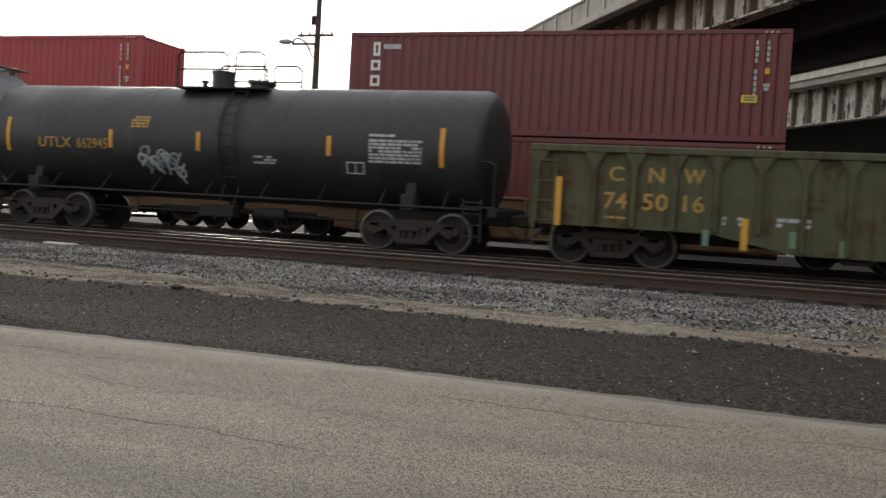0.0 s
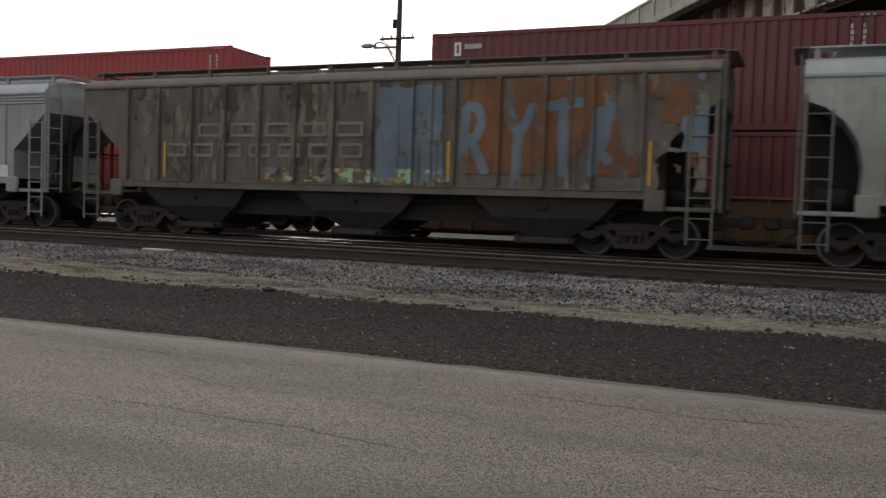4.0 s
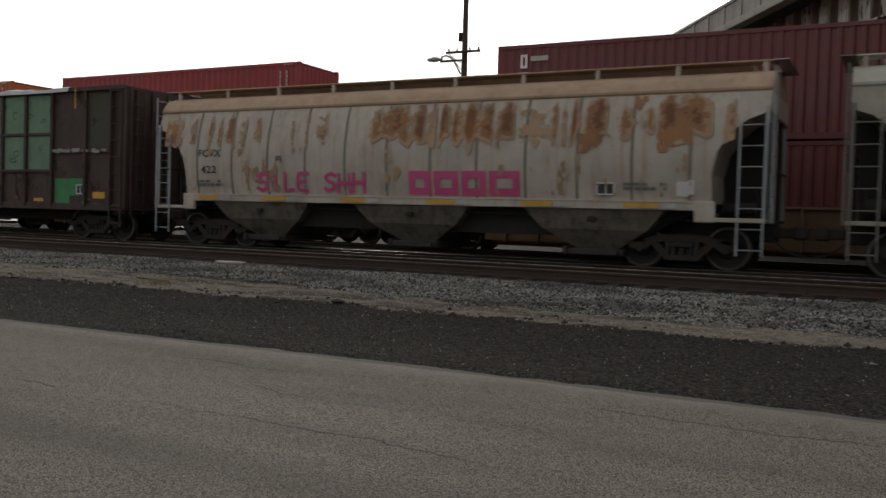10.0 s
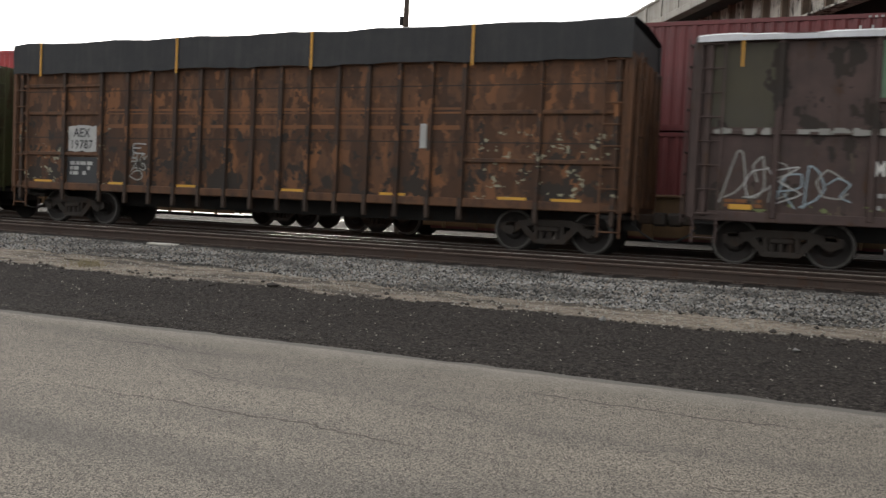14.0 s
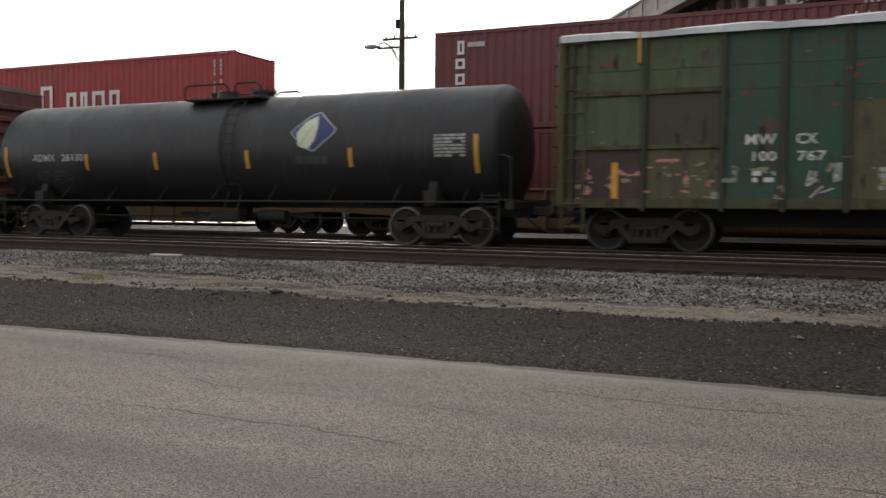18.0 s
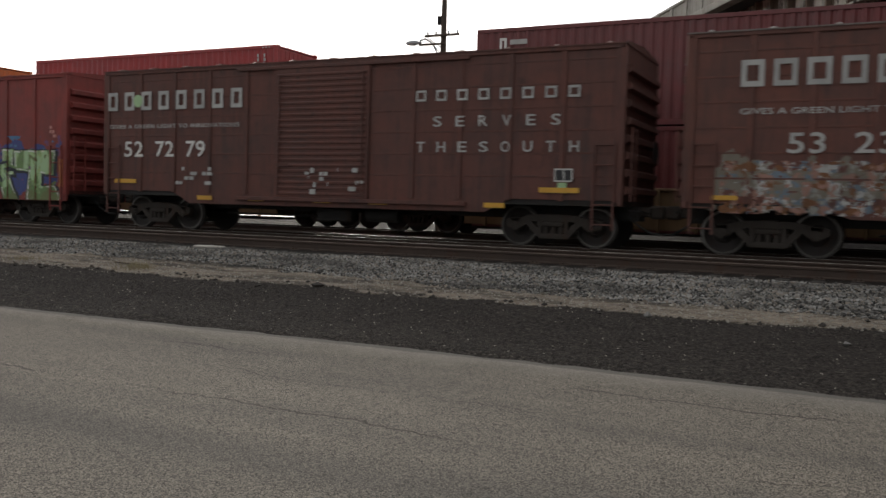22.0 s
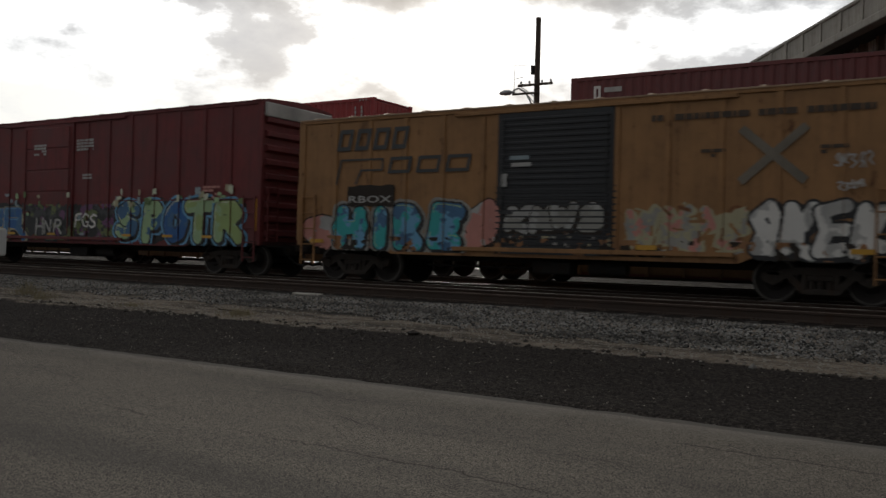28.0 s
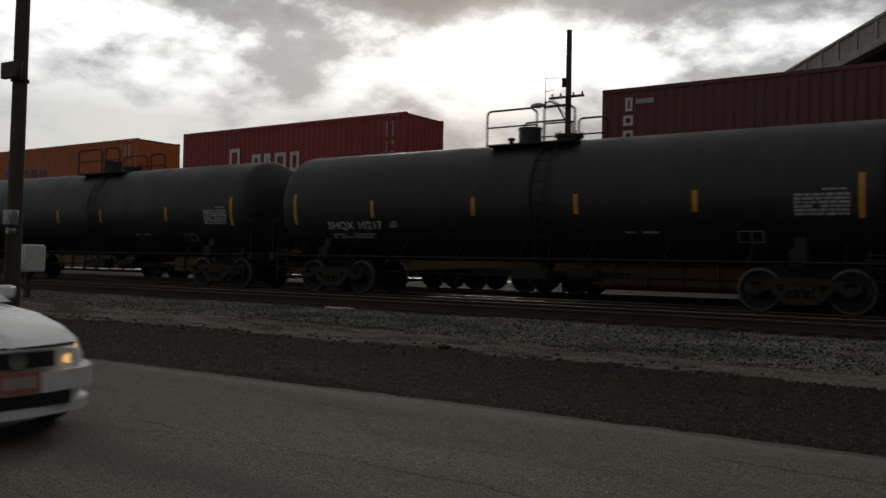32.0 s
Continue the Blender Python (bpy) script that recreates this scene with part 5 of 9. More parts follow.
def build_viaduct():
    """Local x runs across the tracks (towards the back left is negative), local y away from the camera over the deck."""
    ax = Vector((-math.cos(BR_N), math.sin(BR_N), 0))  # along the bridge, to the back left
    nr = Vector((math.sin(BR_N), math.cos(BR_N), 0))   # across the bridge, away
    m = Matrix((( ax.x, nr.x, 0, 0), (ax.y, nr.y, 0, 0), (0, 0, 1, 0), (0, 0, 0, 1)))
    v = thing("viaduct", "steel girder viaduct with peeling white paint and a concrete parapet", "bridge", at=m)
    v["kind"] = "structure"
    a, b = -60.0, 110.0
    for y, z0, z1 in ((16.2, 8.1, 9.75), (32.0, 7.5, 9.44)):
        g = Shape().box(a, b, y - 0.02, y + 0.02, z0, z1)
        part("girder_web", g, M_BRIDGEWHITE, v)
        part("bottom_flange", Shape().box(a, b, y - 0.28, y + 0.28, z0 - 0.06, z0 + 0.01, 0.01), M_BRIDGEWHITE, v)
        part("top_flange", Shape().box(a, b, y - 0.28, y + 0.28, z1 - 0.02, z1 + 0.05, 0.01), M_BRIDGEWHITE, v)
        st = Shape().box(-0.012, 0.012, y - 0.25, y + 0.25, z0 + 0.02, z1 - 0.03)
        fl = Shape().box(-0.10, 0.10, y - 0.045, y + 0.045, z0 + 0.02, z1 - 0.03).box(0.012, 0.10, y - 0.252, y - 0.235, z0 + 0.02, z1 - 0.03)
        me = joined("stiffener", [(st, M_BRIDGERUST), (fl, M_BRIDGERUST)])
        for i in range(70):
            part("stiffener", me, None, v, at=pose(-20 + i * 1.25, 0, 0))
        rivets = Shape()
        for i in range(420):
            x = -15 + i * 0.2
            for zz in (z0 + 0.14, z1 - 0.16):
                rivets.box(x - 0.02, x + 0.02, y - 0.045, y + 0.045, zz - 0.02, zz + 0.02)
        part("rivets", rivets.mesh("rivets", M_BRIDGEWHITE, False), M_BRIDGEWHITE, v)
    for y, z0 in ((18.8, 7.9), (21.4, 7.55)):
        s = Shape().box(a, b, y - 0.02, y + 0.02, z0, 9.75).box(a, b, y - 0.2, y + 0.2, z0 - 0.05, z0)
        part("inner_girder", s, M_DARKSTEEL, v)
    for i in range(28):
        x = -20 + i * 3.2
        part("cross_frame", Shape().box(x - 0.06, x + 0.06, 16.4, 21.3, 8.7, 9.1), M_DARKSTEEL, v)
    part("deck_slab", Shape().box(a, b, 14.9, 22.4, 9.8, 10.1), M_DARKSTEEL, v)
    par = Shape().box(a, b, 14.62, 14.9, 9.60, 10.38, 0.02).box(a, b, 14.55, 14.94, 10.36, 10.50, 0.03).box(a, b, 14.50, 14.96, 9.33, 9.62, 0.03)
    part("bracket_beam", Shape().box(a, b, 14.9, 16.1, 9.55, 9.8), M_DARKSTEEL, v)
    for i in range(60):
        x = -20 + i * 1.6
        par.box(x, x + 0.22, 14.575, 14.64, 9.60, 10.38, 0.006)
    part("parapet", par, M_CONCRETE, v)
    part("parapet", Shape().box(a, b, 22.4, 22.7, 9.4, 10.50, 0.03), M_CONCRETE, v)
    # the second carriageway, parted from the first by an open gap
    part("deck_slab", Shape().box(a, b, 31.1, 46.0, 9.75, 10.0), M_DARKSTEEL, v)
    part("parapet", Shape().box(a, b, 30.85, 31.1, 9.74, 10.12, 0.02).box(a, b, 30.78, 31.14, 10.12, 10.20, 0.02), M_PALECONC, v)
    part("deck_edge", Shape().box(a, b, 31.0, 31.6, 9.40, 9.74, 0.02), M_CONCRETE, v)
    part("parapet", Shape().box(a, b, 46.0, 46.3, 9.5, 10.5, 0.03), M_CONCRETE, v)
    # far abutment, its shade put into the near-black colour
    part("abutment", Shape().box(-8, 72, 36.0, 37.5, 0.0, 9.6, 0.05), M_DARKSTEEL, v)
    for i, x in enumerate((-28.0, 58.0, 84.0)):
        part("pier", Shape().box(x - 0.8, x + 0.8, 14.0, 32.5, -0.2, 7.0, 0.1).box(x - 1.0, x + 1.0, 13.8, 32.7, 7.0, 7.4, 0.05), M_CONCRETE, v)


def build_poles():
    p = thing("utility_pole", "weathered wooden utility pole with crossarms and a street lamp", "utility pole", "utility poles", pose(-15.33, 31.0, 0.3))
    part("pole", Shape().cyl((0, 0, 0), (0.0, 0, 10.38), 0.14, 14, 0.105), M_POLE, p)
    part("crossarm", Shape().box(-0.75, 0.75, -0.22, -0.12, 7.66, 7.75, 0.01), M_POLE, p)
    part("crossarm", Shape().box(-1.0, 0.15, -0.2, -0.12, 7.34, 7.42, 0.01), M_POLE, p)
    part("transformer", Shape().cyl((-0.2, 0, 8.15), (-0.2, 0, 8.45), 0.085, 14).cyl((-0.2, 0, 8.45), (-0.2, 0, 8.49), 0.095, 14), M_FRAME, p)
    part("bracket", Shape().tube([(-0.1, -0.1, 6.85), (-0.45, -0.12, 7.45), (-0.75, -0.12, 7.62), (-0.98, -0.12, 7.55)], 0.036), M_GALV, p)
    part("brace", Shape().tube([(-0.05, -0.12, 7.0), (-0.4, -0.12, 7.38)], 0.02).tube([(-0.05, -0.12, 7.25), (-0.7, -0.12, 7.70)], 0.02), M_GALV, p)
    hd = Shape().lathe([(-0.36, 0.03), (-0.3, 0.075), (-0.1, 0.11), (0.1, 0.1), (0.22, 0.05), (0.34, 0.035)], 14, "x", (-1.25, -0.12, 7.48))
    part("lamp_head", hd, M_GALV, p)
    part("drop_bracket", Shape().tube([(-0.95, -0.12, 7.4), (-0.95, -0.12, 8.55), (-0.35, -0.12, 8.5)], 0.012).tube([(-0.95, -0.12, 8.0), (-0.55, -0.12, 8.05)], 0.012), M_WIRE, p)
    for x in (-0.62, -0.25, 0.3, 0.68):
        part("insulator", Shape().lathe([(0, 0.02), (0.04, 0.045), (0.09, 0.04), (0.12, 0.02)], 10, "z", (x, -0.17, 7.75)), M_GALV, p)
    q = thing("utility_pole", "dark wooden utility pole with meter boxes standing in the verge", "utility pole", "utility poles", pose(-18.30, 10.3, 0.1, 0, 1.2, 0))
    part("pole", Shape().cyl((0, 0, 0), (0.0, 0, 11.5), 0.165, 16, 0.13), M_POLE, q)
    part("crossarm", Shape().box(-0.33, 0.33, -0.26, -0.14, 5.05, 5.40, 0.015), M_POLE, q)
    part("meter_box", Shape().box(0.05, 0.38, -0.30, -0.12, 1.90, 2.22, 0.02).box(0.1, 0.33, -0.32, -0.3, 1.95, 2.17, 0.01), M_GALV, q)
    part("meter", Shape().cyl((0.26, -0.3, 1.78), (0.26, -0.14, 1.78), 0.07, 14), M_GALV, q)
    part("conduit", Shape().tube([(0.10, -0.2, 1.9), (0.12, -0.2, 0.9), (0.05, -0.22, 0.4), (-0.05, -0.25, 0.02)], 0.018), M_WIRE, q)
    part("strap", Shape().cyl((0, 0, 5.0), (0, 0, 5.06), 0.19, 14), M_FRAME, q)
    c = thing("equipment_cabinet", "white metal equipment cabinet on a post beside the track", "cabinet", at=pose(-21.3, 12.5, 0.28))
    part("cabinet_body", Shape().box(-0.50, 0.16, -0.3, 0.3, 0.66, 1.36, 0.04), M_CABINET, c)
    part("cabinet_door", Shape().box(-0.45, 0.11, -0.325, -0.3, 0.72, 1.30, 0.01), M_CABINET, c)
    part("latch", Shape().box(-0.02, 0.07, -0.345, -0.325, 0.74, 0.84, 0.008), M_FRAME, c)
    part("post", Shape().box(-0.23, -0.11, -0.06, 0.06, -0.1, 0.66), M_POLE, c)


def build_background():
    """Tan warehouse far behind the yard and a few pale trailers before it."""
    b = thing("warehouse", "long tan warehouse with a dark roof beyond the yard", "building", at=pose(-60, 86, 0.3))
    part("wall", Shape().box(-46, 40, 0, 14, 0, 5.2, 0.05), M_TAN, b)
    part("roof", Shape().prism([(-0.6, 5.2), (14.6, 5.2), (14.6, 5.5), (7, 6.6), (-0.6, 5.5)], 0, -46.5, 40.5), M_ROOFDARK, b)
    dm = Shape().box(-1.4, 1.4, -0.08, 0.05, 0.0, 3.4, 0.02).mesh("dock_door", M_ROOFDARK)
    for i in range(16):
        part("dock_door", dm, None, b, at=pose(-42 + i * 5.2, 0, 0))
    for i in range(7):
        t = thing("trailer", "tan freight trailer parked in the yard", "trailer", "parked trailers", pose(-34.5 - 3.4 * i * 0.9, 58 + 0.8 * i, 0.3))
        part("trailer_box", Shape().box(-1.25, 1.25, 0, 12, 1.1, 3.6, 0.03), M_TAN if i % 3 else M_YELLOW, t)
        part("trailer_frame", Shape().box(-0.5, 0.5, 0.2, 11.8, 0.85, 1.1), M_FRAME, t)
        for y in (1.0, 2.2):
            for sx in (-1, 1):
                part("trailer_wheel", Shape().cyl((sx * 1.2 - 0.14, y, 0.5), (sx * 1.2 + 0.14, y, 0.5), 0.5, 14), M_FRAME, t)
        for sx in (-1, 1):
            part("landing_leg", Shape().box(sx * 0.8 - 0.05, sx * 0.8 + 0.05, 9.5, 9.6, 0.0, 1.0), M_FRAME, t)


def build_verge():
    rg = random.Random(21)
    for cx, cy, n, hgt in ((-10.63, 10.5, 150, 0.15), (1.9, 11.6, 110, 0.13), (-17.2, 10.9, 170, 0.30), (-16.2, 10.6, 120, 0.20), (-13.5, 10.6, 90, 0.09)):
        s = Shape()
        for i in range(n):
            x, y = rg.gauss(0, 0.16), rg.gauss(0, 0.12)
            lean = (rg.uniform(-1.1, 1.1), rg.uniform(-0.8, 0.8))
            h = hgt * rg.uniform(0.5, 1.1)
            wd = rg.uniform(0.002, 0.005)
            s.add([(x - wd, y, 0), (x + wd, y, 0), (x + lean[0] * h * 0.5 + wd, y + lean[1] * h * 0.5, h * 0.6), (x + lean[0] * h * 0.5 - wd, y + lean[1] * h * 0.5, h * 0.6), (x + lean[0] * h, y + lean[1] * h, h)],
                  [(0, 1, 2, 3), (3, 2, 4)])
        ob = new("weed_tuft", s.mesh("weed_tuft", M_WEED, False))
        ob.location = (cx, cy, ground_height(cx, cy) - 0.005)
        tagged(ob, "dry straw-coloured weed tuft in the dirt", "weed", "weed tufts")
    b = part("board", Shape().box(-0.34, 0.34, -0.08, 0.08, 0, 0.035, 0.006), M_PLANK, None, at=pose(-12.1, 13.9, ground_height(-12.1, 13.9) + 0.02, 2, 0, 3))
    tagged(b, "pale weathered board lying on the ballast", "board")
    b = part("stick", Shape().cyl((-0.3, 0, 0), (0.3, 0.05, 0.03), 0.012, 6), M_POLE, None, at=pose(-10.9, 10.6, ground_height(-10.9, 10.6) + 0.03, 0, 6, 8))
    tagged(b, "dark bent stick lying in the dirt", "stick")
    rg2 = np.random.default_rng(3)
    for cx, cy, r in ((-6.84, 10.09, 0.085), (-2.19, 9.81, 0.05), (-0.14, 9.15, 0.05)):
        pts = rock_points(rg2, 1, np.array([r]))[0]
        dark = r > 0.06
        ob = new("stone", Shape().add([tuple(p) for p in pts], OCTA).mesh("stone", M_CINDER if dark else M_STONE, False))
        ob.location = (cx, cy, ground_height(cx, cy) + r * 0.35)
        tagged(ob, "dark clod at the edge of the cinders" if dark else "pale loose stone on the verge", "stone", "single stones")


build_containers()
build_viaduct()
build_poles()
build_background()

# ---- the freight train ----
# each car: its left and right end along the train at the start of the clip
SPAN = {"gondola": (-3.76, 12.3), "tank_a": (-18.75, -4.5), "hop_a": (-35.63, -19.40), "hop_rib": (-53.54, -37.05), "hop_b": (-71.23, -54.9), "hop_c": (-88.7, -72.5),
        "hop_d": (-106.22, -90.02), "high_a": (-125.15, -107.4), "high_b": (-143.76, -126.4), "high_c": (-162.73, -144.99), "tank_b": (-180.0, -163.75),
        "box_a": (-195.9, -181.07), "box_b": (-211.98, -197.16), "box_c": (-228.45, -213.53), "box_d": (-244.82, -229.9), "box_e": (-260.75, -245.95),
        "box_f": (-280.0, -262.2), "tank_c": (-297.65, -281.05), "tank_d": (-315.0, -298.35)}
TRACK_Y, RAIL_Z = 19.5, 0.49
CARS = []


def rolling(key, name, label, category="rail car"):
    a, b = SPAN[key]
    car = thing(name, label, category, "cars of the moving freight train", pose((a + b) / 2, TRACK_Y, RAIL_Z))
    CARS.append((car, (a + b) / 2))
    return car, (b - a) / 2


def coupler(car, L):
    for sx in (-1, 1):
        s = Shape().box(min(sx * (L - 0.5), sx * (L + 0.45)), max(sx * (L - 0.5), sx * (L + 0.45)), -0.09, 0.09, 0.72, 0.94, 0.03)
        s.box(min(sx * (L + 0.3), sx * (L + 0.62)), max(sx * (L + 0.3), sx * (L + 0.62)), -0.17, 0.17, 0.68, 0.98, 0.05)
        part("coupler", s, M_TRUCK, car)
        part("brake_hose", Shape().tube([(sx * (L - 0.1), -0.35, 0.72), (sx * (L + 0.15), -0.34, 0.50), (sx * (L + 0.40), -0.30, 0.36), (sx * (L + 0.6), -0.2, 0.34)], 0.024, 6), M_WIRE, car)


def ladder(car, x0, x1, y, z0, z1, rungs, mat, r=0.016):
    s = Shape()
    for x in (x0, x1):
        s.box(x - 0.02, x + 0.02, y - 0.015, y + 0.015, z0, z1)
    lad = part("ladder", s, mat, car)
    rung = Shape().cyl((x0, y, 0), (x1, y, 0), r, 6).mesh("rung", mat)
    for i in range(rungs):
        part("rung", rung, None, lad, at=pose(0, 0, z0 + 0.12 + i * (z1 - z0 - 0.2) / max(1, rungs - 1)))
    return lad


def end_ladder(car, x, y0, y1, z0, z1, rungs, mat):
    s = Shape()
    for y in (y0, y1):
        s.box(x - 0.015, x + 0.015, y - 0.02, y + 0.02, z0, z1)
    lad = part("end_ladder", s, mat, car)
    rung = Shape().cyl((x, y0, 0), (x, y1, 0), 0.016, 6).mesh("rung", mat)
    for i in range(rungs):
        part("rung", rung, None, lad, at=pose(0, 0, z0 + 0.12 + i * (z1 - z0 - 0.2) / max(1, rungs - 1)))
    return lad


def reflectors(car, xs, z, y, wd=0.55, ht=0.10, mat=None):
    for x in xs:
        s = Shape().box(x - wd / 2, x + wd / 2, y - 0.006, y, z, z + ht)
        part("reflector", s, mat or M_REFLEX, car)


def placard(car, x0, x1, z0, z1, y):
    part("data_plate", Shape().box(x0, x1, y - 0.006, y, z0, z1), P_BLACK, car)
    s = Shape()
    t = 0.025
    for a in ((x0, x1, z0, z0 + t), (x0, x1, z1 - t, z1), (x0, x0 + t, z0, z1), (x1 - t, x1, z0, z1), ((x0 + x1) / 2, (x0 + x1) / 2 + t * 0.8, z0, z1)):
        s.box(a[0], a[1], y - 0.010, y - 0.006, a[2], a[3])
    part("plate_border", s, P_WHITE, car)


# ---- tank cars ----
def tank_car(key, label, R, zc, bars_x, rail_h=0.73):
    car, L = rolling(key, "tank_car", label, "tank car")
    T = L - 0.25
    bow = 0.46
    prof = [(-T, 0.06)]
    for i in range(1, 9):
        a = math.pi / 2 * i / 8
        prof.append((-T + bow * (1 - math.cos(a) ** 0.8), R * (0.06 + 0.94 * math.sin(a) ** 0.8) if i < 8 else R))
    prof += [(x, R) for x in (-T * 0.5, -0.31)]
    prof += [(x, R) for x in (0.31, T * 0.5)]
    prof += [(-h, r) for h, r in reversed(prof[:9])]
    part("tank_shell", Shape().lathe(prof, 56, "x", (0, 0, zc)), M_BLACK, car)
    for x in (-T * 0.62, -T * 0.28, T * 0.28, T * 0.62):
        part("shell_seam", Shape().lathe([(x - 0.03, R + 0.001), (x - 0.025, R + 0.006), (x + 0.025, R + 0.006), (x + 0.03, R + 0.001)], 56, "x", (0, 0, zc)), M_BLACK, car)
    part("centre_band", Shape().lathe([(-0.31, R), (-0.30, R + 0.02), (0.30, R + 0.02), (0.31, R)], 56, "x", (0, 0, zc)), M_BLACK, car)
    # stub sills, bolsters and running gear
    tx = L - 2.05
    for sx in (-1, 1):
        part("stub_sill", Shape().box(min(sx * (L - 2.9), sx * L), max(sx * (L - 2.9), sx * L), -0.32, 0.32, 0.68, 1.08, 0.03), M_FRAME, car)
        part("end_beam", Shape().box(sx * (L - 0.12) - 0.10, sx * (L - 0.12) + 0.10, -1.45, 1.45, 0.86, 1.06, 0.02), M_FRAME, car)
        sad = Shape().prism([(-1.3, 1.0), (1.3, 1.0), (1.18, 1.55), (0.6, 1.2), (-0.6, 1.2), (-1.18, 1.55)], 0, sx * tx - 0.11, sx * tx + 0.11)
        part("bolster", sad, M_FRAME, car)
        part("platform", Shape().box(min(sx * (L - 0.85), sx * (L - 0.05)), max(sx * (L - 0.85), sx * (L - 0.05)), -1.45, 1.45, 1.06, 1.10), M_FRAME, car)
        ladder(car, sx * (L - 0.55) - 0.2, sx * (L - 0.55) + 0.2, -1.46, 0.32, 1.25, 4, M_FRAME)
        rail_pts = [(sx * (L - 0.1), -1.40, 1.08), (sx * (L - 0.1), -1.40, 2.0), (sx * (L - 0.25), -1.36, 2.06), (sx * (L - 0.5), -1.3, 2.06)]
        part("grab_rail", Shape().tube(rail_pts, 0.018), M_FRAME, car)
        part("jack_pad", Shape().box(sx * tx - 0.16, sx * tx + 0.16, -1.42, -1.05, 0.92, 1.28, 0.02), M_FRAME, car)
        truck(car, sx * tx)
    for sy in (-1, 1):
        s = Shape().tube([(-L + 0.35, sy * 1.50, 1.02), (L - 0.35, sy * 1.50, 1.02)], 0.024)
        part("side_handrail", s, M_FRAME, car)
        bracket = Shape().cyl((0, sy * 1.50, 1.02), (0, sy * 1.12, 1.40), 0.016, 6).mesh("handrail_bracket", M_FRAME)
        for i in range(9):
            part("handrail_bracket", bracket, None, car, at=pose(-L + 1.2 + i * (2 * L - 2.4) / 8, 0, 0))
    s = Shape().box(-2.2, 2.2, -0.06, 0.06, 0.62, 0.74, 0.02).box(-0.5, 0.45, -0.95, -0.55, 0.5, 0.82, 0.04).cyl((0.9, -0.6, 0.66), (1.7, -0.6, 0.66), 0.15, 14)
    s.tube([(-tx + 1.0, -0.45, 0.62), (-0.6, -0.5, 0.60)], 0.022).tube([(1.7, -0.5, 0.62), (tx - 1.0, -0.45, 0.62)], 0.022)
    part("brake_rigging", s, M_FRAME, car)
    part("bottom_outlet", Shape().lathe([(-0.0, 0.10), (0.1, 0.16), (0.32, 0.2), (0.4, 0.28)], 16, "z", (0, 0, zc - R - 0.3)), M_FRAME, car)
    # manway, valve housing and guard rails on top
    top = zc + R
    part("valve_housing", Shape().cyl((-0.55, 0, top - 0.05), (-0.55, 0, top + 0.49 * rail_h), 0.29, 20).cyl((-0.55, 0, top + 0.49 * rail_h), (-0.55, 0, top + 0.49 * rail_h + 0.05), 0.31, 20), M_BLACK, car)
    man = Shape().cyl((0.55, 0, top - 0.05), (0.55, 0, top + 0.1), 0.30, 20).cyl((0.55, 0, top + 0.1), (0.55, 0, top + 0.16), 0.36, 20)
    for i in range(10):
        a = 0.628 * i
        man.cyl((0.55 + 0.33 * math.cos(a), 0.33 * math.sin(a), top + 0.08), (0.55 + 0.33 * math.cos(a), 0.33 * math.sin(a), top + 0.22), 0.025, 6)
    part("manway", man, M_BLACK, car)
    part("safety_valve", Shape().cyl((-1.15, 0.1, top - 0.03), (-1.15, 0.1, top + 0.14), 0.06, 10).cyl((-1.15, 0.1, top + 0.14), (-1.15, 0.1, top + 0.2), 0.10, 10), M_BLACK, car)
    part("top_platform", Shape().box(-1.25, 1.15, -0.98, -0.55, top - 0.14, top - 0.10).box(-1.25, 1.15, 0.55, 0.98, top - 0.14, top - 0.10), M_FRAME, car)
    for sy in (-1, 1):
        for xa, xb in ((-1.25, 0.15), (0.35, 1.15)):
            y = sy * 0.95
            s = Shape().tube([(xa, y, top - 0.12), (xa, y, top + rail_h - 0.07), (xa + 0.08, y, top + rail_h), (xb - 0.15, y, top + rail_h), (xb, y, top + rail_h - 0.11), (xb, y, top - 0.12)], 0.026)
            if rail_h > 0.5:
                s.tube([(xa, y, top + 0.32), (xb, y, top + 0.32)], 0.020)
            part("guard_rail", s, M_FRAME, car)
    lad = Shape()
    for dx in (-0.2, 0.2):
        pts = [(0.5 + dx, -(R + 0.10) * math.cos(a), zc + (R + 0.10) * math.sin(a)) for a in (-0.75, -0.5, -0.2, 0.1, 0.4, 0.7, 1.0)]
        lad.tube([(0.5 + dx, -1.5, 0.45)] + pts, 0.018, 6)
    lad = part("side_ladder", lad, M_FRAME, car)
    for i in range(10):
        a = -0.6 + 0.17 * i
        p = (-(R + 0.1) * math.cos(a), zc + (R + 0.1) * math.sin(a))
        part("rung", Shape().cyl((0.3, *p), (0.7, *p), 0.012, 6), M_FRAME, lad)
    bend = (R, zc)
    for i, x in enumerate(bars_x):
        tall = 0.86 if i in (0, len(bars_x) - 1) else 0.45
        mid = 2.32 if tall > 0.5 else 2.28
        if key == "tank_b":
            mid -= 0.22
        panel(car, x - 0.055, x + 0.055, mid - tall / 2, mid + tall / 2, M_YBAR, 0.03 if abs(x) < 0.5 else 0.012, bend, "safety_bar", label="orange-yellow safety bar")
    coupler(car, L)
    return car, L, bend


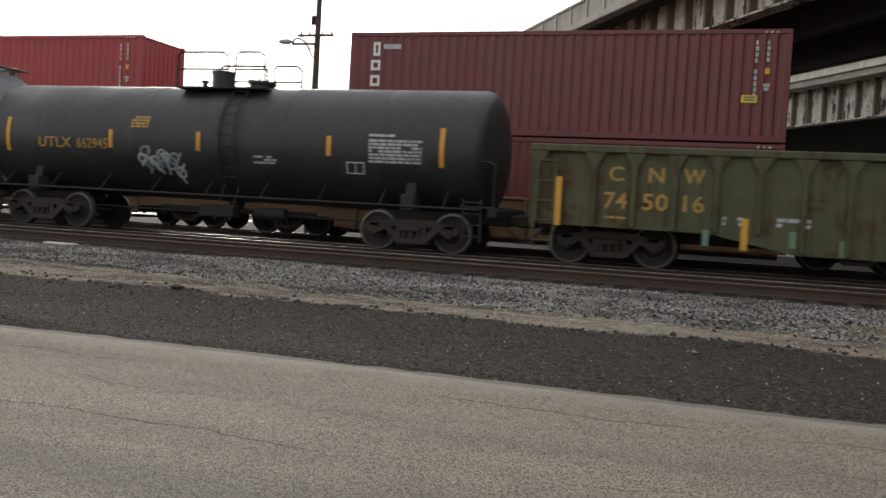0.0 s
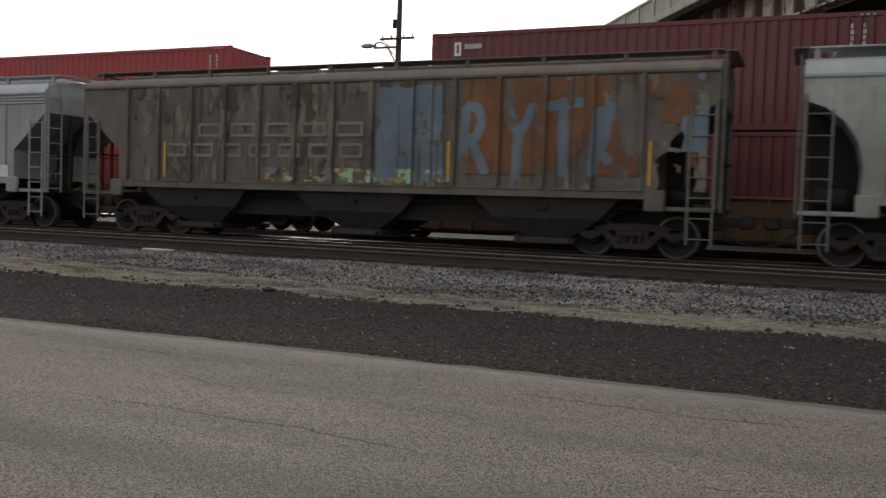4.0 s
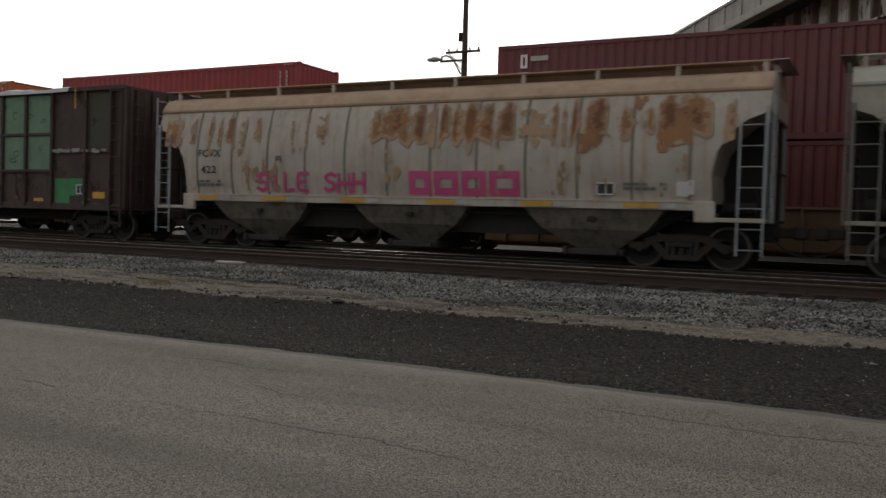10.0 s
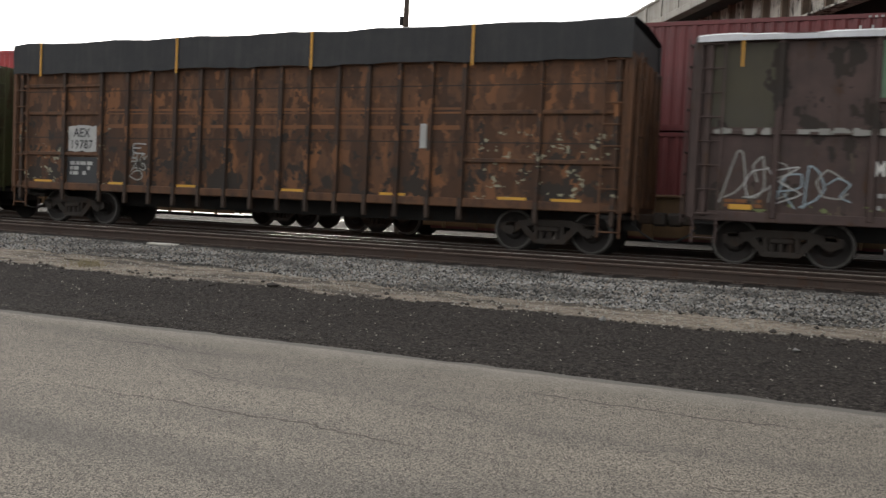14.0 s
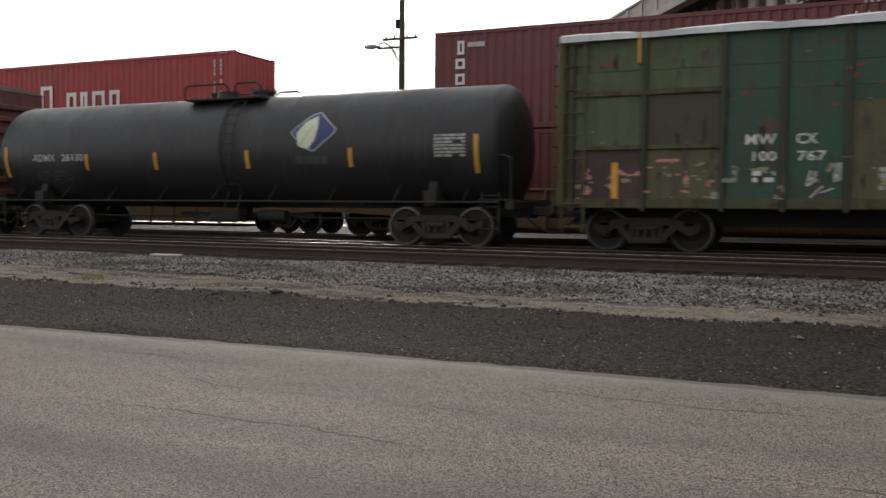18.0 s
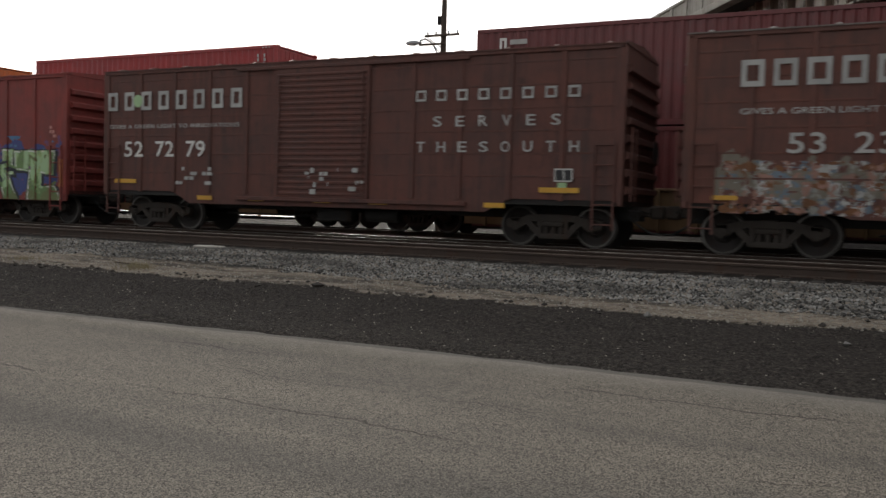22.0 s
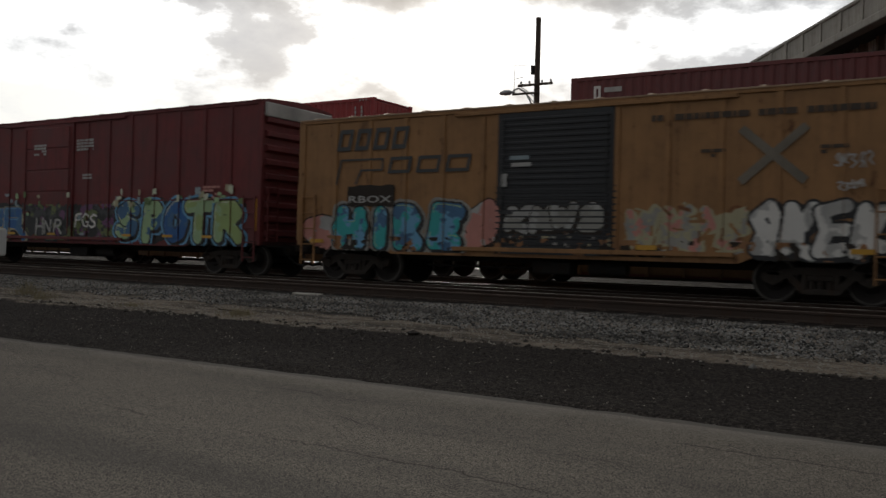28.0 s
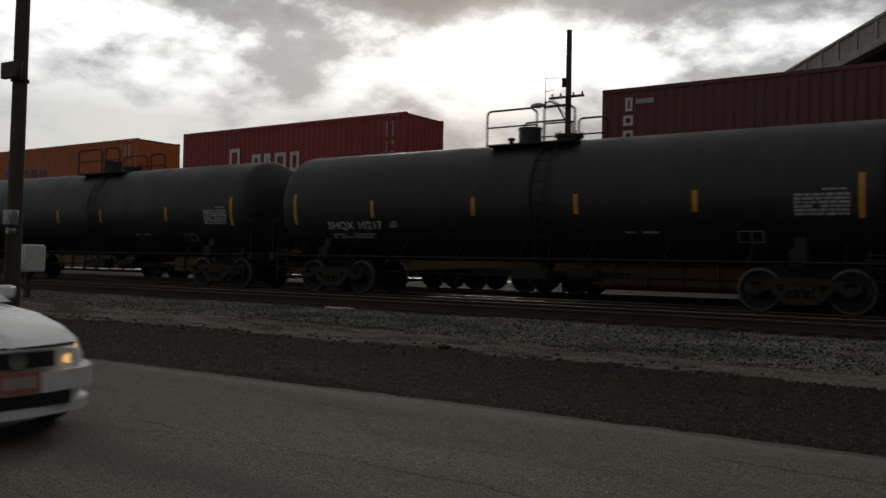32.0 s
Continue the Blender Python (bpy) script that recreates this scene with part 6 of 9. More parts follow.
car, L, bend = tank_car("tank_a", "black tank car with yellow safety bars and a grey sprayed tag", 1.42, 2.33, (-5.91, -2.77, -0.27, 3.12, 5.81))
lettering(car, "UTLX", -4.94, -3.95, 2.02, 2.28, P_YELLOW, 0.008, bend)
lettering(car, "662945", -3.78, -2.87, 2.02, 2.28, P_YELLOW, 0.008, bend)
bars(car, -4.9, -3.0, 1.55, 1.85, 3, P_BROWNSTAIN, 0.008, bend, seed=3)
bars(car, -2.2, -1.7, 2.55, 2.85, 4, P_YELLOW, 0.008, bend, seed=5)
rnd = random.Random(41)
for i in range(10):
    bx, bz, br = -1.88 + 0.115 * i, 1.90 - 0.022 * i + rnd.uniform(-0.20, 0.16), rnd.uniform(0.08, 0.15)
    tag = Shape()
    stroke(tag, [(bx + br * math.cos(a * math.pi / 7), bz + br * math.sin(a * math.pi / 7)) for a in range(rnd.randint(11, 15))], 0.055, 0.009 + 0.001 * i, bend)
    stroke(tag, [(bx + rnd.uniform(-0.2, 0.2), bz + rnd.uniform(0.0, 0.2)), (bx + rnd.uniform(-0.1, 0.1), bz - 0.05), (bx + rnd.uniform(-0.1, 0.2), bz - rnd.uniform(0.12, 0.28))], 0.06, 0.020 + 0.001 * i, bend)
    part("sprayed_loop", tag, P_PALEBLUE if i % 3 else P_GREYWHITE, car)
bars(car, 4.1, 5.35, 1.92, 2.46, 7, P_GREYWHITE, 0.008, bend, seed=8, dense=0.92)
bars(car, 4.1, 4.7, 2.50, 2.58, 1, P_GREYWHITE, 0.008, bend, seed=9, dense=1.0)
bars(car, 1.2, 1.8, 1.80, 2.0, 3, P_GREYWHITE, 0.008, bend, seed=7)
for a in ((3.55, 3.98, 1.68, 1.70), (3.55, 3.98, 1.92, 1.94), (3.55, 3.57, 1.68, 1.94), (3.96, 3.98, 1.68, 1.94), (3.76, 3.78, 1.68, 1.94)):
    panel(car, *a, P_WHITE, 0.010, bend, "plate_border")

car, L, bend = tank_car("tank_b", "black tank car with a leaf emblem and yellow safety bars", 1.46, 2.33, (-7.30, -4.24, -1.84, 1.08, 4.03, 7.22), 0.26)
lettering(car, "ADMX", -6.25, -5.4, 2.10, 2.30, P_GREYWHITE, 0.008, bend)
lettering(car, "26130", -5.15, -4.36, 2.10, 2.30, P_GREYWHITE, 0.008, bend)
bars(car, -6.2, -4.9, 1.55, 1.85, 3, P_DGREY, 0.008, bend, seed=13)
bars(car, 6.2, 6.95, 2.02, 2.55, 7, P_GREYWHITE, 0.008, bend, seed=14, dense=0.92)
cx, cz, rx, rz = 3.0, 2.70, 0.64, 0.49
field = [(cx - rx, cz + 0.02), (cx - rx + 0.05, cz - 0.08), (cx - 0.12, cz - rz + 0.02), (cx + 0.02, cz - rz), (cx + rx - 0.05, cz - 0.06), (cx + rx, cz + 0.05), (cx + 0.1, cz + rz), (cx - 0.06, cz + rz - 0.01)]
curved_field(car, field, P_GREYWHITE, 0.008, bend, "emblem_border")
curved_field(car, [(cx + (a - cx) * 0.93, cz + (b - cz) * 0.93) for a, b in field], P_NAVY, 0.013, bend, "emblem_field", "dark blue rounded diamond emblem")
leaf = [(cx - 0.40, cz - 0.36), (cx - 0.12, cz - 0.42), (cx + 0.05, cz - 0.22), (cx + 0.12, cz + 0.08), (cx + 0.07, cz + 0.40), (cx - 0.25, cz + 0.24), (cx - 0.46, cz - 0.02)]
curved_field(car, leaf, P_CREAM, 0.019, bend, "emblem_leaf", "cream leaf of the emblem")
curved_field(car, [(cx - 0.38, cz - 0.34), (cx - 0.34, cz - 0.36), (cx + 0.0, cz + 0.16), (cx - 0.04, cz + 0.16)], P_LGREEN, 0.024, bend, "emblem_vein")
bars(car, 2.5, 3.4, 1.85, 2.12, 1, P_DGREY, 0.008, bend, seed=15)

for key, lab in (("tank_c", "plain black tank car with white print and yellow bars"), ("tank_d", "plain black tank car at the end of the string")):
    car, L, bend = tank_car(key, lab, 1.50, 2.45, (-7.25, -4.46, -1.29, 1.47, 4.21, 7.40) if key == "tank_c" else (-7.3, -4.6, -1.6, 0.92, 4.39, 7.42))
    if key == "tank_c":
        lettering(car, "SHQX 10217", -6.08, -4.20, 1.72, 1.96, P_WHITE, 0.008, bend)
        bars(car, -6.0, -4.5, 1.50, 1.64, 2, P_GREYWHITE, 0.008, bend, seed=22)
        bars(car, -3.95, -3.7, 1.78, 1.95, 3, P_GREYWHITE, 0.008, bend, seed=23)
    bars(car, 6.18, 7.20, 1.93, 2.38, 6, P_GREYWHITE, 0.008, bend, seed=24, dense=0.93)
    bars(car, 6.7, 7.2, 2.42, 2.47, 1, P_GREYWHITE, 0.008, bend, seed=25)
    bars(car, 2.6, 3.5, 1.60, 1.66, 1, P_GREYWHITE, 0.008, bend, seed=26)
    for a in ((5.04, 5.56, 1.42, 1.44), (5.04, 5.56, 1.64, 1.66), (5.04, 5.06, 1.42, 1.66), (5.54, 5.56, 1.42, 1.66), (5.29, 5.31, 1.42, 1.66)):
        panel(car, *a, P_GREYWHITE, 0.010, bend, "plate_border")


# ---- covered hoppers ----
def bowed(z):
    """Half width of a rounded hopper at height z."""
    return -on_side(0, z, 0.0, BOW)[1]


BOW = (3.6, 2.35, 3.6 - 1.575)


def hopper_body(cut, eave, wide, e):
    """A hopper's body: its ends follow the cut (x, z), its sides the half width wide(z)."""
    zs = sorted(set([z for x, z in cut] + [cut[0][1] + (eave - cut[0][1]) * i / 16 for i in range(17)]))
    cz, cx = [z for x, z in cut], [x for x, z in cut]
    rows = [(float(np.interp(z, cz, cx)), wide(z), z) for z in zs]
    vs, fs = [], []
    for x, y, z in rows:
        vs += [(-x, -y, z), (x, -y, z), (x, y, z), (-x, y, z)]
    for j in range(len(rows) - 1):
        for k in range(4):
            a, b = 4 * j + k, 4 * j + (k + 1) % 4
            fs.append((a, b, b + 4, a + 4))
    n = 4 * (len(rows) - 1)
    return Shape().add(vs, fs + [(3, 2, 1, 0), (n, n + 1, n + 2, n + 3)])


def hopper_car(key, label, mat, roof, style, ribs, under=None, sill_mat=None, eave=3.65, rung_mat=None):
    car, L = rolling(key, "covered_hopper", label, "hopper car")
    W = 1.55
    e = L - 0.04
    rung_mat = rung_mat or mat
    zs0, zs1 = (1.22, 1.40)
    if style == "arc":
        cut = [(e - 1.06, zs1 - 0.02), (e - 1.08, 1.95), (e - 0.98, 2.40), (e - 0.74, 2.78), (e - 0.40, 3.05), (e, 3.20)]
    else:
        cut = [(e - 1.20, zs1 - 0.02), (e - 1.20, 2.18), (e, 3.22)]
    wide = bowed if style == "arc" else (lambda z: W)
    part("body", hopper_body(cut, eave, wide, e), mat, car)
    # roof: a lip over the side, then a rounded shoulder
    w0, top = wide(eave), 4.12
    rise = top - eave
    half = [(w0 + 0.015, eave - 0.03), (w0 + 0.045, eave), (w0 + 0.045, eave + 0.05), (w0 + 0.005, eave + 0.10), (w0 - 0.06, eave + 0.10 + 0.30 * (rise - 0.1)),
            (w0 - 0.20, eave + 0.10 + 0.62 * (rise - 0.1)), (w0 - 0.42, eave + 0.10 + 0.86 * (rise - 0.1)), (w0 - 0.75, top), (0.3, top + 0.04)]
    rp = [(-y, z) for y, z in half] + [(y, z) for y, z in reversed(half)]
    part("roof", Shape().prism(rp, 0, -e, e), roof, car)
    part("hatch_trough", Shape().box(-e + 0.5, e - 0.5, -0.46, 0.46, top, top + 0.17, 0.03), roof, car)
    lid = Shape().box(-0.62, 0.62, -0.42, 0.42, top + 0.17, top + 0.215, 0.03).box(-0.05, 0.05, -0.48, 0.48, top + 0.215, top + 0.235, 0.008).mesh("hatch_lid", roof)
    for i in range(10):
        part("hatch_lid", lid, None, car, at=pose(-e + 1.4 + i * (2 * e - 2.8) / 9, 0, 0))
    # running boards on brackets
    for sy in (-1, 1):
        yb = w0 - 0.42
        part("running_board", Shape().box(-e + 0.02, e + 0.02, sy * (yb - 0.20) - 0.24, sy * (yb - 0.20) + 0.24, top + 0.14, top + 0.175, 0.01), roof, car)
        n = 10
        br = Shape().box(-0.05, 0.05, sy * (yb - 0.02) - 0.04, sy * (yb - 0.02) + 0.04, top - 0.16, top + 0.15, 0.008).mesh("board_bracket", mat)
        for i in range(n):
            part("board_bracket", br, None, car, at=pose(-e + 0.20 + i * (2 * e - 0.4) / (n - 1), 0, 0))
    for sx in (-1, 1):
        part("end_running_board", Shape().box(min(sx * (e - 0.05), sx * (e + 0.24)), max(sx * (e - 0.05), sx * (e + 0.24)), -1.0, 1.0, top + 0.14, top + 0.17, 0.01), rung_mat, car)
    # side ribs, or the weld seams between the side sheets
    if ribs:
        for sy in (-1, 1):
            for i in range(ribs):
                x = -e + 1.5 + i * (2 * e - 3.0) / (ribs - 1)
                if style == "rib":
                    s = Shape().box(x - 0.05, x + 0.05, sy * (W + 0.045) - 0.045, sy * (W + 0.045) + 0.045, 1.36, eave - 0.02, 0.008)
                    part("side_rib", s, mat, car)
                else:
                    zz = [zs1 + (eave - 0.04 - zs1) * j / 10 for j in range(11)]
                    vs = [(x + dx, sy * (wide(z) + dy), z) for z in zz for dx, dy in ((-0.03, 0.001), (-0.022, 0.014), (0.022, 0.014), (0.03, 0.001))]
                    fs = [(4 * j + k, 4 * j + k + 1, 4 * j + k + 5, 4 * j + k + 4) for j in range(10) for k in range(3)]
                    part("side_seam", Shape().add(vs, fs if sy < 0 else [f[::-1] for f in fs]), M_SEAM, car)
    if style == "slope":
        for z in (3.45, 3.53, 3.61):
            for sy in (-1, 1):
                part("eave_corrugation", Shape().box(-e, e, sy * (W + 0.012) - 0.02, sy * (W + 0.012) + 0.02, z, z + 0.055, 0.018), roof, car)
    ws = wide(zs1)
    for sy in (-1, 1):
        s = Shape().box(-e + 1.0, e - 1.0, sy * (ws + 0.02) - 0.05, sy * (ws + 0.02) + 0.05, zs0, zs1, 0.012)
        s.box(-e + 1.0, e - 1.0, sy * (ws + 0.04) - 0.05, sy * (ws + 0.04) + 0.05, zs1 - 0.02, zs1 + 0.012, 0.004)
        part("side_sill", s, sill_mat or mat, car)
        for sx in (-1, 1):
            s = Shape().box(min(sx * (e - 1.40), sx * (e - 0.98)), max(sx * (e - 1.40), sx * (e - 0.98)), sy * (ws + 0.05) - 0.05, sy * (ws + 0.05) + 0.05, 0.98, zs1 + 0.02, 0.03)
            s.cyl((sx * (e - 1.2), sy * (ws + 0.09), 1.12), (sx * (e - 1.2), sy * (ws + 0.115), 1.12), 0.05, 12)
            part("sill_end_plate", s, sill_mat or mat, car)
            part("end_step_sill", Shape().box(min(sx * (e - 1.0), sx * e), max(sx * (e - 1.0), sx * e), sy * (W - 0.05) - 0.06, sy * (W - 0.05) + 0.06, 1.00, 1.09, 0.015), sill_mat or mat, car)
    # end frame posts, ladders, shear plate and what is fixed on the end platform
    for sx in (-1, 1):
        part("end_platform", Shape().box(min(sx * (e - 1.1), sx * e), max(sx * (e - 1.1), sx * e), -1.45, 1.45, 1.02, 1.09), M_FRAME, car)
        inner = [(e - 0.06, 3.1), (e - 0.14, 2.2), (e - 0.16, 1.08)] if style == "arc" else [(e - 0.22, 2.9), (e - 0.60, 2.2), (e - 0.62, 1.08)]
        web = [(sx * (x - 0.02), z) for x, z in cut] + [(sx * x, z) for x, z in inner + [(e - 1.2, 1.08)]]
        part("shear_plate", Shape().prism(web, 1, -0.03, 0.03), M_FRAME, car)
        for y in (-1.50, 1.50, -0.62, 0.62):
            part("end_post", Shape().box(sx * (e - 0.05) - 0.04, sx * (e - 0.05) + 0.04, y - 0.03, y + 0.03, 1.05, 3.30, 0.008), rung_mat if abs(y) > 1 else M_FRAME, car)
        x0, x1 = sorted((sx * (e - 0.54), sx * (e - 0.06)))
        ladder(car, x0, x1, -1.60, 0.34, 3.0, 7, rung_mat, 0.014)
        end_ladder(car, sx * (e + 0.06), -1.5, -1.05, 1.0, eave + 0.4, 8, rung_mat)
        part("cross_rail", Shape().tube([(sx * (e - 0.02), -1.5, 2.1), (sx * (e - 0.02), 1.5, 2.1)], 0.022), M_FRAME, car)
        part("air_hose_pipe", Shape().tube([(sx * (e - 0.9), -0.55, 1.12), (sx * (e - 0.75), -0.55, 1.6), (sx * (e - 0.4), -0.5, 1.75), (sx * (e - 0.2), -0.5, 1.12)], 0.025, 6), M_FRAME, car)
        truck(car, sx * (L - 1.75))
    part("centre_sill", Shape().box(-L, L, -0.32, 0.32, 0.62, 1.04, 0.02), M_FRAME, car)
    part("slope_sheet", Shape().prism([(-e + 1.3, zs0 + 0.06), (e - 1.3, zs0 + 0.06), (e - 2.6, 0.62), (-e + 2.6, 0.62)], 1, -1.0, 1.0), M_FRAME, car)
    part("brake_wheel", Shape().lathe([(0, 0.26), (0.02, 0.29), (0.04, 0.26), (0.02, 0.24)], 20, "x", (-e - 0.12, 0.35, 2.4)).cyl((-e - 0.1, 0.35, 2.4), (-e + 0.2, 0.35, 2.4), 0.02, 8), M_FRAME, car)
    part("brake_cylinder", Shape().cyl((e - 0.9, -0.7, 1.3), (e - 0.3, -0.7, 1.3), 0.13, 12).cyl((e - 0.95, -0.7, 1.3), (e - 0.88, -0.7, 1.3), 0.17, 12), M_FRAME, car)
    part("air_reservoir", Shape().cyl((-e + 0.30, -0.6, 1.35), (-e + 0.85, -0.6, 1.35), 0.20, 14), M_FRAME, car)
    # outlet hoppers under the sill, each with its gate and a small lid
    n = 4 if style == "slope" else 3
    for i in range(n):
        x = -L + 3.6 + i * (2 * L - 7.2) / (n - 1)
        hw = (2 * L - 6.4) / n / 2 * 0.98
        vs = []
        for z, h, y in ((zs0 + 0.04, hw, 1.47), (0.78, hw * 0.62 + 0.18, 1.30), (0.36, 0.46, 0.95)):
            vs += [(x - h, -y, z), (x + h, -y, z), (x + h, y, z), (x - h, y, z)]
        fs = [(4 * j + k + 4, 4 * j + (k + 1) % 4 + 4, 4 * j + (k + 1) % 4, 4 * j + k) for j in range(2) for k in range(4)]
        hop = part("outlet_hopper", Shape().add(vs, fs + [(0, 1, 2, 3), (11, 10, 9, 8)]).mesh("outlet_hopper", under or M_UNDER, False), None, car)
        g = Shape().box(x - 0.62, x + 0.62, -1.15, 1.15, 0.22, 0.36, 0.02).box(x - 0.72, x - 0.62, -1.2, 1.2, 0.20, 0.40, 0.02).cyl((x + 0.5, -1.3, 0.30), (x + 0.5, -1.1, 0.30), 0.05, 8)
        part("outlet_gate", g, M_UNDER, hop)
        part("poke_hole_lid", Shape().box(x - 0.09, x + 0.09, -1.47, -1.40, 0.96, 1.06, 0.01), M_FRAME, hop)
    part("brake_pipe", Shape().tube([(-e + 1.4, -1.2, 1.02), (-e + 3.0, -1.25, 1.08), (e - 3.0, -1.25, 1.08), (e - 1.4, -1.2, 1.02)], 0.02, 6), M_FRAME, car)
    coupler(car, L)
    return (car, L, 0.024, BOW) if style == "arc" else (car, L, W + 0.026, None)


def shield(car, x0, x1, z0, z1, y, bend=None):
    """Railway shield: a notched blue crown with two pale bars over red and white stripes, no lettering."""
    wd, ht = x1 - x0, z1 - z0
    zt = z0 + 0.56 * ht
    n = 18

    def field(name, mat, cols, low, high, dep):
        s = Shape()
        for i in cols:
            a, b = i / n, (i + 1) / n
            for m in range(3):
                q = []
                for f, g in ((a, m / 3), (b, m / 3), (b, (m + 1) / 3), (a, (m + 1) / 3)):
                    lo, hi = low(f), high(f)
                    q.append(on_side(x0 + wd * f, lo + (hi - lo) * g, dep, bend))
                s.add(q, [(0, 1, 2, 3)])
        part(name, s.mesh(name, mat, False), mat, car)

    crown = lambda f: z1 - ht * (0.02 + 0.13 * min(1.0, abs(min(f, 1 - f) - 0.13) / 0.13 if min(f, 1 - f) < 0.26 else 0.0) if min(f, 1 - f) < 0.26 else 0.0)
    foot = lambda f: z0 + 0.20 * ht * abs(2 * f - 1) ** 2.4
    field("shield_ground", P_WHITE, range(n), foot, lambda f: zt, y)
    field("shield_stripes", P_RED, [i for i in range(n) if i % 3 != 2], lambda f: foot(f) + 0.02 * ht, lambda f: zt, y + 0.004)
    field("shield_top", P_NAVY, range(n), lambda f: zt, crown, y + 0.004)
    bars(car, x0 + 0.20 * wd, x1 - 0.20 * wd, zt + 0.24 * ht, zt + 0.34 * ht, 1, P_WHITE, y + 0.008, bend, "shield_bars", 4, 1.0)
    bars(car, x0 + 0.08 * wd, x1 - 0.08 * wd, zt + 0.06 * ht, zt + 0.18 * ht, 1, P_WHITE, y + 0.008, bend, "shield_bars", 5, 1.0)


def sill_marks(car, xs, z, y):
    """Orange and white conspicuity strips along the side sill."""
    for i, x in enumerate(xs):
        part("reflector", Shape().box(x - 0.36, x + 0.36, y - 0.006, y, z, z + 0.10), M_REFLEX, car)
        part("reflector", Shape().box(x + 0.42, x + 0.72, y - 0.006, y, z, z + 0.10), P_GREYWHITE, car)


SILLX = (-6.1, -3.9, -1.5, 0.9, 3.3, 5.6)
car, L, y, bow = hopper_car("hop_a", "light grey covered hopper with a striped shield and rounded ends", M_LIGHTGREY, M_ROOFGREY, "arc", 12, rung_mat=M_RUNG)
lettering(car, "CHTT", -6.38, -5.28, 2.62, 2.96, P_DGREY, y, bow)
lettering(car, "721551", -6.59, -4.91, 2.04, 2.40, P_DGREY, y, bow)
shield(car, 3.58, 4.22, 2.56, 3.27, y, bow)
lettering(car, "BUILDING", 4.46, 5.42, 2.92, 3.07, P_DGREY, y, bow)
lettering(car, "AMERICA", 4.46, 5.38, 2.70, 2.85, P_DGREY, y, bow)
placard(car, 4.92, 5.37, 1.52, 1.82, on_side(0, 1.67, y, bow)[1])
bars(car, -6.6, -5.6, 1.62, 1.84, 3, P_DGREY, y, bow, seed=31)
bars(car, 6.0, 6.9, 1.75, 2.0, 3, P_FAINT, y, bow, seed=32)
bars(car, 6.1, 6.7, 1.50, 1.53, 1, P_DGREY, y, bow, seed=30)
for x in (-3.4, -1.6, 1.1, 2.9):
    bars(car, x, x + 0.6, 1.50, 1.57, 2, P_FAINT, y, bow, seed=int(x * 7))
for x in (-2.3, 2.5):
    bars(car, x, x + 0.45, 1.56, 1.74, 4, P_DUSTPINK, y, bow, seed=int(x * 9), dense=0.9)
for a in ((-4.08, -3.82, 2.50, 2.52), (-4.08, -3.82, 2.76, 2.78), (-4.08, -4.06, 2.5, 2.78), (-3.84, -3.82, 2.5, 2.78), (-4.0, -3.9, 2.6, 2.68)):
    panel(car, *a, P_FAINT, y, bow, "plate_border")
panel(car, 5.85, 5.99, 1.50, 1.62, P_RED, y, bow, "sprayed_dab", 0.02, 3)
panel(car, 6.42, 6.58, 1.60, 1.74, P_LGREEN, y, bow, "sprayed_dab", 0.02, 4)
sill_marks(car, SILLX, 1.26, -1.62)

car, L, y, bow = hopper_car("hop_rib", "brown-grey ribbed covered hopper with faded blue spray paint", M_BROWNHOP, M_BROWNHOP, "rib", 14, eave=3.80, rung_mat=M_RUNG)
RIBS.clear()
e = L - 0.04
RIBS.extend((-e + 1.5 + i * (2 * e - 3.0) / 13 - 0.05, -e + 1.5 + i * (2 * e - 3.0) / 13 + 0.05, 0.092) for i in range(14))
c = Canvas(-6.6, 8.0, 1.40, 3.74, 0.025)
c.put((c.blotch(0.7, 60, 2.2) > 0.60) & (c.u < 2.0), P_UMBER)
c.put((c.blotch(0.8, 63, 2.0) > 0.50) & (c.u > 2.8) & (c.v > 1.7), P_DARKRUST)
c.put((c.blotch(0.5, 66, 2.8) > 0.66), P_KHAKIGREY)
c.cloud((0.55, 2.42, 1.42, 3.74), P_DUSTBLUE, 0.18, 0.5, 41)
c.letters("RYT1", (2.7, 6.3, 1.62, 3.30), 0.17, (P_DUSTBLUE, ), P_DUSTBLUE, 43, None, None, 0.4, True, 0.02, [(2.80, 0.50), (3.78, 0.60), (4.78, 0.62), (5.72, 0.34)], 0.0)
c.put((c.blotch(0.6, 45, 1.5) > 0.52) & (c.u > 6.9) & (c.v > 2.2), P_DUSTBLUE)
c.specks((-2.4, 2.3, 1.44, 1.78), (P_KHAKI, P_DUSTBLUE, P_LGREEN, P_YELLOW), 0.25, 0.66, 47)
c.put((c.blotch(0.35, 49, 1.6) > 0.66), M_BROWNHOP)
c.put((value_noise(c.u / 0.05, c.v / 1.9, 52) > 0.86), P_UMBER)
c.apply(car, y, "sprayed_piece", "faded blue sprayed piece and rust between the ribs")
for n, xa, z in ((5, -4.4, 2.52), (7, -5.4, 2.02)):
    blocks(car, n, xa, 0.3, z, z + 0.34, P_GHOST, y + 0.004, "faded_name_block")
for x in (6.9, -5.4, 2.5):
    part("reflector", Shape().box(x - 0.03, x + 0.03, -1.66, -1.65, 1.5, 2.4), M_REFLEX, car)

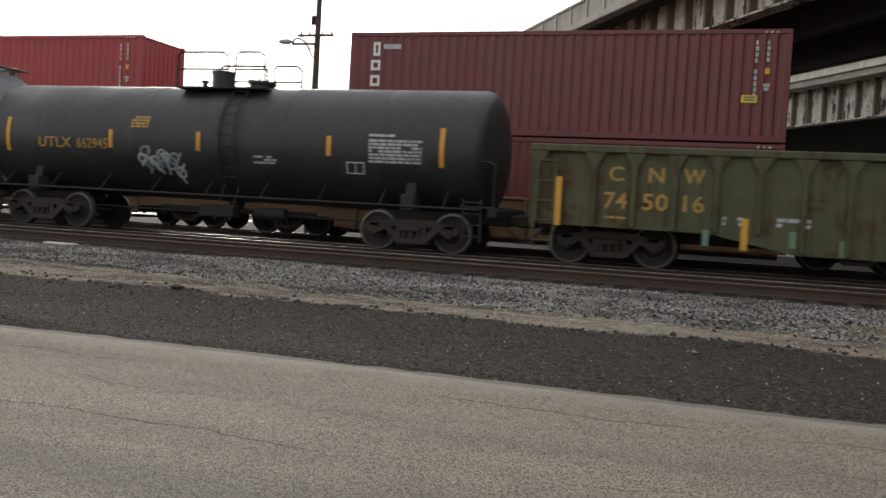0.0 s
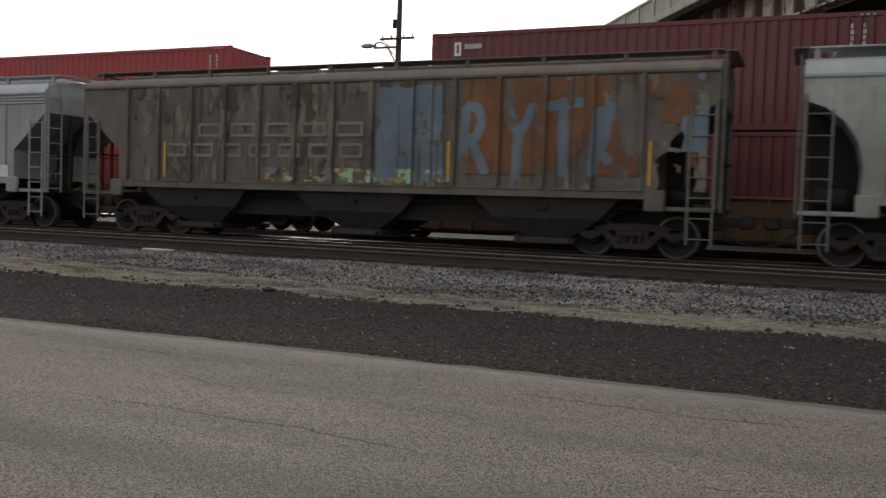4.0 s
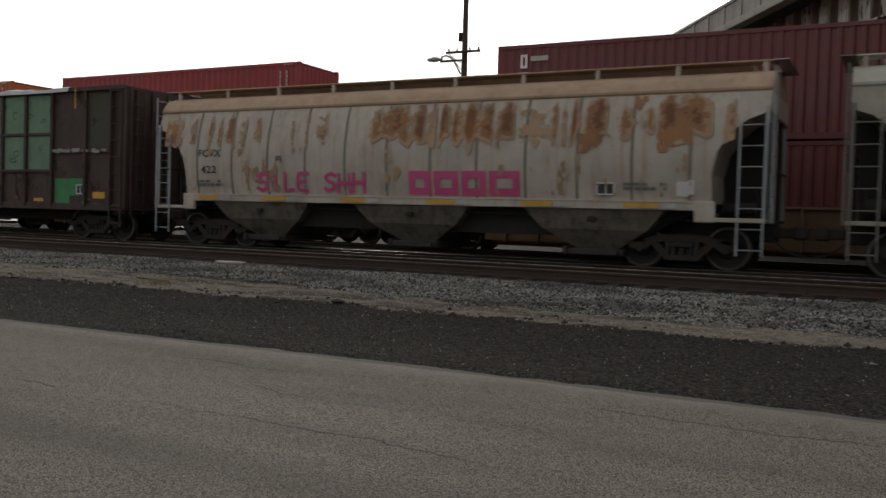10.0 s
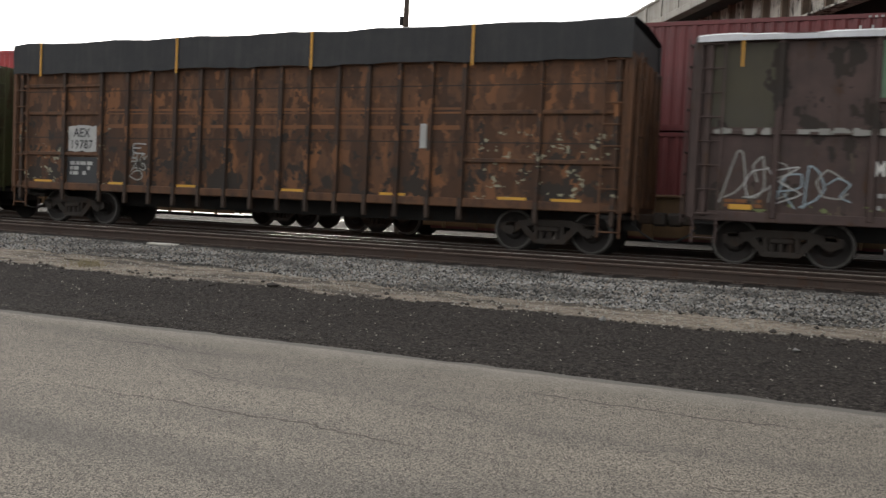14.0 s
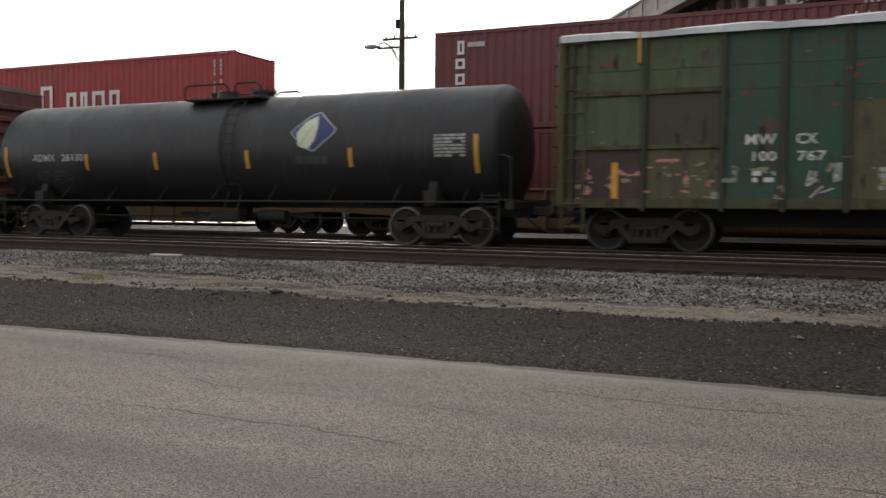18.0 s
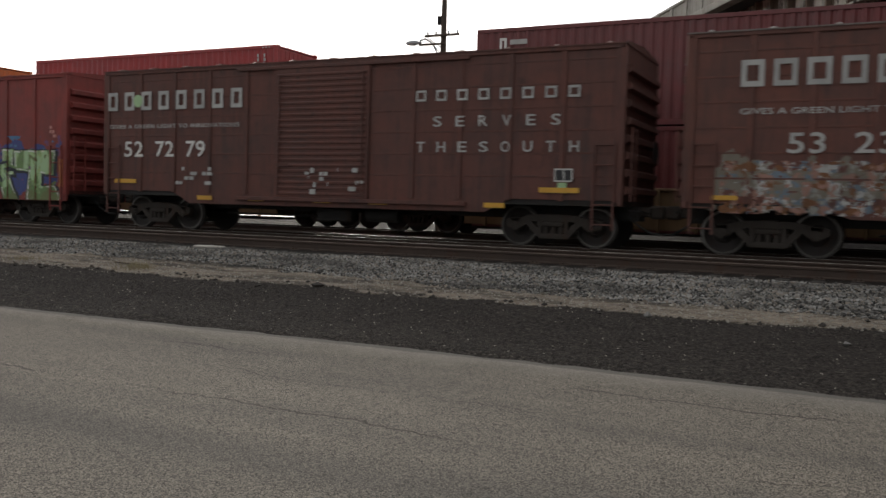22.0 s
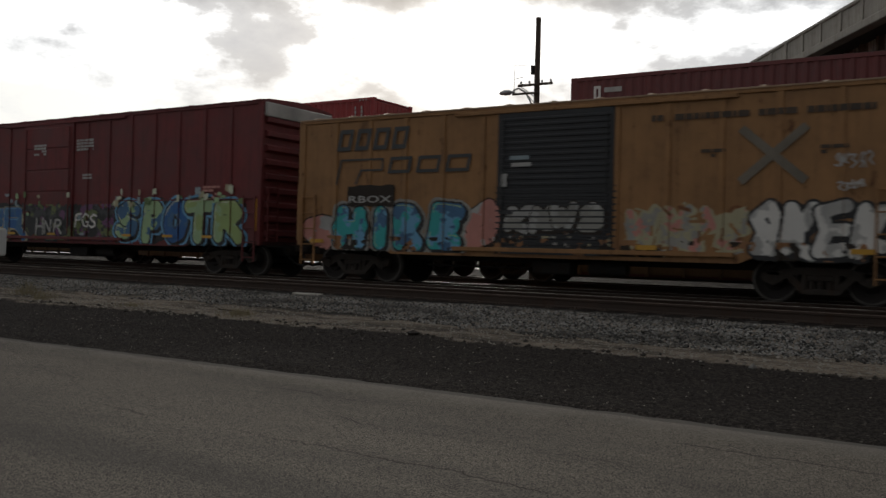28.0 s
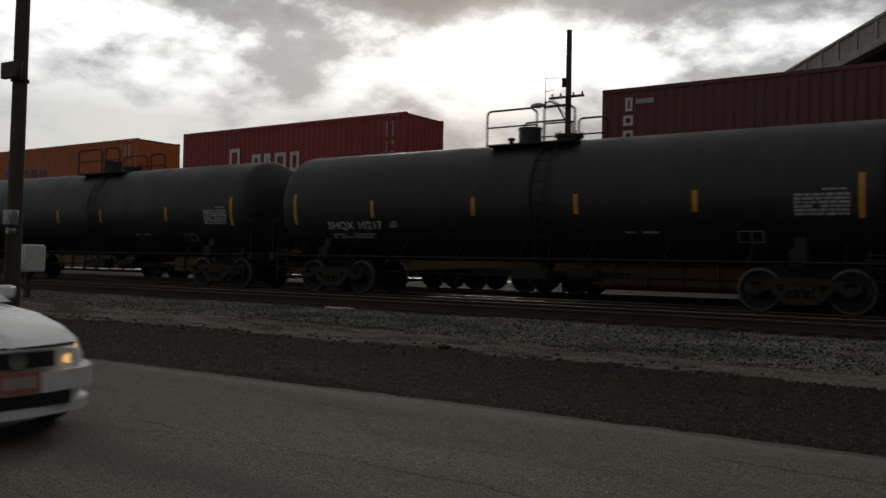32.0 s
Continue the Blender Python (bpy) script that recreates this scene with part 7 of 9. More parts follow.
car, L, y, bow = hopper_car("hop_b", "pale blue-grey covered hopper with a striped shield and sloping ends", M_BLUEGREY, M_ROOFGREY, "slope", 10, eave=3.72, rung_mat=M_BLUEGREY)
lettering(car, "CMO", -6.32, -5.26, 2.84, 3.16, P_BLACK, y)
lettering(car, "20475", -6.48, -5.11, 2.27, 2.58, P_BLACK, y)
shield(car, 4.06, 4.70, 2.62, 3.33, y)
placard(car, 4.92, 5.37, 1.56, 1.86, -y)
bars(car, -6.3, -4.9, 1.74, 1.92, 2, P_DGREY, y, seed=36, dense=0.6)
for a in ((-4.92, -4.70, 2.52, 2.54), (-4.92, -4.70, 2.76, 2.78), (-4.92, -4.90, 2.52, 2.78), (-4.72, -4.70, 2.52, 2.78)):
    panel(car, *a, P_FAINT, y, None, "plate_border")
bars(car, -2.2, -0.5, 1.60, 1.68, 2, P_DGREY, y, seed=38)
bars(car, 2.4, 2.9, 1.52, 1.56, 1, P_FAINT, y, seed=40)
bars(car, 5.7, 6.4, 1.6, 1.8, 3, P_FAINT, y, seed=39)
panel(car, 6.40, 6.74, 1.40, 1.74, P_WHITE, y, None, "paper_notice", 0.02, 2)
sill_marks(car, SILLX, 1.26, -1.62)

car, L, y, bow = hopper_car("hop_c", "beige-grey covered hopper with faint scrawls along its lower side", M_BEIGE, M_ROOFBEIGE, "arc", 12, rung_mat=M_RUNG)
lettering(car, "CMO", -6.83, -5.73, 2.60, 2.89, P_BLACK, y, bow)
lettering(car, "21415", -6.83, -5.44, 1.99, 2.31, P_BLACK, y, bow)
shield(car, 4.28, 4.90, 2.78, 3.46, y, bow)
lettering(car, "BUILDING", 5.18, 6.14, 3.17, 3.31, P_DGREY, y, bow)
lettering(car, "AMERICA", 5.18, 6.10, 2.98, 3.12, P_DGREY, y, bow)
placard(car, 5.19, 5.58, 1.52, 1.79, on_side(0, 1.65, y, bow)[1])
scribble(car, -3.6, -2.6, 1.60, 1.98, P_FAINT, 5, 51, y, bow, 0.025)
scribble(car, 1.5, 3.6, 1.60, 2.0, P_WHITE, 8, 52, y + 0.004, bow, 0.025)
c = Canvas(-5.4, 4.6, 1.45, 2.1, 0.025)
c.specks((-5.3, -3.2, 1.45, 1.62), (P_SALMON, ), 0.3, 0.60, 53)
c.specks((1.6, 4.4, 1.5, 1.85), (P_SALMON, P_GREYWHITE), 0.3, 0.62, 54)
c.apply(car, y + 0.002, "sprayed_piece", "worn pink and white scrawl", bow)
for x in (-6.2, -1.2):
    bars(car, x, x + 0.5, 1.60, 1.66, 1, P_FAINT, y, bow, seed=int(x * 5) + 80)
bars(car, -4.6, -4.3, 2.45, 2.66, 3, P_FAINT, y, bow, seed=57)
bars(car, 5.9, 6.6, 1.8, 2.02, 3, P_FAINT, y, bow, seed=56)
panel(car, 6.48, 6.80, 1.52, 1.80, P_WHITE, y, bow, "paper_notice", 0.02, 3)
sill_marks(car, SILLX, 1.26, -1.62)

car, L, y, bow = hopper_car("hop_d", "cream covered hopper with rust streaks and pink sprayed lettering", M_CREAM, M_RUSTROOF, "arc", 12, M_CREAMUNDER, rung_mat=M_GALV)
lettering(car, "FCTX", -6.49, -5.72, 2.40, 2.59, P_DGREY, y, bow)
lettering(car, "422", -6.41, -5.88, 1.96, 2.16, P_DGREY, y, bow)
hand_word(car, "SILE SHH", -4.48, -1.13, 1.50, 1.97, P_PINK, 8, y, bow, 0.085, 0.25)
for x0, x1 in ((0.03, 0.62), (0.70, 1.34), (1.42, 2.04), (2.12, 2.86)):
    name_block(car, x0, x1, 1.46, 2.02, P_PINK, y, bow, "sprayed_block", 0.17)
placard(car, 4.62, 5.01, 1.52, 1.78, on_side(0, 1.65, y, bow)[1])
RIBS.clear()
c = Canvas(-7.75, 7.75, 1.5, 3.58, 0.022)
strip = value_noise(c.u / 0.11, c.v / 3.4, 9)
gather = value_noise(c.u / 1.1, c.v * 0, 10)
foot = 2.50 + 0.35 * value_noise(c.u / 0.16, c.v * 0, 11)
crest = 3.22 + 0.16 * value_noise(c.u / 0.3, c.v * 0, 15)
grain = 0.30 * (c.blotch(0.12, 14) - 0.5)
hang = 0.62 * strip + 0.42 * gather + grain - 0.25 * np.clip((c.v - crest) / 0.25, 0, 1)
c.put((hang > 0.54) & (c.v > foot), P_RUSTFILM)
c.put((hang > 0.66) & (c.v > foot + 0.10), P_RUSTSTREAK)
c.put((hang > 0.80) & (c.v > foot + 0.2), P_DARKRUST)
c.put((c.blotch(0.5, 12, 1.4) > 0.66) & (abs(c.u - 5.4) < 1.2) & (c.v > 2.4), P_RUSTSTREAK)
c.put((c.blotch(0.3, 17, 2.2) > 0.72) & (c.v < 2.6), P_RUSTFILM)
c.apply(car, y, "rust_staining", "brown rust running down from the eave", bow)
bars(car, 5.2, 6.1, 1.6, 1.78, 2, P_FAINT, y, bow, seed=58)
bars(car, -6.6, -5.7, 1.60, 1.78, 2, P_FAINT, y, bow, seed=59)
bars(car, -3.9, -3.7, 2.2, 2.4, 3, P_FAINT, y, bow, seed=61)
panel(car, 6.3, 6.66, 1.52, 1.82, P_WHITE, y, bow, "paper_notice", 0.03, 4)
sill_marks(car, SILLX, 1.26, -1.62)


# ---- gondolas ----
def low_gondola():
    car, L = rolling("gondola", "gondola_car", "olive-green low gondola with yellow lettering and outside ribs", "gondola car")
    W, top = 1.50, 2.34
    belly = [(-L, 0.82), (-L + 3.6, 0.80), (-L + 5.2, 0.48), (L - 5.2, 0.48), (L - 3.6, 0.80), (L, 0.82), (L, top), (-L, top)]
    for sy in (-1, 1):
        part("side_sheet", Shape().prism(belly, 1, sy * W - 0.02, sy * W + 0.02), M_OLIVE, car)
        part("top_chord", Shape().box(-L - 0.04, L + 0.04, sy * (W + 0.03) - 0.10, sy * (W + 0.03) + 0.10, top - 0.02, top + 0.13, 0.02), M_OLIVE, car)
        for x in [-L + 0.12] + [-6.74 + 0.80 * i for i in range(18)] + [L - 0.12]:
            zb = 0.52 if abs(x) < L - 5.0 else 0.84
            s = Shape().box(x - 0.05, x + 0.05, sy * (W + 0.06) - 0.055, sy * (W + 0.06) + 0.055, zb, top - 0.18, 0.012)
            s.prism([(x - 0.05, top - 0.30), (x + 0.05, top - 0.30), (x + 0.22, top - 0.02), (x - 0.22, top - 0.02)], 1, sy * (W + 0.06) - 0.05, sy * (W + 0.06) + 0.05)
            part("side_post", s, M_OLIVE, car)
    for sx in (-1, 1):
        s = Shape().box(sx * L - 0.04, sx * L + 0.04, -W, W, 0.82, top + 0.1)
        wall = part("end_wall", s, M_OLIVE, car)
        rib = Shape().box(sx * (L + 0.03) - 0.05, sx * (L + 0.03) + 0.05, -W + 0.05, W - 0.05, 0, 0.16, 0.03).mesh("end_rib", M_OLIVE)
        for z in (1.1, 1.5, 1.9):
            part("end_rib", rib, None, wall, at=pose(0, 0, z))
        truck(car, sx * (L - 1.62))
        x0, x1 = sorted((sx * (L - 0.5), sx * (L - 0.08)))
        ladder(car, x0, x1, -W - 0.12, 0.35, 2.2, 5, M_OLIVE)
    part("floor", Shape().box(-L, L, -W, W, 0.95, 1.05), M_FRAME, car)
    part("centre_sill", Shape().box(-L, L, -0.3, 0.3, 0.55, 0.95), M_FRAME, car)
    coupler(car, L)
    y = W + 0.026
    for word, xa, xb in (("C", -6.45, -6.15), ("N", -5.66, -5.36), ("W", -4.98, -4.58)):
        lettering(car, word, xa, xb, 1.76, 2.06, P_YELLOW, y)
    for word, xa, xb in (("74", -6.52, -6.06), ("50", -5.76, -5.26), ("16", -4.96, -4.56)):
        lettering(car, word, xa, xb, 1.20, 1.54, P_YELLOW, y)
    bars(car, -6.5, -5.9, 0.98, 1.05, 1, P_YELLOW, y, seed=60)
    bars(car, -4.2, -3.8, 0.96, 1.16, 2, P_GREYWHITE, y, seed=61)
    bars(car, -3.2, -2.6, 0.98, 1.18, 2, P_GREYWHITE, y, seed=62)
    part("safety_bar", Shape().box(-7.50, -7.38, -y - 0.13, -y - 0.12, 0.80, 1.80), M_YBAR, car)
    part("safety_bar", Shape().box(-3.84, -3.72, -y - 0.006, -y, 0.52, 1.14), M_YBAR, car)
    for x, z in ((-2.9, 0.62), (-1.0, 0.62), (-4.5, 0.56), (-2.0, 0.5)):
        part("pale_patch", Shape().box(x - 0.06, x + 0.06, -y - 0.006, -y, z, z + 0.32), M_GREENPATCH, car)


low_gondola()


def high_gondola(key, label, mat, top, bot, posts, belts=(), post_mat=None, hang=0.05):
    car, L = rolling(key, "high_side_gondola", label, "gondola car")
    W = 1.50
    RIBS.clear()
    RIBS.extend((x - 0.055, x + 0.055, 0.092) for x in posts)
    for sy in (-1, 1):
        part("side_sheet", Shape().box(-L, L, sy * W - 0.02, sy * W + 0.02, bot, top), mat, car)
        part("top_chord", Shape().box(-L, L, sy * (W + 0.04) - 0.08, sy * (W + 0.04) + 0.08, top - 0.10, top + 0.04, 0.02), mat, car)
        part("side_sill", Shape().box(-L, L, sy * (W + 0.02) - 0.06, sy * (W + 0.02) + 0.06, bot - 0.14, bot + 0.06, 0.02), mat, car)
        for x in posts:
            part("side_post", Shape().box(x - 0.055, x + 0.055, sy * (W + 0.065) - 0.05, sy * (W + 0.065) + 0.05, bot - hang, top - 0.06, 0.015), post_mat or mat, car)
        for xa, xb, z in belts:
            part("belt_rail", Shape().box(xa, xb, sy * (W + 0.05) - 0.035, sy * (W + 0.05) + 0.035, z - 0.045, z + 0.045, 0.012), mat, car)
    for sx in (-1, 1):
        s = Shape().box(sx * L - 0.03, sx * L + 0.03, -W, W, bot - 0.1, top)
        wall = part("end_wall", s, mat, car)
        post = Shape().box(sx * (L + 0.06) - 0.06, sx * (L + 0.06) + 0.06, -0.05, 0.05, bot, top - 0.05, 0.015).mesh("end_post", mat)
        for y in (-1.2, -0.6, 0.0, 0.6, 1.2):
            part("end_post", post, None, wall, at=pose(0, y, 0))
        part("corner_post", Shape().box(sx * (L - 0.05) - 0.09, sx * (L - 0.05) + 0.09, -W - 0.10, -W + 0.02, bot - 0.1, top, 0.02), mat, car)
        end_ladder(car, sx * (L + 0.15), -1.48, -1.0, 0.8, top, 9, mat)
        x0, x1 = sorted((sx * (L - 0.55), sx * (L - 0.10)))
        ladder(car, x0, x1, -W - 0.13, 0.4, top - 0.05, 9, mat)
        truck(car, sx * (L - 1.75))
        part("end_step", Shape().box(sx * (L - 0.3) - 0.25, sx * (L - 0.3) + 0.25, -1.5, 1.5, 0.78, 0.88, 0.02), M_FRAME, car)
    part("floor", Shape().box(-L, L, -W, W, bot, bot + 0.1), M_FRAME, car)
    part("centre_sill", Shape().box(-L, L, -0.32, 0.32, 0.55, bot), M_FRAME, car)
    coupler(car, L)
    return car, L, W + 0.026


def tarp_edge(car, L, top, drop, mat, seed, xa=None, xb=None, hump=0.0):
    """A tarpaulin pulled over the rim, with a sagging hem on the near side."""
    rg = random.Random(seed)
    n = 44
    xa, xb = (-L if xa is None else xa), (L if xb is None else xb)
    prof = lambda h: [(-1.66, top - drop * h), (-1.66, top + 0.02), (-1.52, top + 0.07), (-0.6, top + 0.07 + hump), (0.6, top + 0.07 + hump), (1.52, top + 0.07), (1.66, top + 0.02), (1.66, top - drop)]
    vs, fs = [], []
    h, k = 1.0, len(prof(1))
    for i in range(n + 1):
        x = xa + (xb - xa) * i / n
        h = min(1.08, max(0.86, h + rg.uniform(-0.06, 0.06)))
        lift = 0.02 * math.sin(i * 0.9) + rg.uniform(-0.012, 0.012)
        vs += [(x, y + (rg.uniform(-0.02, 0.0) if j == 0 else 0), z + (lift if 0 < j < 7 else 0)) for j, (y, z) in enumerate(prof(h))]
    for i in range(n):
        for j in range(k - 1):
            fs.append((i * k + j, i * k + j + 1, (i + 1) * k + j + 1, (i + 1) * k + j)[::-1])
    return part("tarpaulin", Shape().add(vs, fs), mat, car)


posts8 = [-8.6, -7.3, -5.62, -4.55, -3.42, -2.28, -1.1, 0.12, 1.3, 2.42, 3.52, 4.62, 5.80, 7.24, 8.3]
car, L, y = high_gondola("high_a", "dark brown high-side gondola with mismatched green panels and white tarp", M_BROWNGON, 4.44, 1.0, posts8,
                         [(-8.6, 2.3, 2.60), (5.8, 8.3, 2.60), (2.42, 5.8, 3.13), (2.42, 5.8, 2.02), (-5.6, -2.3, 3.20)])
for a in ((-5.56, -4.61, 3.24, 4.30), (-4.49, -3.48, 3.24, 4.30), (-3.36, -2.34, 3.24, 4.30), (2.48, 3.46, 3.18, 4.30), (3.58, 4.56, 3.18, 4.30), (4.68, 5.74, 3.18, 4.30),
          (2.48, 3.46, 2.06, 3.08), (3.58, 4.56, 2.06, 3.08), (4.68, 5.74, 2.06, 3.08)):
    panel(car, *a, M_GREENPATCH, y, None, "green_panel")
for a in ((-8.55, -7.36, 2.7, 4.32), (-2.2, -1.18, 2.7, 4.30), (-1.04, 0.05, 2.7, 4.30), (0.18, 1.24, 2.7, 4.30), (1.36, 2.36, 2.7, 4.30), (7.3, 8.2, 2.7, 4.25)):
    panel(car, *a, M_OLIVEPATCH, y, None, "olive_panel")
panel(car, -3.36, -2.34, 1.12, 2.46, M_BLUEPATCH, y, None, "slate_panel")
panel(car, 5.90, 7.18, 1.06, 1.80, M_GRASSPATCH, y, None, "bright_green_panel")
panel(car, 6.55, 7.18, 1.06, 1.30, M_BROWNGON, y + 0.003, None, "brown_patch", 0.03, 66)
c = Canvas(-8.5, 8.2, 1.06, 4.3, 0.03)
bare = ~(((c.u > -5.6) & (c.u < -2.3) & (c.v > 3.2)) | ((c.u > 2.4) & (c.u < 5.8) & (c.v > 2.0)) | ((c.u > 5.8) & (c.u < 7.2) & (c.v < 1.85)))
c.put((c.blotch(0.35, 401, 2.0) > 0.66) & bare, P_BROWNSTAIN)
c.put((c.blotch(0.25, 405, 1.8) > 0.70) & (c.v < 2.5) & bare, P_UMBER)
c.put((c.blotch(0.12, 409) > 0.84) & (c.v > 2.7), P_BROWNSTAIN)
c.put((c.blotch(0.2, 413, 0.5) > 0.74) & (abs(c.v - 1.15) < 0.08) & bare, P_OLIVE)
c.apply(car, y + 0.002, "grime_staining", "dark grime and small burns on the panels")
lettering(car, "MWCX", -5.57, -4.75, 1.80, 2.09, P_WHITE, y + 0.007)
lettering(car, "102085", -4.48, -3.52, 1.80, 2.09, P_WHITE, y + 0.007)
bars(car, -5.5, -4.7, 1.15, 1.6, 4, P_GREYWHITE, y + 0.007, seed=70, dense=0.5)
c = Canvas(-2.3, 2.4, 1.1, 2.4)
c.letters("D434", (-2.2, 2.3, 1.25, 2.35), 0.34, (M_BROWNGON, ), P_KHAKIGREY, 72, None, None, 1.0, True, 0.016, None, 0.0)
c.cloud((-1.98, -1.42, 1.32, 1.95), P_ASH, 0.2, 0.25, 75)
c.apply(car, y + 0.005, "sprayed_piece", "thin grey sprayed outlines with a pale patch")
for k, (xa, xb, za, zb, m) in enumerate(((-8.25, -6.9, 1.15, 2.20, P_ASH), (-7.3, -5.85, 1.12, 2.05, P_GREYBLUE), (-7.9, -6.6, 1.2, 2.0, P_GREYWHITE), (-6.5, -5.9, 1.3, 1.9, P_ASH))):
    hand_word(car, ("D3B", "RD2", "O6", "C")[k], xa, xb, za, zb, m, 171 + k, y + 0.010 + 0.004 * k, None, 0.030, 1.7)
bars(car, -8.2, -7.5, 1.12, 1.30, 2, P_OLDORANGE, y + 0.006, seed=76, dense=0.8)
hand_word(car, "H", 2.55, 3.15, 1.25, 2.0, P_GREYWHITE, 73, y + 0.006, None, 0.028, 1.0)
rg = random.Random(78)
for i in range(13):
    x, z = 2.6 + (i % 5) * 0.62 + rg.uniform(0, 0.2), (3.35 if i < 7 else 2.2) + rg.uniform(0.0, 0.65)
    hand_word(car, rg.choice("OUDGC"), x, x + rg.uniform(0.2, 0.4), z, z + rg.uniform(0.12, 0.28), P_BROWNSTAIN, 300 + i, y + 0.006, None, 0.022, 0.8)
placard(car, 6.85, 7.16, 1.34, 1.62, -y - 0.004)
rg = random.Random(5)
s = Shape()
for i in range(150):
    x = rg.uniform(-8.5, 2.2) if i < 120 else rg.uniform(5.8, 8.2)
    s.box(x, x + rg.uniform(0.04, 0.2), -y - 0.07, -y - 0.055, 2.60 + rg.uniform(-0.06, 0.02), 2.63 + rg.uniform(0.0, 0.06))
part("peeling_stripe", s.mesh("peeling_stripe", P_ASH, False), P_ASH, car, "peeling pale stripe along the belt")
reflectors(car, (-7.9, -5.0, -1.7, 1.75, 5.2), 1.10, -y - 0.012, 0.42, 0.10)
reflectors(car, (7.8, ), 1.22, -y - 0.012, 0.5, 0.19)
tarp_edge(car, L, 4.44, 0.10, M_WHITETARP, 7, -8.85, 6.6)
for x in (-8.0, -3.2, 3.4, 6.9):
    part("tie_strap", Shape().box(x - 0.02, x + 0.02, -y - 0.14, -y - 0.13, 3.85, 4.45), M_YBAR, car)

posts9 = [-8.4, -6.82, -5.5, -4.6, -3.8, -3.0, -2.2, -1.4, -0.6, 0.2, 1.0, 1.8, 2.6, 3.4, 4.2, 5.0, 6.75, 8.4]
car, L, y = high_gondola("high_b", "rusty orange-brown high-side gondola under a black tarp", M_ORANGERUST, 4.20, 1.05, posts9,
                         [(-8.4, -5.5, 3.0), (-8.4, -5.5, 1.9), (-8.4, -5.5, 3.75), (5.0, 8.4, 3.0), (5.0, 8.4, 1.95)], M_DARKPOST, 0.42)
for i, za in enumerate((3.06, 2.98, 2.62)):
    panel(car, -5.3, 5.0, za, za + (0.05, 0.03, 0.09)[i], P_OLDORANGE, y + 0.001, None, "faded_stripe", 0.012, 81 + i)
c = Canvas(-8.5, 8.5, 1.08, 4.05, 0.025)
rise = 0.20 * np.clip((2.7 - c.v) / 1.5, -0.6, 1.0)
c.put(c.blotch(0.30, 31, 2.2) > 0.62, P_OLDORANGE)
c.put(c.blotch(0.28, 35, 2.6) > 0.60, P_BURNT)
c.put(c.blotch(0.5, 12, 1.6) + 0.6 * rise > 0.66, P_BURNT)
c.put(c.blotch(0.26, 22, 1.3) + rise > 0.74, P_BROWNSTAIN)
c.put((c.blotch(0.14, 26) > 0.78) & (c.v < 3.0), P_BROWNSTAIN)
c.put((c.blotch(0.18, 41, 0.7) > 0.74) & (abs(c.u) > 5.2) & (c.v < 2.6), P_KHAKI)
c.put((value_noise(c.u / 0.05, c.v / 1.4, 45) > 0.88), P_BURNT)
for z in (3.60, 2.35):
    c.put(abs(c.v - z) < 0.014, P_BROWNSTAIN)
c.apply(car, y, "grime_staining", "black grime, burns and streaks on the rust")
panel(car, -6.68, -5.68, 1.98, 2.66, P_GREYWHITE, y + 0.008, None, "stencil_panel", 0.03, 82)
lettering(car, "AEX", -6.50, -5.90, 2.36, 2.60, P_BLACK, y + 0.012)
lettering(car, "19787", -6.55, -5.80, 2.04, 2.28, P_BLACK, y + 0.012)
panel(car, -6.72, -5.62, 1.12, 1.82, P_BLACK, y + 0.004, None, "black_data_panel")
bars(car, -6.6, -5.8, 1.3, 1.7, 3, P_GREYWHITE, y + 0.008, seed=84, dense=0.7)
for k in range(4):
    hand_word(car, ("O", "A3", "B8", "E")[k], -4.42, -3.88, 1.22 + 0.24 * k, 1.50 + 0.24 * k, P_ASH if k < 3 else P_GREYWHITE, 185 + k, y + 0.012 + 0.003 * k, None, 0.028, 1.2)
panel(car, 3.95, 4.15, 2.2, 2.75, P_GREYWHITE, y + 0.008, None, "paint_mark")
reflectors(car, (-7.6, -4.9, -2.6, 0.6, 3.3, 6.2, 7.4), 1.08, -y - 0.002, 0.65, 0.09)
part("load", Shape().box(-L + 0.05, L - 0.05, -1.46, 1.46, 4.1, 4.82), M_TARP, car, "load under the tarp")
tarp_edge(car, L, 4.86, 0.74, M_TARP, 15, None, None, 0.05)
for x in (-7.6, -2.9, 1.1, 5.2):
    part("tie_strap", Shape().box(x - 0.025, x + 0.025, -y - 0.18, -y - 0.165, 4.0, 4.90), M_YBAR, car)

posts10 = [-8.6, -7.1, -5.57, -4.45, -3.34, -2.22, -1.08, -0.02, 1.08, 2.19, 3.30, 4.43, 5.58, 7.13, 8.6]
car, L, y = high_gondola("high_c", "green patchwork high-side gondola with white sprayed letters and white tarp", M_OLIVE, 4.44, 1.05, posts10,
                         [(-8.6, -5.57, 3.25), (-8.6, -5.57, 2.15), (5.58, 8.5, 3.3), (5.58, 8.5, 2.1), (4.43, 5.58, 2.55)], M_MOSSPOST, 0.2)
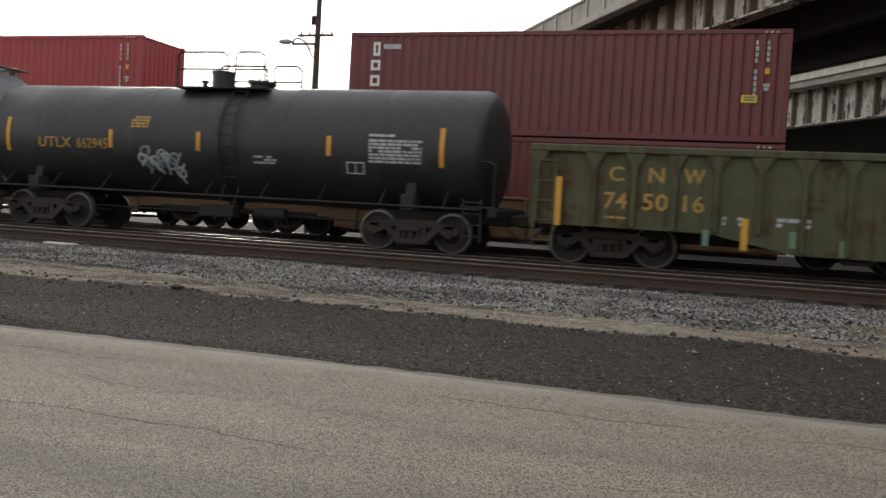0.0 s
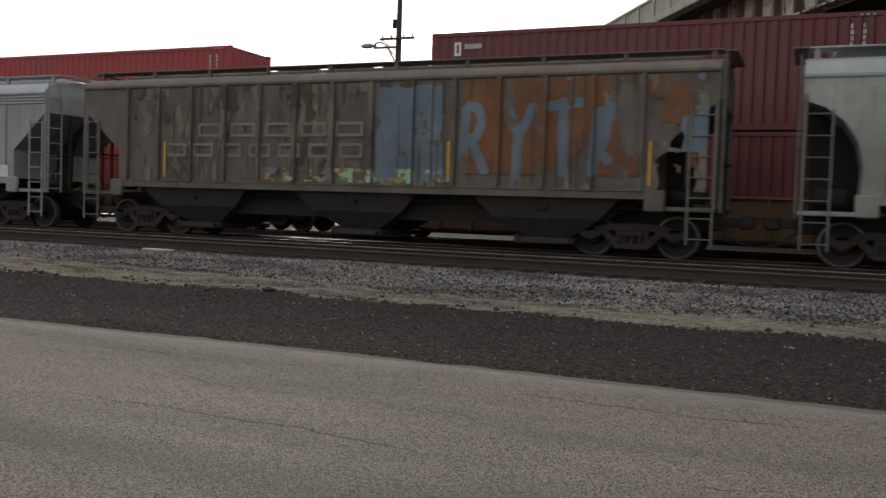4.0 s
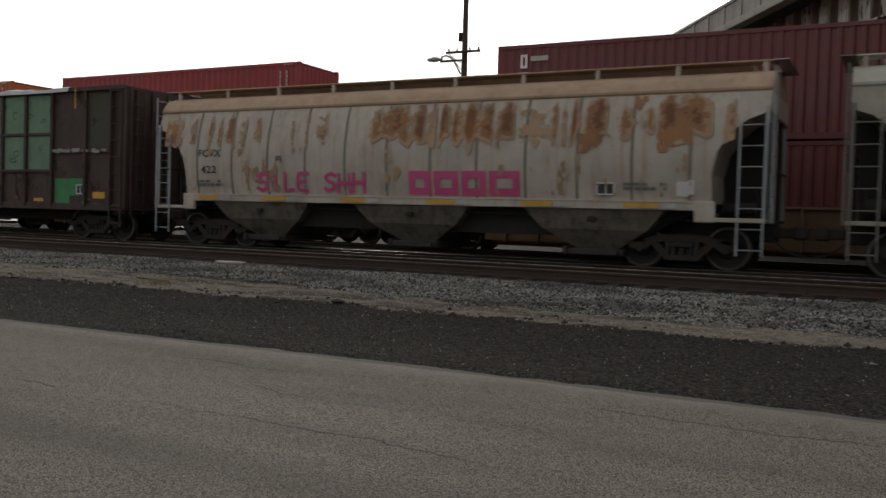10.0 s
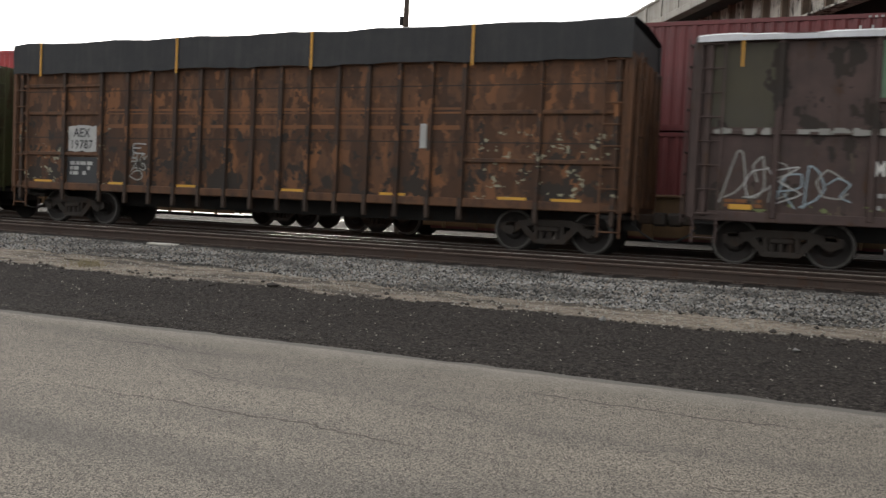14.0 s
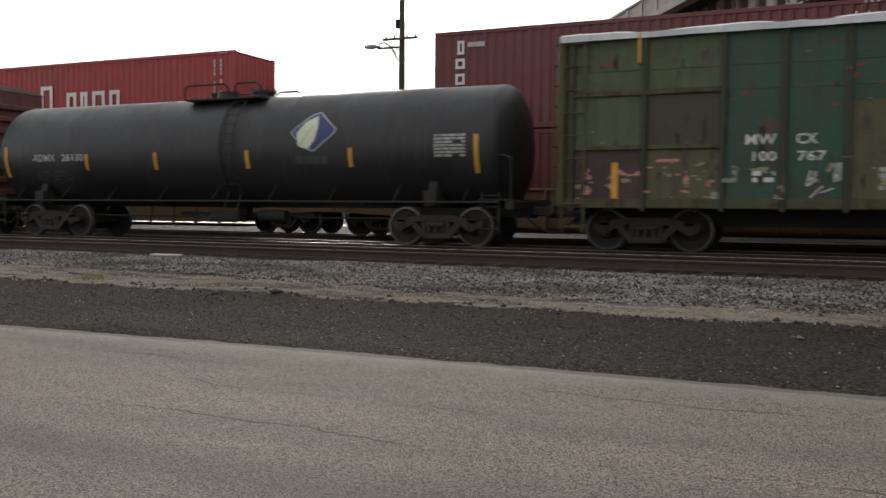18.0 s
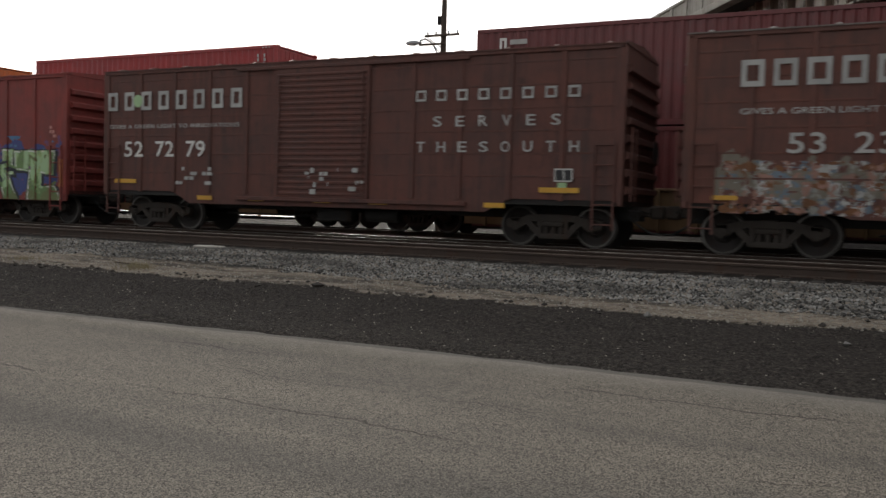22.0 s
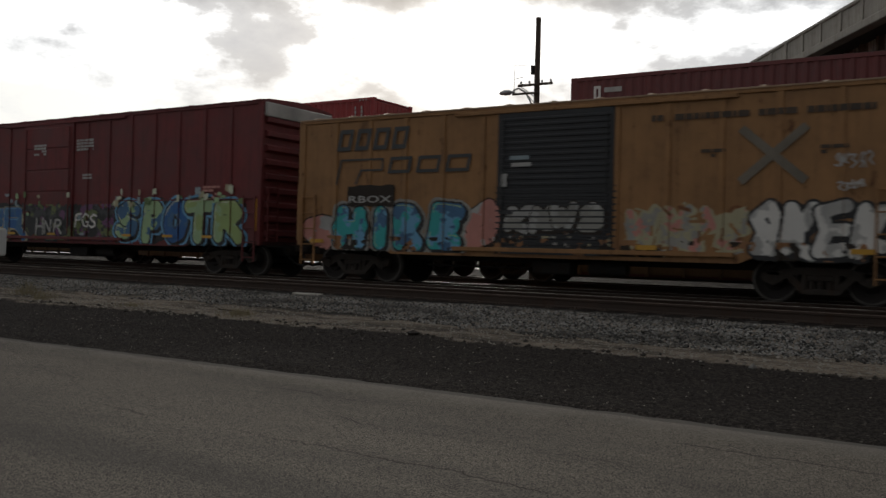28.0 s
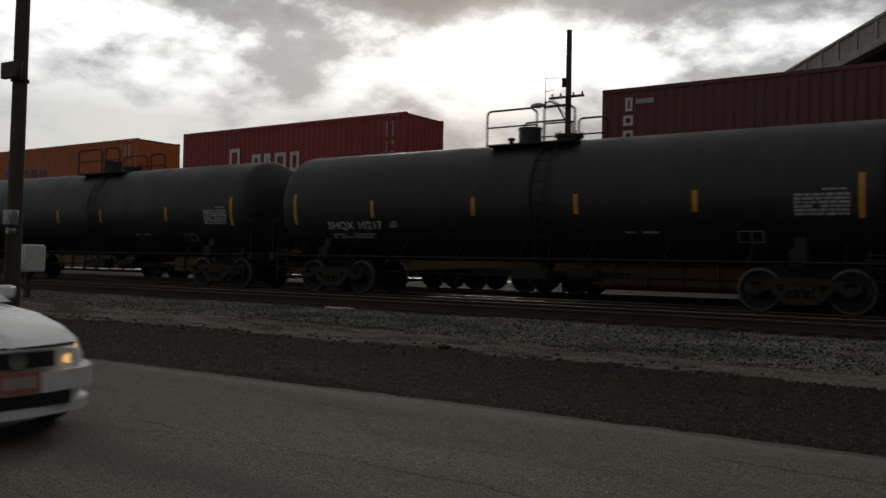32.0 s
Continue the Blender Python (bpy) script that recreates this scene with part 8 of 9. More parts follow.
# each bay: its paints from the top down, with the height where each one ends
BAYS = ([(M_MOSS, 3.32), (M_MOSS, 2.2), (M_BROWNGON, 1.12)], [(M_MOSS, 3.32), (M_OLIVEPATCH, 2.2), (M_TANPATCH, 1.12)], [(M_TEAL, 2.75), (M_TEAL, 1.12)], [(M_TEAL, 1.12)],
        [(M_TEAL, 2.95), (M_TANPATCH, 1.12)], [(M_TEAL, 2.95), (M_TANPATCH, 1.12)], [(M_TEAL, 3.55), (M_MOSS, 2.80), (M_TANPATCH, 1.12)], [(P_REDOXIDE, 4.02), (M_MOSS, 2.75), (M_TANPATCH, 1.12)],
        [(P_REDOXIDE, 4.12), (M_MOSS, 2.80), (M_TEAL, 2.20), (M_TANPATCH, 1.12)], [(M_TEAL, 2.15), (M_TANPATCH, 1.12)], [(M_TEAL, 2.10), (M_TANPATCH, 1.12)], [(M_TEAL, 2.62), (M_TEAL, 2.05), (M_TANPATCH, 1.12)],
        [(P_REDOXIDE, 4.05), (M_MOSS, 3.32), (M_MOSS, 2.2), (M_TANPATCH, 1.12)], [(P_REDOXIDE, 3.95), (M_MOSS, 3.32), (M_MOSS, 2.2), (M_BROWNGON, 1.12)])
for i, bay in enumerate(BAYS):
    a, b, z1 = posts10[i] + 0.06, posts10[i + 1] - 0.06, 4.32
    for m, z0 in bay:
        panel(car, a, b, z0, z1, m, y, None, "painted_panel")
        z1 = z0 - 0.008
    for z in (3.72, 3.25):
        part("panel_seam", Shape().box(a, b, -y - 0.010, -y, z - 0.012, z + 0.012, 0.003), M_MOSS if i % 2 else M_TEAL, car)
c = Canvas(-8.5, 8.3, 1.1, 4.3, 0.03)
c.put((c.blotch(0.4, 301, 0.6) > 0.60) & (c.v > 3.55) & (c.u > 5.7), P_REDOXIDE)
c.put((c.blotch(0.30, 303, 0.8) > 0.82) & (c.v > 2.6), P_REDOXIDE)
c.put((c.blotch(0.25, 305, 2.6) > 0.74), P_UMBER)
c.put((c.blotch(0.22, 307, 3.5) > 0.78), P_BROWNSTAIN)
c.put((c.blotch(0.3, 309, 0.8) > 0.74) & (c.v < 1.9), P_KHAKI)
c.put((c.blotch(0.25, 311, 0.5) > 0.70) & (abs(abs(c.u) - 7.2) < 1.4) & (c.v < 1.9), P_SALMON)
c.put((c.blotch(0.13, 313, 0.6) > 0.90), P_ASH)
c.apply(car, y + 0.012, "worn_paint", "rust, grime and pale smears on the green panels")
lettering(car, "MW", -5.14, -4.58, 2.16, 2.36, P_WHITE, y + 0.018)
lettering(car, "CX", -4.22, -3.86, 2.16, 2.36, P_WHITE, y + 0.018)
lettering(car, "100", -5.0, -4.58, 1.84, 2.03, P_WHITE, y + 0.018)
lettering(car, "767", -4.20, -3.70, 1.84, 2.03, P_WHITE, y + 0.018)
hand_word(car, "NEKSTER", 0.30, 4.35, 1.18, 2.0, P_GREYWHITE, 5, y + 0.020, None, 0.12, 1.0, [(0.14, 0.40), (0.66, 0.30), (1.22, 0.42), (1.74, 0.32), (2.32, 0.42), (2.80, 0.34), (3.42, 0.72)])
hand_word(car, "REKEN", 5.70, 6.95, 2.20, 2.62, P_WHITE, 6, y + 0.022, None, 0.055, 0.6)
scribble(car, 5.7, 8.2, 1.15, 1.95, P_GREYWHITE, 7, 106, y + 0.022, None, 0.03)
scribble(car, -4.05, -3.45, 1.15, 1.8, P_WHITE, 4, 107, y + 0.024, None, 0.025)
bars(car, -5.0, -4.6, 1.4, 1.65, 2, P_WHITE, y + 0.020, seed=108)
bars(car, -2.8, -2.2, 1.25, 1.7, 4, P_GREYWHITE, y + 0.020, seed=109, dense=0.6)
for a in ((4.88, 5.23, 1.27, 1.31), (4.88, 5.23, 1.99, 2.03), (4.88, 4.92, 1.27, 2.03), (5.19, 5.23, 1.27, 2.03), (4.88, 5.23, 1.63, 1.67)):
    panel(car, *a, P_WHITE, y + 0.026, None, "plate_border")
part("safety_bar", Shape().box(-7.75, -7.62, -y - 0.022, -y - 0.016, 1.05, 1.85), M_YBAR, car)
part("safety_bar", Shape().box(7.75, 7.86, -y - 0.022, -y - 0.016, 1.1, 1.85), M_YBAR, car)
tarp_edge(car, L, 4.44, 0.10, M_WHITETARP, 17, -8.85, 8.3)
for x in (-7.2, 1.0, 5.9):
    part("tie_strap", Shape().box(x - 0.025, x + 0.025, -y - 0.14, -y - 0.13, 3.85, 4.45), M_YBAR, car)


# ---- boxcars ----
def boxcar(key, label, mat, top, bot, door, door_mat, door_style, posts, roof_mat, seams=(), end_mat=None, raised=1.05, rib_depth=0.034, end_ribs=8, skirt=None):
    car, L = rolling(key, "boxcar", label, "boxcar")
    W = 1.48
    RIBS.clear()
    RIBS.append((door[0], door[1], 0.084))
    sill = [(-L, raised), (-L + 2.5, raised), (-L + 3.1, bot), (L - 3.1, bot), (L - 2.5, raised), (L, raised), (L, top), (-L, top)]
    if skirt is not None:  # a straight deep sill from end to end
        sill = [(-L, skirt), (L, skirt), (L, top), (-L, top)]
    for sy in (-1, 1):
        part("side_wall", Shape().prism(sill, 1, sy * (W - 0.02) - 0.02, sy * (W - 0.02) + 0.02), mat, car)
        n_p = posts
        for i in range(n_p):
            x = -L + 0.12 + i * (2 * L - 0.24) / (n_p - 1)
            if door[0] - 0.05 < x < door[1] + 0.05:
                continue
            if sy < 0:
                RIBS.append((x - 0.06, x + 0.06, rib_depth))
            part("side_post", Shape().box(x - 0.06, x + 0.06, sy * (W + rib_depth / 2) - rib_depth / 2, sy * (W + rib_depth / 2) + rib_depth / 2, bot + 0.28, top - 0.04, 0.005), mat, car)
        for z in seams:
            for xa, xb in ((-L + 0.1, door[0]), (door[1], L - 0.1)):
                part("panel_seam", Shape().box(xa, xb, sy * (W + 0.003) - 0.005, sy * (W + 0.003) + 0.005, z - 0.018, z + 0.018, 0.003), mat, car)
        part("eave_angle", Shape().box(-L, L, sy * W - 0.04, sy * W + 0.05, top - 0.09, top + 0.02, 0.015), mat, car)
        # door with its tracks
        d0, d1 = door
        s = Shape().box(d0, d1, sy * (W + 0.03) - 0.03, sy * (W + 0.03) + 0.03, bot + 0.22, top - 0.16, 0.01)
        n = 22 if door_style == "corrugated" else 5
        dr = part("door", s, door_mat, car, "sliding side door")
        pitch = (top - bot - 0.5) / n
        rib = Shape().box(d0 + 0.08, d1 - 0.08, sy * (W + 0.06) - 0.022, sy * (W + 0.06) + 0.022, 0, pitch * (0.55 if door_style == "corrugated" else 0.94), 0.018).mesh("door_panel", door_mat)
        for i in range(n):
            part("door_panel", rib, None, dr, at=pose(0, 0, bot + 0.28 + i * pitch))
        part("door_track", Shape().box(d0 - 1.2, d1 + 2.6, sy * (W + 0.06) - 0.04, sy * (W + 0.06) + 0.04, bot + 0.12, bot + 0.22, 0.01), mat, car)
        part("door_track", Shape().box(d0 - 1.2, d1 + 2.6, sy * (W + 0.05) - 0.03, sy * (W + 0.05) + 0.03, top - 0.16, top - 0.08, 0.01), mat, car)
        for x in (d0 + 0.16, d1 - 0.16):
            part("lock_rod", Shape().cyl((x, sy * (W + 0.105), bot + 0.3), (x, sy * (W + 0.105), top - 0.3), 0.018, 6), door_mat, dr)
        part("lock_handle", Shape().box(d0 + 0.1, d0 + 0.45, sy * (W + 0.11) - 0.02, sy * (W + 0.11) + 0.02, bot + 1.0, bot + 1.06), door_mat, dr)
    roofp = [(-W - 0.06, top), (-W - 0.06, top + 0.03), (-W + 0.25, top + 0.09), (0, top + 0.17), (W - 0.25, top + 0.09), (W + 0.06, top + 0.03), (W + 0.06, top)]
    r = part("roof", Shape().prism(roofp, 0, -L - 0.02, L + 0.02), roof_mat, car)
    for i in range(13):
        x = -L + 0.4 + i * (2 * L - 0.8) / 12
        part("roof_rib", Shape().prism([(-W - 0.07, top + 0.01), (-W + 0.25, top + 0.115), (0, top + 0.195), (W - 0.25, top + 0.115), (W + 0.07, top + 0.01)], 0, x - 0.05, x + 0.05), roof_mat, r)
    for sx in (-1, 1):
        s = Shape().box(sx * (L - 0.02) - 0.02, sx * (L - 0.02) + 0.02, -W + 0.04, W - 0.04, raised - 0.1, top)
        wall = part("end_wall", s, end_mat or mat, car, "corrugated steel end")
        hh = (top - raised - 0.35) / end_ribs * 0.58
        rib = Shape().prism([(sx * L, 0), (sx * (L + 0.11), 0.25 * hh), (sx * (L + 0.11), 0.75 * hh), (sx * L, hh)], 1, -W + 0.12, W - 0.12).mesh("end_rib", end_mat or mat)
        for i in range(end_ribs):
            part("end_rib", rib, None, wall, at=pose(0, 0, raised + 0.12 + i * (top - raised - 0.35) / end_ribs))
        for sy in (-1, 1):
            part("corner_post", Shape().box(sx * (L - 0.04) - 0.07, sx * (L - 0.04) + 0.07, sy * (W - 0.02) - 0.06, sy * (W - 0.02) + 0.06, raised - 0.12, top - 0.02, 0.02), mat, car)
        x0, x1 = sorted((sx * (L - 0.60), sx * (L - 0.16)))
        ladder(car, x0, x1, -W - 0.07, 0.42, min(top - 0.6, 2.3), 5, mat)
        end_ladder(car, sx * (L + 0.16), -1.35, -0.95, raised, min(top - 0.5, 2.6), 5, mat)
        part("cut_lever", Shape().tube([(sx * (L + 0.15), -1.4, 0.85), (sx * (L + 0.2), -0.5, 0.85), (sx * (L + 0.3), -0.2, 0.8)], 0.014, 6), M_FRAME, car)
        truck(car, sx * (L - 1.62))
    part("brake_wheel", Shape().lathe([(0, 0.24), (0.02, 0.27), (0.04, 0.24), (0.02, 0.22)], 18, "x", (L + 0.18, 0.7, 2.2)), M_FRAME, car)
    part("floor", Shape().box(-L, L, -W + 0.04, W - 0.04, raised - 0.12, raised), M_FRAME, car)
    part("centre_sill", Shape().box(-L - 0.1, L + 0.1, -0.32, 0.32, 0.62, raised - 0.1), M_FRAME, car)
    part("brake_rigging", Shape().box(-0.6, 0.4, -0.9, -0.45, 0.38, 0.72, 0.04).cyl((0.8, -0.7, 0.55), (1.7, -0.7, 0.55), 0.16, 12).tube([(-3.8, -0.5, 0.5), (-0.6, -0.5, 0.5)], 0.025), M_FRAME, car)
    coupler(car, L)
    return car, L, W + rib_depth + 0.004


SEAMS = (1.55, 2.05, 2.55, 3.05, 3.55, 4.05)
car, L, y = boxcar("box_a", "oxide-brown boxcar with a large black and white sprayed piece", M_BROWNBOX, 4.42, 0.80, (-1.46, 1.40), M_BROWNBOX, "plug", 14, M_SILVERROOF, SEAMS, M_BROWNBOX2)
blocks(car, 8, -6.38, -1.74, 3.34, 3.86, P_GREYWHITE, y)
lettering(car, "GIVES A GREEN LIGHT TO INNOVATIONS", -6.37, -1.74, 2.80, 2.92, P_GREYWHITE, y)
for word, xa, xb in (("53", -5.47, -4.80), ("23", -4.30, -3.60), ("18", -3.20, -2.63)):
    lettering(car, word, xa, xb, 2.04, 2.44, P_GREYWHITE, y)
FLAT = 1.485
c = Canvas(-6.9, 7.3, 0.86, 4.15)
c.cloud((-6.8, -1.5, 0.80, 2.05), P_KHAKIGREY, 0.7, 0.5, 111)
c.specks((-6.7, -1.6, 0.86, 1.9), (P_ASH, P_DUSTBLUE, P_GREYWHITE, M_BROWNBOX, P_OLDORANGE, P_DUSTPINK), 0.16, 0.64, 112)
c.letters("1871", (-1.3, 1.2, 1.25, 2.15), 0.12, (P_BROWNSTAIN, P_DGREY), P_KHAKI, 116, None, None, 1.0, False, 0.022)
c.specks((-1.4, 1.3, 0.9, 1.9), (P_DUSTPINK, P_KHAKIGREY), 0.2, 0.70, 113)
c.cloud((0.5, 2.6, 2.1, 3.2), P_DUSTPINK, 0.9, 0.4, 114)
c.cloud((1.3, 7.28, 0.88, 4.1), P_DUSTPINK, 0.5, 0.7, 117)
c.specks((1.4, 7.2, 0.9, 1.6), (P_SALMON, P_REDOXIDE), 0.35, 0.56, 125)
c.cloud((1.7, 7.2, 1.15, 3.9), P_BLACK, 0.5, 0.5, 118)
# stepped frames of white lines behind the letters
for reach in (0.0, 0.16, 0.32):
    c.rings([[(2.05 + reach, 2.2), (2.05 + reach, 3.30 - reach), (3.3, 3.30 - reach), (3.3, 3.78 - reach), (4.75 - reach, 3.78 - reach), (4.75 - reach, 3.0)]], [(0.055, P_BLACK), (0.034, P_ASH)])
    c.rings([[(4.95 + reach, 2.9), (4.95 + reach, 3.95 - reach), (6.95 - reach, 3.95 - reach), (6.95 - reach, 1.5)]], [(0.055, P_BLACK), (0.034, P_GREYWHITE)])
    c.rings([[(2.3, 1.22 + reach), (4.6 - reach, 1.22 + reach), (4.6 - reach, 1.9)]], [(0.055, P_BLACK), (0.030, P_GREYWHITE)])
c.cloud((3.55, 4.55, 2.5, 3.4), P_ASH, 0.3, 0.3, 126)
c.specks((3.5, 4.6, 2.2, 3.3), (P_SALMON, P_BLACK), 0.2, 0.62, 127)
c.letters("ad", (1.55, 3.6, 1.30, 3.10), 0.30, (P_BLACK, P_INK), P_WHITE, 119, P_BLACK, P_DGREY, 1.6, False, 0.055, [(1.70, 0.95), (2.55, 1.05)], 0.06)
c.letters("fe", (4.5, 7.15, 1.25, 3.66), 0.34, (P_BLACK, P_INK), P_WHITE, 122, P_BLACK, P_DGREY, 1.5, False, 0.06, [(4.45, 1.35), (5.60, 1.35)], 0.06)
c.letters("b", (3.6, 4.5, 1.30, 2.45), 0.22, (P_BLACK, P_INK), P_WHITE, 123, P_BLACK, None, 1.2, False, 0.05, [(3.62, 0.7)], 0.05)
for pts in ([(1.75, 2.75), (3.3, 3.05)], [(1.95, 1.5), (3.5, 1.75)], [(4.6, 2.45), (6.9, 2.75)], [(4.7, 1.5), (5.4, 2.1), (6.0, 1.45)], [(6.4, 3.5), (7.05, 2.9)], [(2.4, 2.2), (2.9, 1.3)]):
    c.rings([pts], [(0.15, P_BLACK), (0.12, P_WHITE), (0.085, P_BLACK)])
c.slashes((1.7, 7.1, 1.2, 3.6), (P_WHITE, P_BLACK, P_BLACK, P_ASH), 46, 129, 0.04, 0.7)
c.letters("Z", (1.5, 2.3, 1.0, 1.75), 0.14, (P_WHITE, P_GREYWHITE), P_BLACK, 120, None, None, 0.6, False, 0.05)
c.specks((1.5, 7.2, 1.1, 3.6), (P_BLACK, P_GREYWHITE), 0.14, 0.80, 128)
c.apply(car, FLAT, "sprayed_piece", "large black and white sprayed piece")
reflectors(car, (-6.6, -0.4, 2.6, 6.4), 1.12, -y - 0.03, 0.5, 0.09)

car, L, y = boxcar("box_b", "dark oxide boxcar with white lettering and a corrugated door", M_BROWNBOX2, 4.32, 0.74, (-1.50, 1.26), M_BROWNBOX2, "corrugated", 13, M_BROWNBOX2, SEAMS, None)
blocks(car, 8, -7.27, -2.56, 3.25, 3.75, P_GREYWHITE, y, gap=0.42)
lettering(car, "GIVES A GREEN LIGHT TO INNOVATIONS", -7.20, -2.63, 2.75, 2.86, P_GREYWHITE, y)
for word, xa, xb in (("52", -6.64, -5.95), ("72", -5.5, -4.85), ("79", -4.42, -3.77)):
    lettering(car, word, xa, xb, 1.97, 2.40, P_WHITE, y)
blocks(car, 8, 2.51, 6.46, 3.25, 3.50, P_GREYWHITE, y, gap=0.5)
for word, xa, xb, za in (("SERVES", 2.97, 6.04, 2.66), ("THESOUTH", 2.55, 6.47, 2.08)):
    for i, ch in enumerate(word):
        x = xa + (xb - 0.22 - xa) * i / (len(word) - 1)
        lettering(car, ch, x, x + 0.22, za, za + 0.24, P_GREYWHITE, y)
s = Shape().lathe([(0, 0.12), (0.002, 0.17)], 18, "y", (-6.15, -y - 0.006, 3.5))
part("round_emblem", s, P_LGREEN, car)
placard(car, 5.94, 6.35, 1.44, 1.72, -y - 0.004)
panel(car, 6.02, 6.22, 1.28, 1.42, P_LGREEN, y, None, "green_tag")
for i, (a, b, z) in enumerate(((-7.0, -6.2, 1.25), (-4.0, -3.5, 0.84), (-2.3, -1.8, 0.84), (-0.3, 0.2, 0.84), (1.3, 1.8, 0.84), (4.3, 4.8, 0.84), (5.6, 6.5, 1.2))):
    part("reflector", Shape().box(a, b, -y - 0.01, -y, z, z + 0.11), M_REFLEX, car)
for i in range(9):
    x = -1.2 + 0.28 * i
    bars(car, x, x + 0.25, 1.0 + 0.1 * (i % 3), 1.6 + 0.1 * (i % 2), 4, P_GREYWHITE, y + 0.072, seed=120 + i, dense=0.22)
bars(car, -5.0, -3.5, 1.2, 1.7, 4, P_GREYWHITE, y, seed=131, dense=0.3)

car, L, y = boxcar("box_c", "red boxcar with pale green sprayed letters on blue", M_REDBOX, 4.36, 0.77, (-1.44, 1.16), M_REDBOX, "corrugated", 13, M_REDBOX, (), None, 1.0, skirt=0.69)
c = Canvas(-7.3, 7.3, 0.70, 2.75)
c.cloud((1.2, 7.3, 0.90, 2.40), P_ROYAL, 0.42, 0.45, 140)
c.specks((1.3, 7.2, 1.9, 2.6), (P_STEEL, P_PURPLE), 0.3, 0.62, 139)
for i, slabs in enumerate((
         [[(1.52, 2.17), (1.97, 2.17), (1.99, 0.78), (1.33, 0.71)], [(1.86, 1.56), (2.35, 1.56), (2.35, 1.26), (1.86, 1.25)], [(2.29, 2.15), (2.74, 2.15), (2.77, 0.72), (2.22, 0.72)]],
         [[(2.85, 2.13), (3.26, 2.15), (3.33, 0.97), (2.90, 0.97)], [(3.81, 2.13), (4.24, 2.15), (4.33, 1.00), (3.78, 0.97)], [(2.88, 1.32), (4.35, 1.33), (4.35, 0.97), (2.92, 0.95)]],
         [[(4.72, 2.19), (5.19, 2.20), (5.21, 1.43), (4.76, 1.46)], [(4.33, 1.73), (4.76, 1.82), (5.44, 0.64), (4.80, 0.64)]],
         [[(5.24, 2.15), (6.98, 2.15), (6.91, 1.44), (5.28, 1.58)], [(5.90, 1.65), (6.44, 1.65), (6.39, 0.69), (5.76, 0.69)], [(6.24, 1.11), (7.01, 1.14), (7.26, 0.69), (6.30, 0.67)]])):
    c.slabs(slabs, P_LGREEN, P_INK, P_WHITE, 141 + i)
pale = c.c == c.mats.index(P_LGREEN)
shade = c.blotch(0.35, 148, 1.6)
c.put(pale & (c.v < 1.05 + 0.9 * (shade - 0.35)), P_LEAFDARK)
c.put(pale & (c.v < 0.90 + 0.8 * (shade - 0.5)), P_OLIVE)
c.put(pale & (c.v > 2.12 + 0.5 * (shade - 0.4)), P_CREAM)
streaks = c.blotch(0.10, 152, 6.0)
c.put((c.c == c.mats.index(P_LGREEN)) & (streaks > 0.56), P_LEAFDARK)
c.put((c.c == c.mats.index(P_LGREEN)) & (streaks > 0.50), P_LIME)
c.slashes((1.8, 7.0, 0.9, 2.0), (P_LEAFDARK, P_OLIVE, P_INK), 22, 151, 0.035, 0.45)
c.specks((2.6, 6.6, 0.9, 1.9), (P_PURPLE, P_DGREY), 0.16, 0.78, 142)
c.cloud((-7.2, -1.2, 0.90, 2.55), P_DUSTPINK, 0.9, 0.4, 149)
c.cloud((-7.2, -1.4, 0.82, 1.75), P_LEAFDARK, 0.3, 0.4, 143)
c.specks((-7.2, -1.4, 0.84, 1.75), (P_GREYBLUE, P_SALMON, P_OLIVE, P_CYAN), 0.22, 0.62, 144)
c.letters("7gabd", (-6.9, -0.2, 0.84, 2.25), 0.46, (P_KHAKI, P_ASH, P_TAN), P_DGREY, 145, None, P_GREYWHITE, 1.2, True, 0.028, [(-6.7, 0.6), (-5.5, 0.8), (-4.2, 0.9), (-3.0, 0.9), (-1.7, 0.9)])
c.slashes((-6.9, -0.4, 0.86, 2.2), (P_DGREY, P_KHAKI, P_OLIVE, P_ASH, P_DUSTPINK), 60, 150, 0.028, 0.5)
c.cloud((-0.6, 1.3, 0.85, 2.1), P_ROYAL, 0.4, 0.4, 146)
c.specks((-0.6, 1.3, 0.9, 2.0), (P_PURPLE, P_TAN, P_SALMON, M_REDBOX), 0.18, 0.64, 147)
c.apply(car, FLAT, "sprayed_piece", "pale green, blue and tan sprayed letters")
bars(car, -2.7, -2.1, 2.45, 3.0, 5, P_SALMON, y, seed=145, dense=0.7)
bars(car, 6.8, 7.1, 2.5, 3.0, 4, P_SALMON, y, seed=146, dense=0.5)
part("safety_bar", Shape().box(7.22, 7.32, -y - 0.012, -y, 1.1, 1.9), M_YBAR, car)

car, L, y = boxcar("box_d", "yellow boxcar with a dark door and blue sprayed pieces", M_YELLOW, 4.18, 0.87, (-1.42, 1.32), M_DARKDOOR, "corrugated", 16, M_RUSTROOF, (), None, 1.0, 0.034, 7)
blocks(car, 4, -6.30, -3.55, 3.52, 3.76, P_DGREY, y, "name_block", 0.25, 0.5)
blocks(car, 3, -3.84, -1.81, 3.03, 3.23, P_DGREY, y, "name_block", 0.2, 0.5)
s = Shape()
stroke(s, [(-6.15, 2.84), (-5.95, 3.38), (-4.45, 3.38), (-4.50, 3.15), (-5.0, 3.12), (-5.0, 3.24), (-5.5, 3.24), (-5.62, 2.84), (-6.15, 2.84)], 0.045, y)
part("track_emblem", s.mesh("track_emblem", P_DGREY, False), P_DGREY, car)
s = Shape()
stroke(s, [(4.22, 2.84), (4.75, 3.22)], 0.16, y)
stroke(s, [(4.22, 3.22), (4.75, 2.84)], 0.16, y + 0.0004)
